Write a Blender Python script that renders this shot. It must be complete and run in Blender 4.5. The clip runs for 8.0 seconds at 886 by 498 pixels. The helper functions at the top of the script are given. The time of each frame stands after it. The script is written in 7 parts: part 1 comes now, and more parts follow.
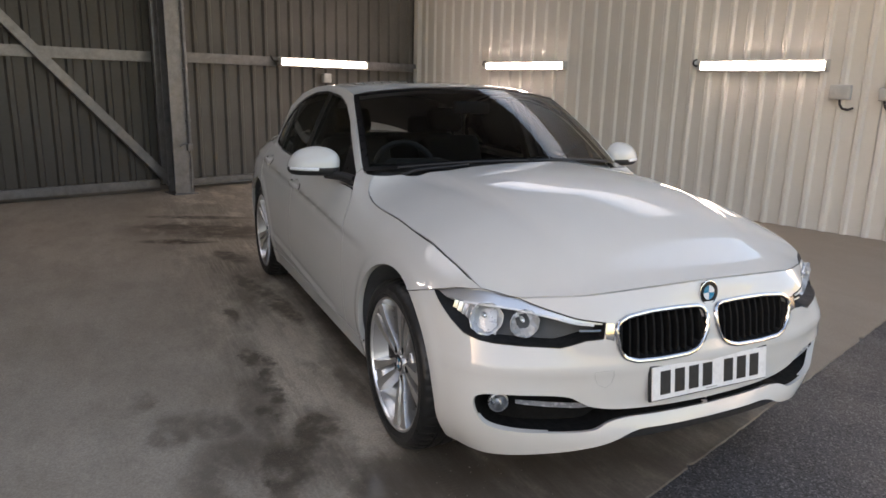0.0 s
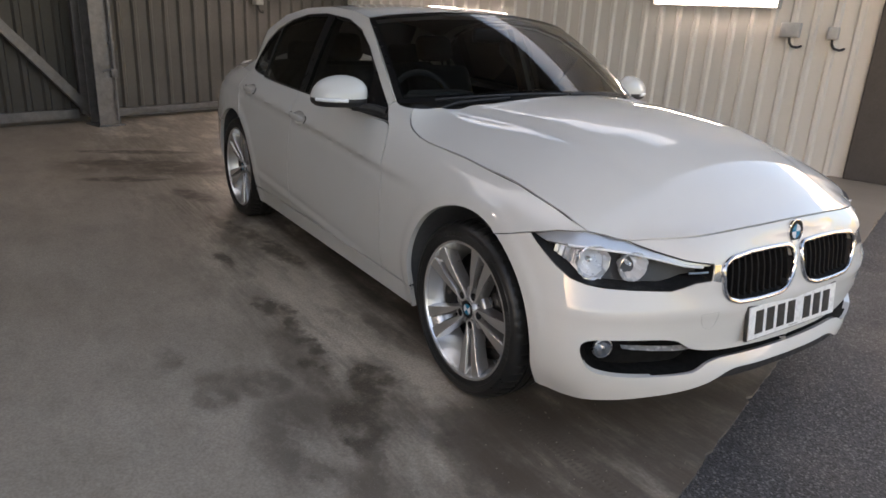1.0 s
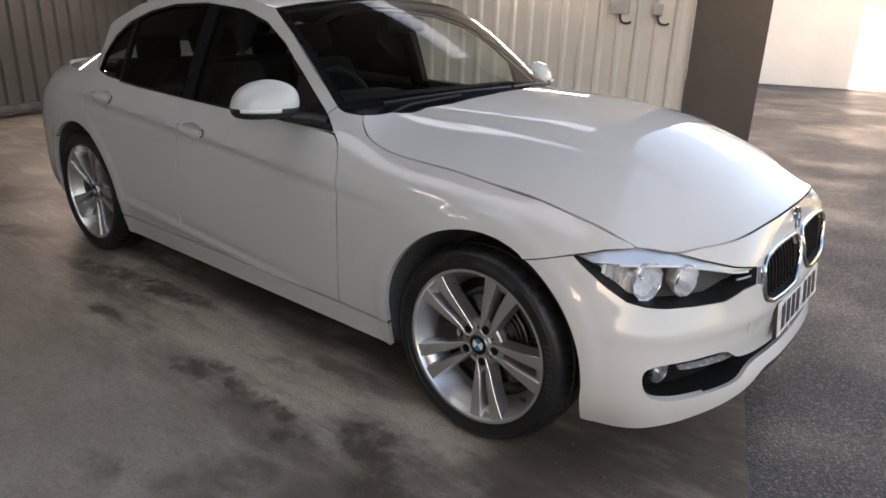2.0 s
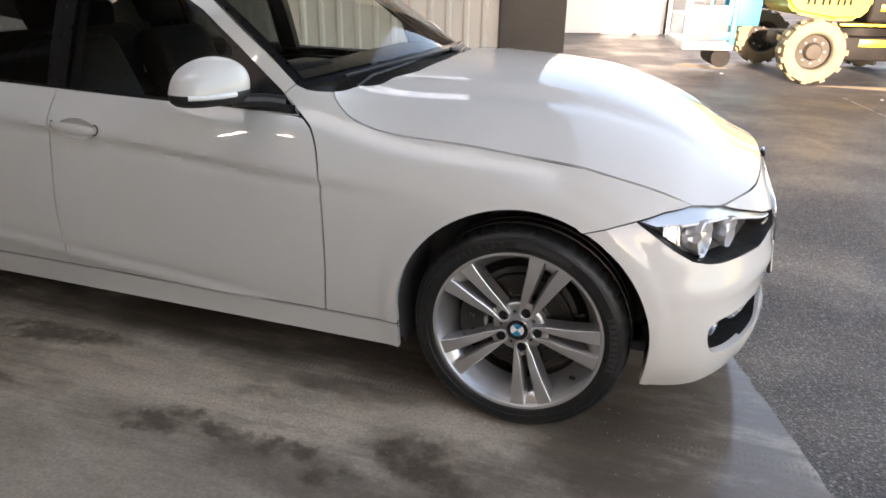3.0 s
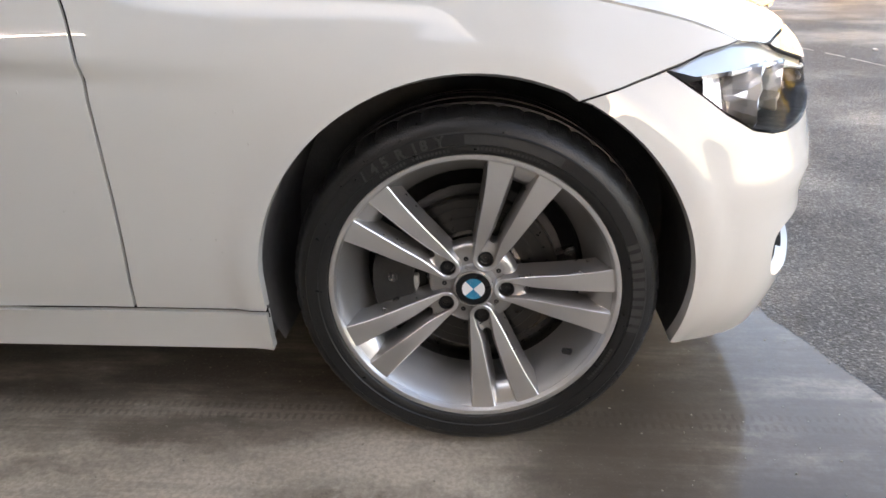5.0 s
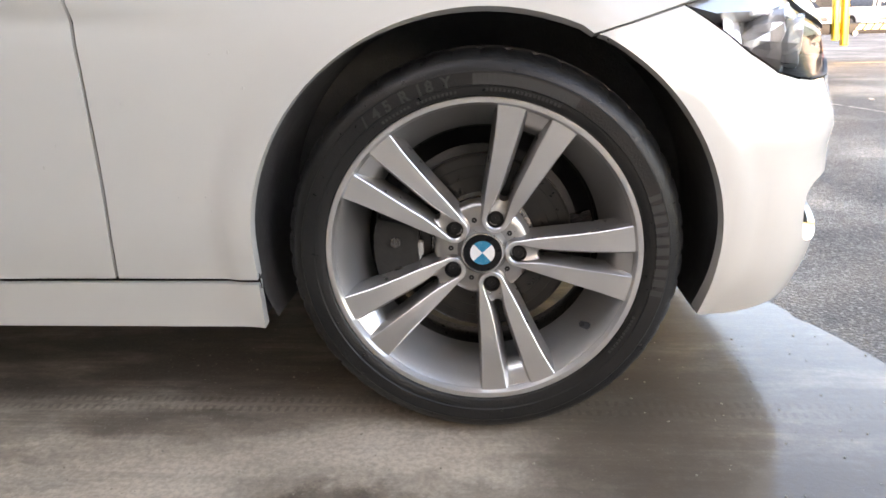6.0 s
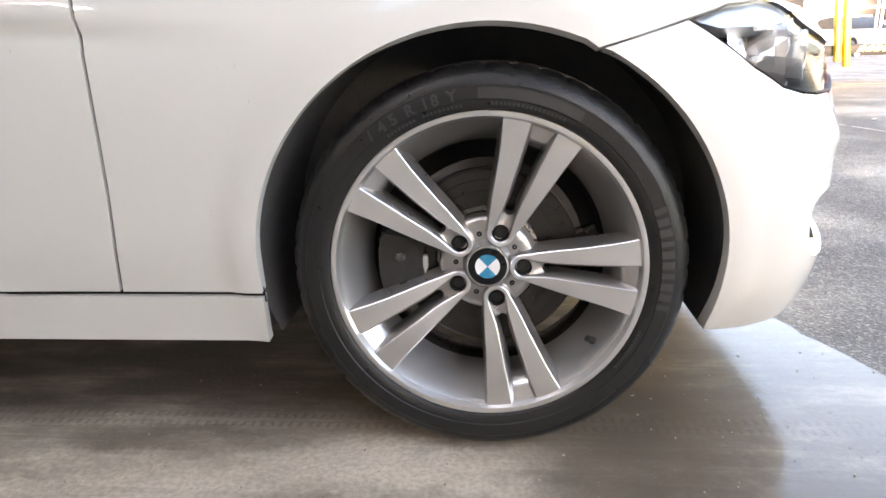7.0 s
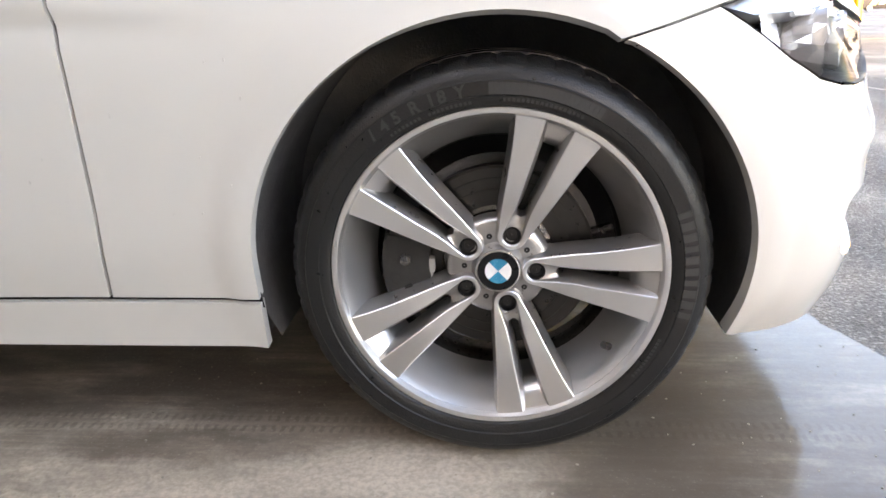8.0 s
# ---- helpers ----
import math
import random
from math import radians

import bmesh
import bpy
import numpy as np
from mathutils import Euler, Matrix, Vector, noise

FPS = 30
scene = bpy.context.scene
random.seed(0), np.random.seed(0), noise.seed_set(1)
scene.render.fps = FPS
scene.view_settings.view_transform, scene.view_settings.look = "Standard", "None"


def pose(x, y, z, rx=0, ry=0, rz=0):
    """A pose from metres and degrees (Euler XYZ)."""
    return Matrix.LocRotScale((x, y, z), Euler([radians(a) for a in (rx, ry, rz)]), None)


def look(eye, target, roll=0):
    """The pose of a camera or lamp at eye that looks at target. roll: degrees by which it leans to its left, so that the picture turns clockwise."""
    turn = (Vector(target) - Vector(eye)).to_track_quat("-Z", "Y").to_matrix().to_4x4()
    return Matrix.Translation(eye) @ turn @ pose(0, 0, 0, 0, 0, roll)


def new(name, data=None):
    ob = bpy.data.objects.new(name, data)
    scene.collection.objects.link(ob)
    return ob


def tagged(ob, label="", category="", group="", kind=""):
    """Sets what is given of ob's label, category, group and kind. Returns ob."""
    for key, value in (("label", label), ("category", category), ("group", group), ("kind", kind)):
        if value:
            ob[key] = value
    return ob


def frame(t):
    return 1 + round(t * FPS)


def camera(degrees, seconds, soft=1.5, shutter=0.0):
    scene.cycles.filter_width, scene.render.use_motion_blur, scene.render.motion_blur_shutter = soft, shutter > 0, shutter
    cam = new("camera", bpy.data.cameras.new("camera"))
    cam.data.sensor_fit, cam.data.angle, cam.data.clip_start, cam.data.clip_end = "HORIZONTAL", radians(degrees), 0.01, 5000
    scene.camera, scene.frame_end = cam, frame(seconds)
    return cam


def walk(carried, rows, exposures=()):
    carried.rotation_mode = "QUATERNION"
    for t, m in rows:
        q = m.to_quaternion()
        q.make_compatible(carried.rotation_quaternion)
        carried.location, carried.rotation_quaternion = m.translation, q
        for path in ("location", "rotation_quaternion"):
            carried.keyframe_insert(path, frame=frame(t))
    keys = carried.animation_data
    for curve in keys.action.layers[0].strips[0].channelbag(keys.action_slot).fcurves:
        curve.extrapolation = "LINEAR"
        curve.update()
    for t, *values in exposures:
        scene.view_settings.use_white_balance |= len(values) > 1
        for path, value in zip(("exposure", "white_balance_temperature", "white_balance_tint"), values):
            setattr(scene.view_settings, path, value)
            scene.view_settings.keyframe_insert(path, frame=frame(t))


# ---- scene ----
cam = camera(66.0, 8.0, soft=1.6)
PATH = [
    (0, (2.289, -1.762, 1.369), (0.532, -0.926, 0.908), 1.4),
    (0.3, (2.21, -1.826, 1.338), (0.479, -0.948, 0.857), 5.1),
    (0.5, (2.136, -1.89, 1.318), (0.448, -0.933, 0.833), 4.6),
    (0.8, (1.974, -2.107, 1.319), (0.351, -1.076, 0.77), 1.9),
    (1, (1.847, -2.228, 1.33), (0.279, -1.161, 0.694), 3.1),
    (1.2, (1.697, -2.3, 1.332), (0.17, -1.204, 0.649), 2.6),
    (1.5, (1.472, -2.367, 1.321), (0.039, -1.164, 0.615), 1.2),
    (1.7, (1.345, -2.401, 1.352), (-0.004, -1.087, 0.677), 1.9),
    (2.8, (0.496, -2.596, 1.31), (-0.186, -0.867, 0.571), 0.7),
    (3, (0.362, -2.625, 1.324), (-0.231, -0.871, 0.566), 0.9),
    (3.2, (0.251, -2.65, 1.297), (-0.167, -0.836, 0.564), 1.0),
    (3.5, (0.078, -2.651, 1.308), (-0.032, -0.804, 0.549), 0.9),
    (3.8, (-0.004, -2.599, 1.287), (-0.059, -0.76, 0.502), -0.7),
    (4, (-0.039, -2.523, 1.278), (-0.024, -0.704, 0.445), -0.6),
    (4.2, (-0.023, -2.396, 1.221), (-0.049, -0.581, 0.381), -1.0),
    (4.5, (0.021, -2.159, 1.139), (-0.094, -0.337, 0.321), 0.7),
    (4.7, (0.041, -2.056, 1.048), (-0.104, -0.238, 0.227), -0.9),
    (5, (0.039, -1.944, 0.901), (-0.114, -0.126, 0.083), -1.6),
    (5.2, (0.041, -1.901, 0.817), (-0.14, -0.072, 0.029), -2.3),
    (6.5, (0.014, -1.947, 0.684), (-0.129, -0.035, 0.115), -1.6),
    (7, (0.02, -1.933, 0.681), (-0.145, -0.021, 0.116), -1.7),
    (7.5, (0.018, -1.905, 0.671), (-0.152, 0.001, 0.089), -1.9),
    (8, (0.005, -1.845, 0.731), (-0.165, 0.027, 0.047), -2.1),
]
EXPOSURES = [(0.0, 2.36, 7350, 27), (0.8, 2.33, 7350, 27), (1.6, 2.27, 7350, 27), (3.0, 2.87, 7500, 27), (4.0, 2.96, 7550, 27), (5.2, 3.36, 7600, 27), (6.5, 3.82, 7550, 27), (8.0, 3.94, 7500, 27)]
walk(cam, [(t, look(eye, target, roll)) for t, eye, target, roll in PATH], EXPOSURES)

# ---- world and sun ----
BUILDING_TURN = 18.5          # the shed stands turned against the car, which points along +x
SUN_ELEV, SUN_AZ = radians(8), radians(-81)   # the side that the sun stands on, as an angle from +x
world = bpy.data.worlds.new("sky")
scene.world = world
world.use_nodes = True
wn, wl = world.node_tree.nodes, world.node_tree.links
sky = wn.new("ShaderNodeTexSky")
sky.sky_type = 'NISHITA'
sky.sun_disc = False
sky.sun_elevation = SUN_ELEV
sky.sun_rotation = radians(90) - SUN_AZ
wn["Background"].inputs[1].default_value = 0.15
wl.new(sky.outputs[0], wn["Background"].inputs[0])
sun = new("sun", bpy.data.lights.new("sun", 'SUN'))
sun.data.energy, sun.data.angle, sun.data.color = 4.5, radians(0.6), (1.0, 0.89, 0.72)
sdir = Vector((math.cos(SUN_AZ) * math.cos(SUN_ELEV), math.sin(SUN_AZ) * math.cos(SUN_ELEV), math.sin(SUN_ELEV)))
sun.matrix_world = look(sdir * 50, (0, 0, 0))

# ---- materials ----
def nd(nt, kind, **inputs):
    n = nt.nodes.new("ShaderNode" + kind)
    for k, v in inputs.items():
        n.inputs[k.replace("_", " ")].default_value = v
    return n

def mat(name, col, rough=0.5, metal=0.0, col2=None, scale=6.0, amount=0.5, fine=40.0, rvar=0.1, bump=0.0, bscale=120.0,
        coat=0.0, spec=0.5, per_object=0.0, stretch=None):
    """A surface with variation at two scales: a slow one of colour, a fine one of colour, gloss and relief."""
    m = bpy.data.materials.new(name)
    m.use_nodes = True
    nt = m.node_tree
    b = nt.nodes["Principled BSDF"]
    b.inputs["Metallic"].default_value = metal
    b.inputs["Coat Weight"].default_value = coat
    b.inputs["Coat Roughness"].default_value = 0.025
    b.inputs["Coat IOR"].default_value = 1.6
    b.inputs["Specular IOR Level"].default_value = spec
    tc = nt.nodes.new("ShaderNodeTexCoord")
    mp = nt.nodes.new("ShaderNodeMapping")
    nt.links.new(tc.outputs["Object"], mp.inputs[0])
    if stretch:
        mp.inputs["Scale"].default_value = stretch
    n1 = nd(nt, "TexNoise", Scale=scale, Detail=5.0, Roughness=0.6)
    n2 = nd(nt, "TexNoise", Scale=fine, Detail=4.0, Roughness=0.65)
    for n in (n1, n2):
        nt.links.new(mp.outputs[0], n.inputs["Vector"])
    mixf = nd(nt, "Math")
    mixf.operation = 'MULTIPLY_ADD'
    nt.links.new(n2.outputs[0], mixf.inputs[0])
    mixf.inputs[1].default_value = 0.35
    nt.links.new(n1.outputs[0], mixf.inputs[2])
    rmp = nt.nodes.new("ShaderNodeMapRange")
    rmp.inputs["From Min"].default_value, rmp.inputs["From Max"].default_value = 0.45, 0.9
    nt.links.new(mixf.outputs[0], rmp.inputs[0])
    mx = nt.nodes.new("ShaderNodeMix")
    mx.data_type = 'RGBA'
    c2 = col2 or tuple(c * (1 - amount * 0.6) for c in col)
    mx.inputs["A"].default_value, mx.inputs["B"].default_value = (*col, 1), (*c2, 1)
    nt.links.new(rmp.outputs[0], mx.inputs["Factor"])
    last = mx.outputs["Result"]
    if per_object:
        oi = nt.nodes.new("ShaderNodeObjectInfo")
        hv = nt.nodes.new("ShaderNodeHueSaturation")
        mr = nt.nodes.new("ShaderNodeMapRange")
        mr.inputs["To Min"].default_value, mr.inputs["To Max"].default_value = 1 - per_object, 1 + per_object
        nt.links.new(oi.outputs["Random"], mr.inputs[0])
        nt.links.new(mr.outputs[0], hv.inputs["Value"])
        nt.links.new(last, hv.inputs["Color"])
        last = hv.outputs[0]
    nt.links.new(last, b.inputs["Base Color"])
    rr = nt.nodes.new("ShaderNodeMapRange")
    rr.inputs["To Min"].default_value, rr.inputs["To Max"].default_value = max(rough - rvar, 0.02), min(rough + rvar, 1)
    rr.inputs["From Min"].default_value, rr.inputs["From Max"].default_value = 0.3, 0.7
    nt.links.new(n2.outputs[0], rr.inputs[0])
    nt.links.new(rr.outputs[0], b.inputs["Roughness"])
    if bump:
        n3 = nd(nt, "TexNoise", Scale=bscale, Detail=4.0)
        nt.links.new(mp.outputs[0], n3.inputs["Vector"])
        bp = nd(nt, "Bump", Strength=bump, Distance=0.004)
        nt.links.new(n3.outputs[0], bp.inputs["Height"])
        nt.links.new(bp.outputs[0], b.inputs["Normal"])
    return m

def glow(name, col, strength):
    m = bpy.data.materials.new(name)
    m.use_nodes = True
    b = m.node_tree.nodes["Principled BSDF"]
    b.inputs["Base Color"].default_value = (*col, 1)
    b.inputs["Emission Color"].default_value = (*col, 1)
    b.inputs["Emission Strength"].default_value = strength
    return m

def pane(name, tint, rough=0.02, ior=1.52):
    """A thin sheet of glass: clear straight through, glossy by its angle."""
    m = bpy.data.materials.new(name)
    m.use_nodes = True
    nt = m.node_tree
    nt.nodes.remove(nt.nodes["Principled BSDF"])
    tr, gl, mx, fr = (nt.nodes.new("ShaderNode" + k) for k in ("BsdfTransparent", "BsdfGlossy", "MixShader", "Fresnel"))
    tr.inputs[0].default_value = (*tint, 1)
    gl.inputs["Roughness"].default_value = rough
    fr.inputs[0].default_value = ior
    nt.links.new(fr.outputs[0], mx.inputs[0])
    nt.links.new(tr.outputs[0], mx.inputs[1])
    nt.links.new(gl.outputs[0], mx.inputs[2])
    nt.links.new(mx.outputs[0], nt.nodes["Material Output"].inputs[0])
    return m

# ---- builders ----
def link_mesh(name, bm, material, parent=None, label="", smooth=False, angle=35):
    me = bpy.data.meshes.new(name)
    bm.normal_update()
    bm.to_mesh(me)
    bm.free()
    for m in (material if isinstance(material, (list, tuple)) else [material]):
        me.materials.append(m)
    if smooth:
        me.polygons.foreach_set("use_smooth", [True] * len(me.polygons))
        me.set_sharp_from_angle(angle=radians(angle))
    ob = new(name, me)
    if parent:
        ob.parent = parent
    if label:
        tagged(ob, label)
    return ob

def part(name, bm, material, parent, label="", smooth=True, angle=35):
    return link_mesh(name, bm, material, parent, label, smooth, angle)

def empty(name, m=None):
    ob = new(name)
    ob.empty_display_size = 0.2
    if m:
        ob.matrix_world = m
    return ob

def add_box(bm, c, size, m=None, bevel=0.0, seg=2):
    r = bmesh.ops.create_cube(bm, size=1.0)
    vs = r["verts"]
    bmesh.ops.scale(bm, vec=size, verts=vs)
    if bevel:
        es = list({e for v in vs for e in v.link_edges})
        g = bmesh.ops.bevel(bm, geom=es, offset=bevel, segments=seg, affect='EDGES', profile=0.5)
        vs = list({v for f in g["faces"] for v in f.verts} | {v for v in vs if v.is_valid})
    bmesh.ops.translate(bm, vec=c, verts=vs)
    if m:
        bmesh.ops.transform(bm, matrix=m, verts=vs)
    return vs

def box(c, size, bevel=0.0, seg=2, m=None):
    bm = bmesh.new()
    add_box(bm, c, size, m, bevel, seg)
    return bm

def add_cyl(bm, a, b, r, r2=None, seg=16, caps=True):
    a, b = Vector(a), Vector(b)
    d = b - a
    m = Matrix.Translation((a + b) / 2) @ d.to_track_quat("Z", "Y").to_matrix().to_4x4()
    return bmesh.ops.create_cone(bm, cap_ends=caps, segments=seg, radius1=r, radius2=r if r2 is None else r2, depth=d.length, matrix=m)["verts"]

def cyl(a, b, r, r2=None, seg=16):
    bm = bmesh.new()
    add_cyl(bm, a, b, r, r2, seg)
    return bm

def add_tube(bm, pts, r, seg=8, closed=False):
    """A round bar along a line of points."""
    pts = [Vector(p) for p in pts]
    rings = []
    n = len(pts)
    for i, p in enumerate(pts):
        t = (pts[(i + 1) % n] - pts[i - 1]) if closed else (pts[min(i + 1, n - 1)] - pts[max(i - 1, 0)])
        q = t.to_track_quat("Z", "Y")
        rings.append([bm.verts.new(p + q @ Vector((r * math.cos(2 * math.pi * k / seg), r * math.sin(2 * math.pi * k / seg), 0))) for k in range(seg)])
    for i in range(n if closed else n - 1):
        a, b = rings[i], rings[(i + 1) % n]
        for k in range(seg):
            bm.faces.new((a[k], a[(k + 1) % seg], b[(k + 1) % seg], b[k]))
    if not closed:
        bm.faces.new(rings[0][::-1])
        bm.faces.new(rings[-1])

def tube(pts, r, seg=8, closed=False):
    bm = bmesh.new()
    add_tube(bm, pts, r, seg, closed)
    return bm

def add_prism(bm, outline, z0, z1, m=None):
    """A plate of the given outline (x, y) between two heights."""
    lo = [bm.verts.new((x, y, z0)) for x, y in outline]
    hi = [bm.verts.new((x, y, z1)) for x, y in outline]
    bm.faces.new(lo[::-1])
    bm.faces.new(hi)
    n = len(outline)
    for i in range(n):
        bm.faces.new((lo[i], lo[(i + 1) % n], hi[(i + 1) % n], hi[i]))
    if m:
        bmesh.ops.transform(bm, matrix=m, verts=lo + hi)

def add_lathe(bm, profile, seg=48, m=None, closed=True):
    """Turns a profile of (radius, height) round the z axis."""
    rings = [[bm.verts.new((r * math.cos(2 * math.pi * k / seg), r * math.sin(2 * math.pi * k / seg), z)) for k in range(seg)] for r, z in profile]
    n = len(rings)
    for i in range(n if closed else n - 1):
        a, b = rings[i], rings[(i + 1) % n]
        for k in range(seg):
            bm.faces.new((a[k], a[(k + 1) % seg], b[(k + 1) % seg], b[k]))
    if m:
        bmesh.ops.transform(bm, matrix=m, verts=[v for r in rings for v in r])

SHED = pose(0, 0, 0, 0, 0, BUILDING_TURN)
FRONT, BACK, SIDE, LEFT, EAVES = 0.6, -7.15, 5.32, -4.2, 4.6

# ---- surfaces of the place ----
M_CLAD_WHITE = mat("cream_cladding", (0.63, 0.612, 0.57), 0.5, col2=(0.585, 0.568, 0.528), scale=1.5, fine=30, per_object=0.03)
M_CLAD_GREY = mat("grey_cladding", (0.135, 0.126, 0.115), 0.5, col2=(0.09, 0.084, 0.076), scale=1.5, fine=30, per_object=0.05)
M_CLAD_BEIGE = mat("beige_cladding", (0.30, 0.282, 0.252), 0.45, col2=(0.25, 0.235, 0.21), scale=1.5, fine=30, per_object=0.03)
M_STEEL = mat("galvanised_steel", (0.25, 0.25, 0.26), 0.42, 0.55, col2=(0.15, 0.15, 0.16), scale=9, fine=60)
M_DARK = mat("dark_brown_flashing", (0.06, 0.055, 0.052), 0.5, scale=3)
M_ROOF = mat("roof_lining", (0.20, 0.196, 0.188), 0.6, scale=2)
M_TUBE = glow("lamp_tube", (1.0, 0.91, 0.80), 10.0)
M_PLASTIC = mat("grey_plastic", (0.5, 0.5, 0.48), 0.5)
M_BLACK = mat("black_plastic", (0.020, 0.020, 0.021), 0.5)
M_OUTWALL = mat("white_render_wall", (0.8, 0.79, 0.76), 0.7, scale=0.8, amount=0.2, fine=15)

def asphalt_material():
    m = mat("asphalt", (0.050, 0.051, 0.056), 0.5, col2=(0.022, 0.0225, 0.025), scale=0.35, fine=120, rvar=0.2, bump=1.0, bscale=130)
    nt = m.node_tree
    b = nt.nodes["Principled BSDF"]
    # pale stone chips, dark pits, and a damp film in patches
    tc = nt.nodes.new("ShaderNodeTexCoord")
    vo = nd(nt, "TexVoronoi", Scale=155.0)
    L = nt.links
    sep = nt.nodes.new("ShaderNodeSeparateColor")
    L.new(tc.outputs["Object"], vo.inputs["Vector"])
    L.new(vo.outputs["Color"], sep.inputs[0])
    last = b.inputs["Base Color"].links[0].from_socket
    for k, lo, hi, col in ((0, 0.70, 0.96, (0.135, 0.135, 0.14, 1)), (1, 0.62, 0.80, (0.012, 0.012, 0.013, 1))):
        cr = nt.nodes.new("ShaderNodeMapRange")
        cr.inputs["From Min"].default_value, cr.inputs["From Max"].default_value = lo, hi
        L.new(sep.outputs[k], cr.inputs[0])
        mx = nt.nodes.new("ShaderNodeMix")
        mx.data_type = 'RGBA'
        L.new(last, mx.inputs["A"])
        mx.inputs["B"].default_value = col
        L.new(cr.outputs[0], mx.inputs["Factor"])
        last = mx.outputs["Result"]
    L.new(last, b.inputs["Base Color"])
    n = nd(nt, "TexNoise", Scale=0.9, Detail=5.0, Roughness=0.6)
    L.new(tc.outputs["Object"], n.inputs["Vector"])
    dm = nt.nodes.new("ShaderNodeMapRange")
    dm.inputs["From Min"].default_value, dm.inputs["From Max"].default_value = 0.42, 0.62
    dm.inputs["To Min"].default_value, dm.inputs["To Max"].default_value = 0.62, 0.38
    L.new(n.outputs[0], dm.inputs[0])
    ad = nt.nodes.new("ShaderNodeMath")
    ad.operation = 'MULTIPLY_ADD'
    L.new(sep.outputs[2], ad.inputs[0])
    ad.inputs[1].default_value = 0.18
    L.new(dm.outputs[0], ad.inputs[2])
    L.new(ad.outputs[0], b.inputs["Roughness"])
    return m
M_ASPHALT = asphalt_material()

# oil and water stains on the slab: x, y, length, width, turn
STAINS = [(-1.08, -1.235, 0.17, 0.065, 3), (-0.90, -1.19, 0.22, 0.055, -8), (-0.60, -1.215, 0.15, 0.065, 0), (-0.25, -1.09, 0.17, 0.075, 15), (-0.17, -1.18, 0.20, 0.09, -10),
          (-0.42, -1.28, 0.12, 0.05, 0), (-1.80, -1.22, 0.18, 0.05, 0), (-1.82, -0.90, 0.5, 0.07, 3),
          (-5.06, -1.08, 0.75, 0.12, 68), (-4.55, -1.15, 0.8, 0.16, 68), (-4.15, -0.82, 0.6, 0.34, 60), (-3.96, -1.38, 0.45, 0.12, 70), (-3.25, -1.01, 0.34, 0.13, 20), (-2.42, -1.02, 0.36, 0.08, 8),
          (-2.05, -0.95, 0.4, 0.07, 0), (0.02, -1.30, 0.26, 0.12, -12)]

# broad damp patches: the same five numbers
DAMP = [(0.42, -1.10, 0.62, 0.60, -8), (0.10, -1.45, 0.60, 0.30, -8), (0.02, -1.13, 0.60, 0.17, -6), (-0.55, -1.30, 0.55, 0.14, 0), (-0.62, -0.88, 0.50, 0.10, 3), (-0.74, -0.975, 0.24, 0.06, 4), (-0.40, -1.49, 0.21, 0.14, 20), (-0.42, -1.67, 0.20, 0.13, 0), (-0.75, -1.77, 0.16, 0.10, 0), (-2.2, -0.98, 0.9, 0.22, 0), (-4.5, -1.1, 1.0, 0.6, 70)]
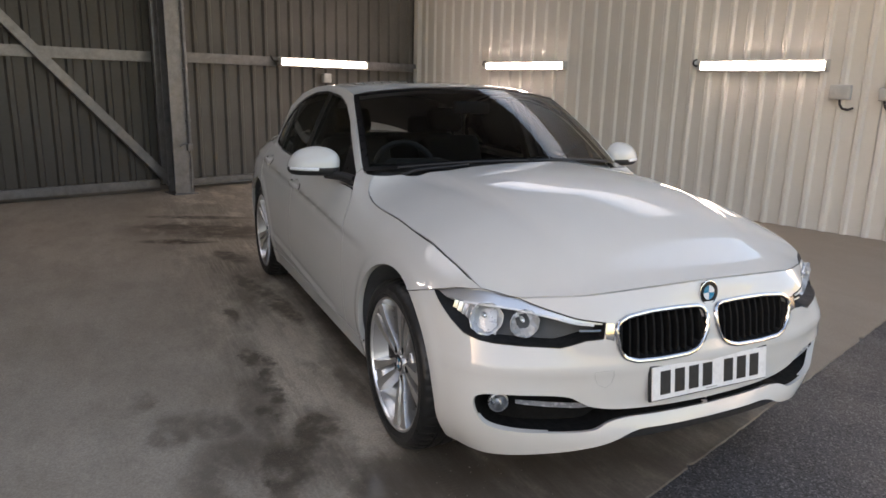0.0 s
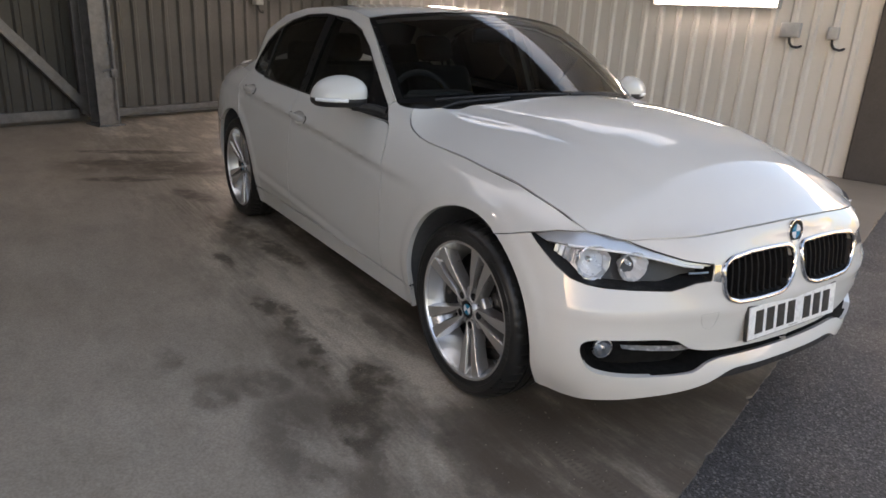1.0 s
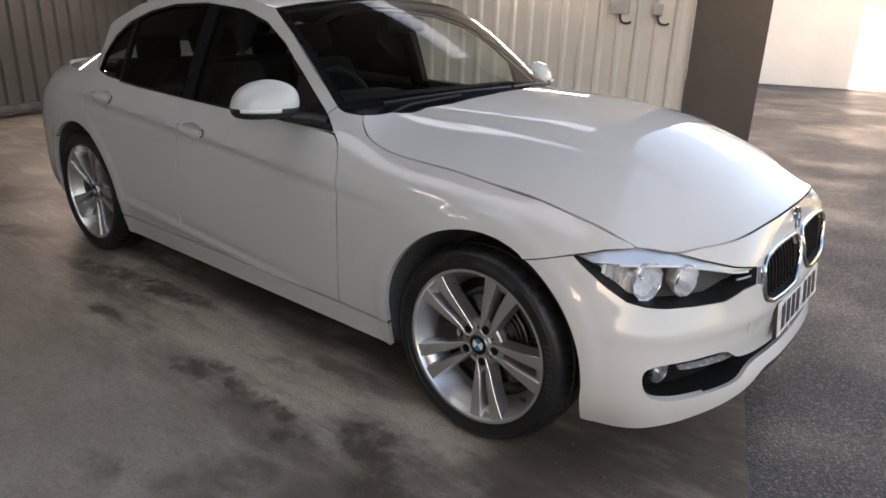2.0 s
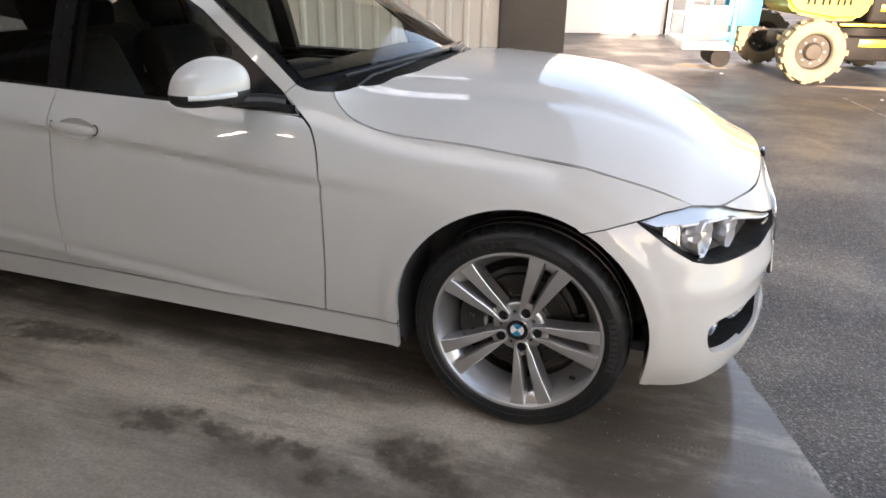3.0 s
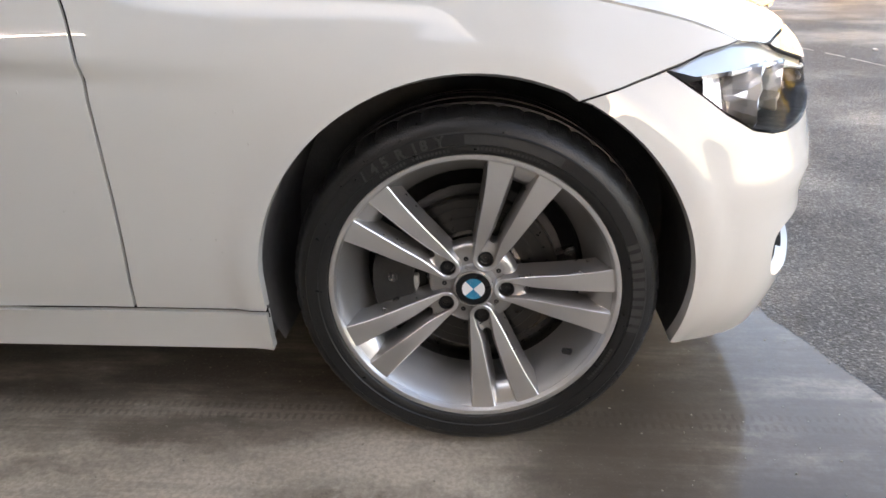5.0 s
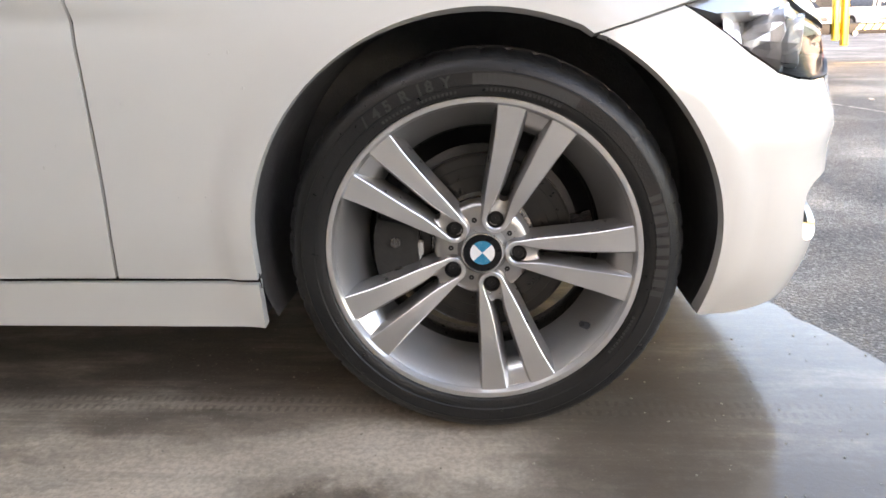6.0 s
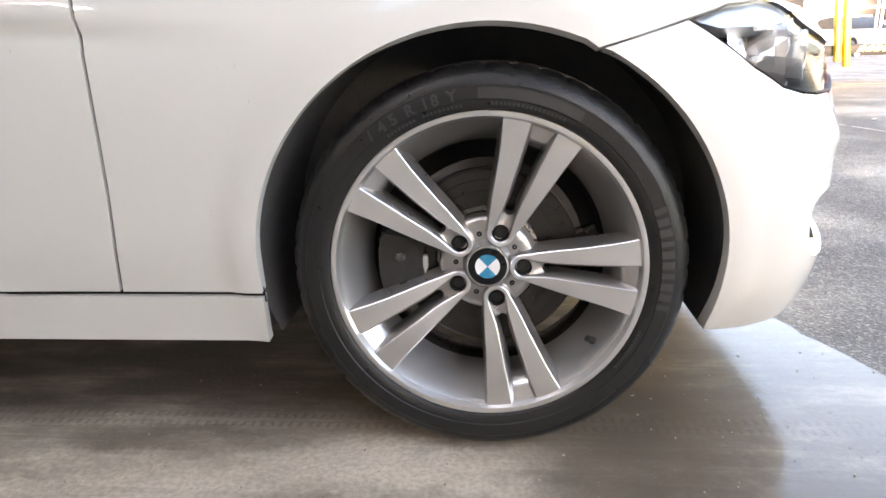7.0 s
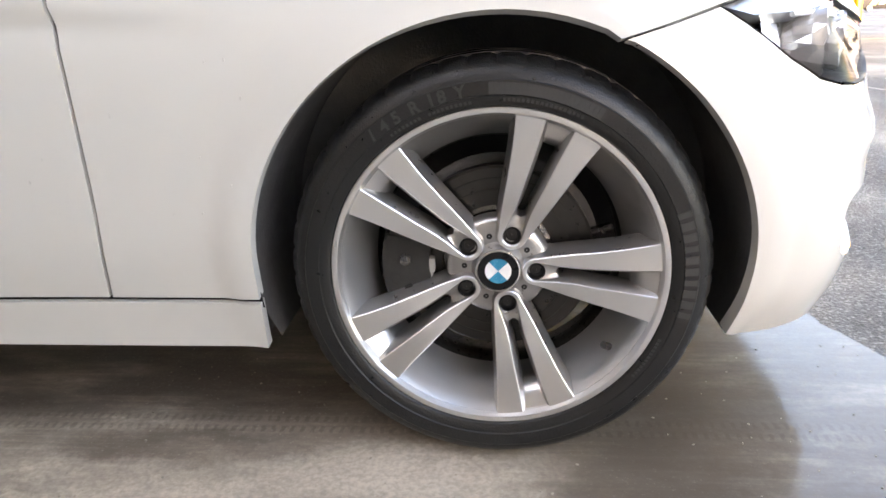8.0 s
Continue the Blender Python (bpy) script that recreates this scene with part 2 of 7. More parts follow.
# dried pale patches: the same five numbers
PALE = [(-0.30, -0.98, 0.55, 0.19, 3), (-1.15, -1.02, 0.70, 0.20, 2), (-0.75, -1.12, 0.5, 0.10, 0)]
TREADS = (-0.805, -0.772)
def concrete_material():
    m = bpy.data.materials.new("stained_concrete")
    m.use_nodes = True
    nt = m.node_tree
    L = nt.links
    b = nt.nodes["Principled BSDF"]
    tc = nt.nodes.new("ShaderNodeTexCoord")
    turn = nt.nodes.new("ShaderNodeMapping")           # into the car's axes
    turn.inputs["Rotation"].default_value = (0, 0, radians(BUILDING_TURN))
    L.new(tc.outputs["Object"], turn.inputs[0])
    P = turn.outputs[0]
    warp = nd(nt, "TexNoise", Scale=6.0, Detail=9.0, Roughness=0.78)
    L.new(P, warp.inputs["Vector"])
    sub = nt.nodes.new("ShaderNodeVectorMath")
    sub.operation = 'MULTIPLY_ADD'
    L.new(warp.outputs["Color"], sub.inputs[0])
    sub.inputs[1].default_value = (0.19, 0.19, 0)
    L.new(P, sub.inputs[2])
    back = nt.nodes.new("ShaderNodeVectorMath")
    back.operation = 'SUBTRACT'
    L.new(sub.outputs[0], back.inputs[0])
    back.inputs[1].default_value = (0.095, 0.095, 0)
    Q = back.outputs[0]
    def spots(rows):
        total = None
        for x, y, lx, ly, a in rows:
            mp = nt.nodes.new("ShaderNodeMapping")
            mp.vector_type = 'TEXTURE'
            mp.inputs["Location"].default_value = (x, y, 0)
            mp.inputs["Rotation"].default_value = (0, 0, radians(a))
            mp.inputs["Scale"].default_value = (lx, ly, 1)
            L.new(Q, mp.inputs[0])
            gr = nt.nodes.new("ShaderNodeTexGradient")
            gr.gradient_type = 'SPHERICAL'
            L.new(mp.outputs[0], gr.inputs[0])
            if total is None:
                total = gr.outputs[1]
            else:
                mxm = nt.nodes.new("ShaderNodeMath")
                mxm.operation = 'MAXIMUM'
                L.new(total, mxm.inputs[0])
                L.new(gr.outputs[1], mxm.inputs[1])
                total = mxm.outputs[0]
        return total
    st = nt.nodes.new("ShaderNodeMapRange")
    st.interpolation_type = 'SMOOTHSTEP'
    st.inputs["From Min"].default_value, st.inputs["From Max"].default_value = 0.06, 0.5
    L.new(spots(STAINS), st.inputs[0])
    wet = nt.nodes.new("ShaderNodeMapRange")
    wet.interpolation_type = 'SMOOTHSTEP'
    wet.inputs["From Min"].default_value, wet.inputs["From Max"].default_value = 0.02, 0.55
    L.new(spots(DAMP), wet.inputs[0])
    dried = nt.nodes.new("ShaderNodeMapRange")
    dried.interpolation_type = 'SMOOTHSTEP'
    dried.inputs["From Min"].default_value, dried.inputs["From Max"].default_value = 0.02, 0.55
    L.new(spots(PALE), dried.inputs[0])
    # damp cloudy areas at two sizes, and brushed streaks along the car's way
    def noise_range(scale, lo, hi, vec, detail=6.0, stretch=None):
        n = nd(nt, "TexNoise", Scale=scale, Detail=detail, Roughness=0.62)
        if stretch:
            mp = nt.nodes.new("ShaderNodeMapping")
            mp.inputs["Scale"].default_value = stretch
            L.new(vec, mp.inputs[0])
            vec = mp.outputs[0]
        L.new(vec, n.inputs["Vector"])
        r = nt.nodes.new("ShaderNodeMapRange")
        r.interpolation_type = 'SMOOTHSTEP'
        r.inputs["From Min"].default_value, r.inputs["From Max"].default_value = lo, hi
        L.new(n.outputs[0], r.inputs[0])
        return r.outputs[0]
    cloud = noise_range(0.8, 0.34, 0.68, P)
    cloud2 = noise_range(1.9, 0.42, 0.68, P, 11.0, (0.7, 1.2, 1))
    streak = noise_range(4.0, 0.50, 0.72, P, 11.0, (0.4, 4.5, 1))
    streak2 = noise_range(4.0, 0.46, 0.70, P, 11.0, (0.45, 4.0, 1))
    speck = noise_range(28.0, 0.44, 0.72, P, 8.0)
    blotch = noise_range(4.2, 0.48, 0.63, P, 11.0, (0.6, 1.3, 1))
    pale = noise_range(2.4, 0.48, 0.66, Q, 11.0, (0.5, 1.4, 1))
    grain = noise_range(95.0, 0.36, 0.66, P)
    fleck = noise_range(160.0, 0.60, 0.72, P, 2.0)
    # a damp track along the car's flank, where the sweeper and the tyres went
    sepx = nt.nodes.new("ShaderNodeSeparateXYZ")
    L.new(Q, sepx.inputs[0])
    band = nt.nodes.new("ShaderNodeMapRange")
    band.interpolation_type = 'SMOOTHSTEP'
    band.inputs["From Min"].default_value, band.inputs["From Max"].default_value = -1.62, -1.02
    L.new(sepx.outputs[1], band.inputs[0])
    sepp = nt.nodes.new("ShaderNodeSeparateXYZ")
    L.new(P, sepp.inputs[0])
    def mix(a, bcol, fac, amount=1.0):
        mx = nt.nodes.new("ShaderNodeMix")
        mx.data_type = 'RGBA'
        mu = nt.nodes.new("ShaderNodeMath")
        mu.operation = 'MULTIPLY'
        mu.inputs[1].default_value = amount
        L.new(fac, mu.inputs[0])
        L.new(mu.outputs[0], mx.inputs["Factor"])
        if isinstance(a, tuple):
            mx.inputs["A"].default_value = (*a, 1)
        else:
            L.new(a, mx.inputs["A"])
        mx.inputs["B"].default_value = (*bcol, 1)
        return mx.outputs["Result"]
    def both(a, bb):
        m_ = nt.nodes.new("ShaderNodeMath")
        m_.operation = 'MULTIPLY'
        L.new(a, m_.inputs[0])
        L.new(bb, m_.inputs[1])
        return m_.outputs[0]
    # the track ends behind the car, where the slab is plain and brown
    far = nt.nodes.new("ShaderNodeMapRange")
    far.interpolation_type = 'SMOOTHSTEP'
    far.inputs["From Min"].default_value, far.inputs["From Max"].default_value = 0.95, 0.45
    L.new(sepx.outputs[1], far.inputs[0])
    damp = both(band.outputs[0], far.outputs[0])
    plain = nt.nodes.new("ShaderNodeMath")
    plain.operation = 'SUBTRACT'
    plain.inputs[0].default_value = 1.0
    L.new(far.outputs[0], plain.inputs[1])
    soft = noise_range(9.0, 0.28, 0.58, P, 9.0)
    c = mix((0.445, 0.385, 0.318), (0.345, 0.29, 0.236), cloud, 0.9)
    c = mix(c, (0.26, 0.22, 0.172), cloud2, 0.38)
    c = mix(c, (0.25, 0.21, 0.16), blotch, 0.30)
    c = mix(c, (0.57, 0.51, 0.43), pale, 0.22)
    # the damp track along the car holds the dirt: darker, with brushed streaks in it
    c = mix(c, (0.22, 0.18, 0.14), damp, 0.10)
    c = mix(c, (0.12, 0.094, 0.068), both(damp, cloud2), 0.30)
    c = mix(c, (0.09, 0.07, 0.05), both(damp, streak2), 0.26)
    c = mix(c, (0.68, 0.60, 0.49), both(damp, streak), 0.36)
    c = mix(c, (0.78, 0.69, 0.56), both(damp, pale), 0.84)
    c = mix(c, (0.64, 0.555, 0.44), both(damp, noise_range(13.0, 0.46, 0.64, P, 9.0, (0.22, 5.0, 1))), 0.42)
    c = mix(c, (0.13, 0.10, 0.074), both(damp, noise_range(11.0, 0.52, 0.66, Q, 9.0, (0.30, 3.6, 1))), 0.34)
    c = mix(c, (0.62, 0.56, 0.48), noise_range(48.0, 0.50, 0.70, P, 6.0), 0.16)
    c = mix(c, (0.10, 0.078, 0.056), both(damp, blotch), 0.22)
    c = mix(c, (0.18, 0.15, 0.115), speck, 0.24)
    c = mix(c, (0.66, 0.565, 0.455), both(dried.outputs[0], noise_range(7.0, 0.30, 0.58, Q, 10.0, (0.5, 1.6, 1))), 0.62)
    c = mix(c, (0.19, 0.152, 0.115), plain.outputs[0], 0.72)
    ragged = noise_range(3.2, 0.36, 0.60, Q, 11.0, (0.6, 1.3, 1))
    c = mix(c, (0.098, 0.074, 0.054), both(wet.outputs[0], ragged), 0.75)
    c = mix(c, (0.080, 0.060, 0.042), both(st.outputs[0], soft), 0.92)
    # under the car and along its sill: wet dirt with the car's shade painted in, a dark ragged band
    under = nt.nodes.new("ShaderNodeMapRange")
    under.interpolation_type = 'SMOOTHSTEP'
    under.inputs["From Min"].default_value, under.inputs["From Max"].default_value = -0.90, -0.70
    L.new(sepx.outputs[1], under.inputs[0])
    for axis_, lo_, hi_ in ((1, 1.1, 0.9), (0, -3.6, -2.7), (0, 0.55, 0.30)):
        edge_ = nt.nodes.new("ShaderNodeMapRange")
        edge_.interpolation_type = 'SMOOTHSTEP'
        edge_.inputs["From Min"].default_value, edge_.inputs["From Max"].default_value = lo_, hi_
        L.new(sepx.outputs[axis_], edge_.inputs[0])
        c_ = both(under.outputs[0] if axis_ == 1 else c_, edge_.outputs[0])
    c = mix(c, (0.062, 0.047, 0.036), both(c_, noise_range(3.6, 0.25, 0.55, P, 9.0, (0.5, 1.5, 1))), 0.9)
    for y0, x0 in ((TREADS[0], 0.0), (TREADS[1], 0.4)):
        wv = nd(nt, "TexWave", Scale=17.0, Distortion=2.6, Detail=3.0)
        wv.inputs["Detail Scale"].default_value = 3.0
        L.new(P, wv.inputs["Vector"])
        dist = nt.nodes.new("ShaderNodeMath")
        dist.operation = 'SUBTRACT'
        L.new(sepp.outputs[1], dist.inputs[0])
        dist.inputs[1].default_value = y0
        ab = nt.nodes.new("ShaderNodeMath")
        ab.operation = 'ABSOLUTE'
        L.new(dist.outputs[0], ab.inputs[0])
        near = nt.nodes.new("ShaderNodeMapRange")
        near.interpolation_type = 'SMOOTHSTEP'
        near.inputs["From Min"].default_value, near.inputs["From Max"].default_value = 0.013, 0.006
        L.new(ab.outputs[0], near.inputs[0])
        hit = nt.nodes.new("ShaderNodeMapRange")
        hit.inputs["From Min"].default_value, hit.inputs["From Max"].default_value = 0.55, 0.75
        L.new(wv.outputs[0], hit.inputs[0])
        mu = nt.nodes.new("ShaderNodeMath")
        mu.operation = 'MULTIPLY'
        L.new(near.outputs[0], mu.inputs[0])
        L.new(hit.outputs[0], mu.inputs[1])
        mu2 = nt.nodes.new("ShaderNodeMath")
        mu2.operation = 'MULTIPLY'
        L.new(mu.outputs[0], mu2.inputs[0])
        L.new(cloud, mu2.inputs[1])
        c = mix(c, (0.07, 0.055, 0.04), mu2.outputs[0], 0.7)
    c = mix(c, (0.15, 0.125, 0.10), grain, 0.36)
    c = mix(c, (0.70, 0.66, 0.60), fleck, 0.18)
    # a film of water lies on the slab towards the yard and mirrors what stands over it
    wx = nt.nodes.new("ShaderNodeMath")
    wx.operation = 'MULTIPLY_ADD'
    L.new(sepx.outputs[1], wx.inputs[0])
    wx.inputs[1].default_value = -0.257
    L.new(sepx.outputs[0], wx.inputs[2])
    seep = nt.nodes.new("ShaderNodeMapRange")
    seep.interpolation_type = 'SMOOTHSTEP'
    seep.inputs["From Min"].default_value, seep.inputs["From Max"].default_value = 0.22, 0.52
    L.new(wx.outputs[0], seep.inputs[0])
    reach = nt.nodes.new("ShaderNodeMapRange")
    reach.interpolation_type = 'SMOOTHSTEP'
    reach.inputs["From Min"].default_value, reach.inputs["From Max"].default_value = -1.45, -0.95
    L.new(sepx.outputs[1], reach.inputs[0])
    wetzone = both(both(both(seep.outputs[0], reach.outputs[0]), far.outputs[0]), noise_range(5.0, 0.15, 0.55, P, 8.0, (0.6, 1.4, 1)))
    c = mix(c, (0.092, 0.073, 0.057), wetzone, 0.85)
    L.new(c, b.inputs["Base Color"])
    ro = nt.nodes.new("ShaderNodeMapRange")
    ro.inputs["To Min"].default_value, ro.inputs["To Max"].default_value = 0.60, 0.44
    L.new(damp, ro.inputs[0])
    rw = nt.nodes.new("ShaderNodeMix")
    pool = both(both(seep.outputs[0], reach.outputs[0]), far.outputs[0])
    L.new(pool, rw.inputs["Factor"])
    L.new(ro.outputs[0], rw.inputs["A"])
    rw.inputs["B"].default_value = 0.45
    L.new(rw.outputs["Result"], b.inputs["Roughness"])
    sp = nt.nodes.new("ShaderNodeMapRange")
    sp.inputs["To Min"].default_value, sp.inputs["To Max"].default_value = 0.4, 0.12
    L.new(pool, sp.inputs[0])
    L.new(sp.outputs[0], b.inputs["Specular IOR Level"])
    bp = nd(nt, "Bump", Strength=0.07, Distance=0.003)
    L.new(grain, bp.inputs["Height"])
    L.new(bp.outputs[0], b.inputs["Normal"])
    L.new(pool, b.inputs["Coat Weight"])
    b.inputs["Coat Roughness"].default_value = 0.075
    b.inputs["Coat IOR"].default_value = 1.36
    ripple = nd(nt, "Bump", Strength=0.10, Distance=0.002)
    L.new(noise_range(34.0, 0.3, 0.7, P, 4.0, (0.6, 1.4, 1)), ripple.inputs["Height"])
    L.new(ripple.outputs[0], b.inputs["Coat Normal"])
    return m
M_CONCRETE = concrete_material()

# ---- ground and shed ----
bm = bmesh.new()
bmesh.ops.create_grid(bm, x_segments=8, y_segments=8, size=400)
bmesh.ops.translate(bm, vec=(0, 0, -0.010), verts=bm.verts)
tagged(link_mesh("ground", bm, M_ASPHALT), "dark grey asphalt yard reaching to the horizon", "asphalt", kind="structure")

# the slab, with a chipped front edge
bm = bmesh.new()
rnd = random.Random(4)
edge = []
w = LEFT - 0.3
while w < SIDE + 0.3:
    edge.append((FRONT - abs(rnd.gauss(0, 0.003)) - (rnd.uniform(0.008, 0.02) if rnd.random() < 0.08 else 0) + 0.004 * math.sin(w * 1.3), w))
    w += rnd.uniform(0.015, 0.06)
add_prism(bm, [(BACK - 0.3, SIDE + 0.3), (BACK - 0.3, LEFT - 0.3)] + edge, -0.2, 0.0)
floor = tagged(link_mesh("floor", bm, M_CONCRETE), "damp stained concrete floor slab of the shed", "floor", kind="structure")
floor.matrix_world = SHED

def cladding(name, m, length, height, material, rib=0.045, pitch=0.2, depth=0.032, label="", z0=0.0):
    """A wall of ribbed sheets, 1 m of cover each: x along the wall, ribs towards +y."""
    wall = tagged(link_mesh(name, box((length / 2, -0.06, height / 2), (length, 0.1, height)), material), label, "wall", kind="structure")
    wall.matrix_world = m
    n = int(math.ceil(length - 1e-6))
    shared = None
    for i in range(n):
        wd = min(1.0, length - i)
        if shared is None or wd < 0.999:
            bm = bmesh.new()
            prof = []
            k = 0
            while k * pitch < wd - 1e-6:
                x = k * pitch
                prof += [(x, 0), (x + pitch - rib - 0.034, 0), (x + pitch - rib - 0.012, depth), (x + pitch - 0.022, depth)]
                k += 1
            prof.append((wd - 0.003, 0))
            prof = [(min(x, wd - 0.003), y) for x, y in prof]
            lo = [bm.verts.new((x, y, z0)) for x, y in prof]
            hi = [bm.verts.new((x, y, height)) for x, y in prof]
            for a in range(len(prof) - 1):
                bm.faces.new((lo[a + 1], lo[a], hi[a], hi[a + 1]))
            s = link_mesh("cladding_sheet", bm, material, wall)
            if wd > 0.999:
                shared = s.data
        else:
            s = new("cladding_sheet", shared)
            s.parent = wall
        s.location = (i, 0, 0)
    return wall

# local x of each wall runs so that the ribs face the room
cladding("wall_side", SHED @ pose(0.06, SIDE, 0, 0, 0, 180), 0.06 - BACK, EAVES, M_CLAD_WHITE, label="cream ribbed steel cladding wall with strip lamps")
cladding("wall_back", SHED @ pose(BACK, SIDE, 0, 0, 0, -90), SIDE - LEFT, EAVES, M_CLAD_GREY, label="grey ribbed steel back wall behind the car", z0=0.06)
# unseen wall; its distance and tone also set sun shade and bounce light
cladding("wall_left", SHED @ pose(BACK, LEFT, 0), 0.06 - BACK, EAVES, M_CLAD_BEIGE, label="beige ribbed steel wall closing the shed")
# roof with a translucent strip along the cream wall, and a second added one to brighten the floor
bm = bmesh.new()
for s0, s1, w0, w1 in ((BACK - 0.2, FRONT + 0.2, LEFT - 0.2, -2.6), (BACK - 0.2, FRONT + 0.2, -1.4, 3.95), (BACK - 0.2, -5.6, -2.6, -1.4), (-0.4, FRONT + 0.2, -2.6, -1.4), (BACK - 0.2, FRONT + 0.2, 5.25, SIDE + 0.2), (BACK - 0.2, -5.6, 3.95, 5.25), (-0.4, FRONT + 0.2, 3.95, 5.25)):
    add_box(bm, ((s0 + s1) / 2, (w0 + w1) / 2, EAVES + 0.05), (s1 - s0, w1 - w0, 0.1))
tagged(link_mesh("ceiling", bm, M_ROOF), "grey sheet roof lining of the shed", "ceiling", kind="structure").matrix_world = SHED
def translucent_sheet():
    m = bpy.data.materials.new("translucent_sheet")
    m.use_nodes = True
    nt = m.node_tree
    nt.nodes.remove(nt.nodes["Principled BSDF"])
    a, b, mx = (nt.nodes.new("ShaderNode" + k) for k in ("BsdfTransparent", "BsdfTranslucent", "MixShader"))
    a.inputs[0].default_value, b.inputs[0].default_value = (0.9, 0.95, 1, 1), (0.90, 0.96, 1.0, 1)
    mx.inputs[0].default_value = 0.95
    for k, n in enumerate((a, b)):
        nt.links.new(n.outputs[0], mx.inputs[k + 1])
    nt.links.new(mx.outputs[0], nt.nodes["Material Output"].inputs[0])
    return m
M_GRP = translucent_sheet()
# first strip known by its reflection; the second is added for light from above
for w0, w1 in ((3.95, 5.25), (-2.6, -1.4)):
    bm = bmesh.new()
    for k in range(26):
        x = -5.6 + k * 0.2
        va = [bm.verts.new((x + dx, w_, EAVES + dz)) for w_ in (w0, w1) for dx, dz in ((0, 0.03), (0.12, 0.03), (0.14, 0.06), (0.18, 0.06), (0.2, 0.03))]
        for a in range(4):
            bm.faces.new((va[a], va[a + 1], va[a + 6], va[a + 5]))
    tagged(link_mesh("rooflight", bm, M_GRP), "translucent ribbed rooflight sheet", "rooflight", kind="structure").matrix_world = SHED

# area lamps added over the two roof openings to strengthen the sky's light
for w0, size, watts in ((4.6, 1.25, 1.6), (-2.0, 1.15, 1.8)):
    lamp = new("roof_daylight", bpy.data.lights.new("roof_daylight", 'AREA'))
    lamp.data.shape, lamp.data.size, lamp.data.size_y, lamp.data.energy, lamp.data.color = 'RECTANGLE', 5.1, size, watts, (0.80, 0.93, 1.0)
    lamp.matrix_world = SHED @ pose(-3.0, w0, EAVES + 0.12)

tagged(link_mesh("pillar", box((0, 0, EAVES / 2), (0.72, 0.34, EAVES), 0.012), M_DARK), "dark brown steel pillar beside the shed opening", "pillar", kind="structure").matrix_world = SHED @ pose(0.43, SIDE + 0.10, 0)
tagged(link_mesh("header", box((0, 0, 0), (0.3, SIDE - LEFT, 0.6), 0.01), M_DARK), "dark steel beam over the shed opening", "beam", kind="structure").matrix_world = SHED @ pose(FRONT - 0.05, (SIDE + LEFT) / 2, EAVES - 0.3)

# ---- gate and frame on the back wall ----
def channel(length, a=0.12, b=0.06, t=0.006):
    """A lipped steel rail along x, its open side down."""
    bm = bmesh.new()
    add_box(bm, (length / 2, b / 2, a), (length, b, t))
    add_box(bm, (length / 2, t / 2, a / 2), (length, t, a))
    add_box(bm, (length / 2, b - t / 2, a * 0.72), (length, t, a * 0.56))
    add_box(bm, (length / 2, b / 2, 0.002), (length, b, t))
    return bm

gate = tagged(empty("steel_gate", SHED @ pose(BACK + 0.03, LEFT + 0.1, 0, 0, 0, 90)), "grey steel gate leaf with diagonal brace and rails", "gate")
G0 = -(LEFT + 0.1)
def on_gate(ob, m):
    ob.matrix_local = m
    return ob
GL = 1.08 + G0            # length of the leaf up to the post
on_gate(part("top_rail", channel(GL - 0.12), M_STEEL, gate), pose(0, -0.06, 1.585))
on_gate(part("bottom_rail", channel(GL - 0.12, 0.10), M_STEEL, gate), pose(0, -0.06, 0.05))
bx0, bz0, bx1, bz1 = -2.2 + G0, 3.72, 1.06 + G0, 0.06
ln = math.hypot(bx1 - bx0, bz1 - bz0)
on_gate(part("brace", channel(ln, 0.10, 0.07), M_STEEL, gate), pose(bx0, -0.13, bz0) @ Matrix.Rotation(math.atan2(bz0 - bz1, bx1 - bx0), 4, 'Y'))
M_LEAF = mat("dark_gate_sheet", (0.066, 0.063, 0.058), 0.5, col2=(0.046, 0.044, 0.040), scale=1.5, fine=30)
bm = bmesh.new()
prof, x = [], 0.0
while x < GL - 0.14:
    prof += [(x, 0), (x + 0.11, 0), (x + 0.132, -0.026), (x + 0.178, -0.026)]
    x += 0.2
lo, hi = [bm.verts.new((a, b - 0.006, 0.07)) for a, b in prof], [bm.verts.new((a, b - 0.006, EAVES - 0.1)) for a, b in prof]
for k in range(len(prof) - 1):
    bm.faces.new((lo[k], lo[k + 1], hi[k + 1], hi[k]))
part("leaf_sheet", bm, M_LEAF, gate, "dark grey ribbed sheet", smooth=False)
on_gate(part("stile", box((0, 0, 1.9), (0.10, 0.06, 3.7), 0.004), M_STEEL, gate), pose(GL - 0.06, -0.09, 0.05))

post = tagged(empty("gate_post", SHED @ pose(-6.78, 1.115, 0)), "grey steel column with a drop bolt on it", "post")
bm = bmesh.new()
add_box(bm, (0.10, 0, EAVES / 2), (0.014, 0.24, EAVES), bevel=0.003)
add_box(bm, (-0.10, 0, EAVES / 2), (0.014, 0.24, EAVES), bevel=0.003)
add_box(bm, (0, -0.02, EAVES / 2), (0.20, 0.010, EAVES))
part("column", bm, M_STEEL, post, smooth=False)
part("base_plate", box((0, 0, 0.008), (0.32, 0.30, 0.016), 0.002), M_STEEL, post)
bolt = part("drop_bolt", cyl((0.135, 0.085, 0.62), (0.135, 0.085, 3.4), 0.019, seg=14), M_STEEL, post, "bright bolt tube")
part("bolt_rod", cyl((0.135, 0.085, 0.05), (0.135, 0.085, 0.64), 0.009, seg=10), M_STEEL, post)
bm = bmesh.new()
add_tube(bm, [(0.135, 0.085, 0.62), (0.17, 0.06, 0.625), (0.18, 0.0, 0.62), (0.18, -0.06, 0.60)], 0.010, 8)
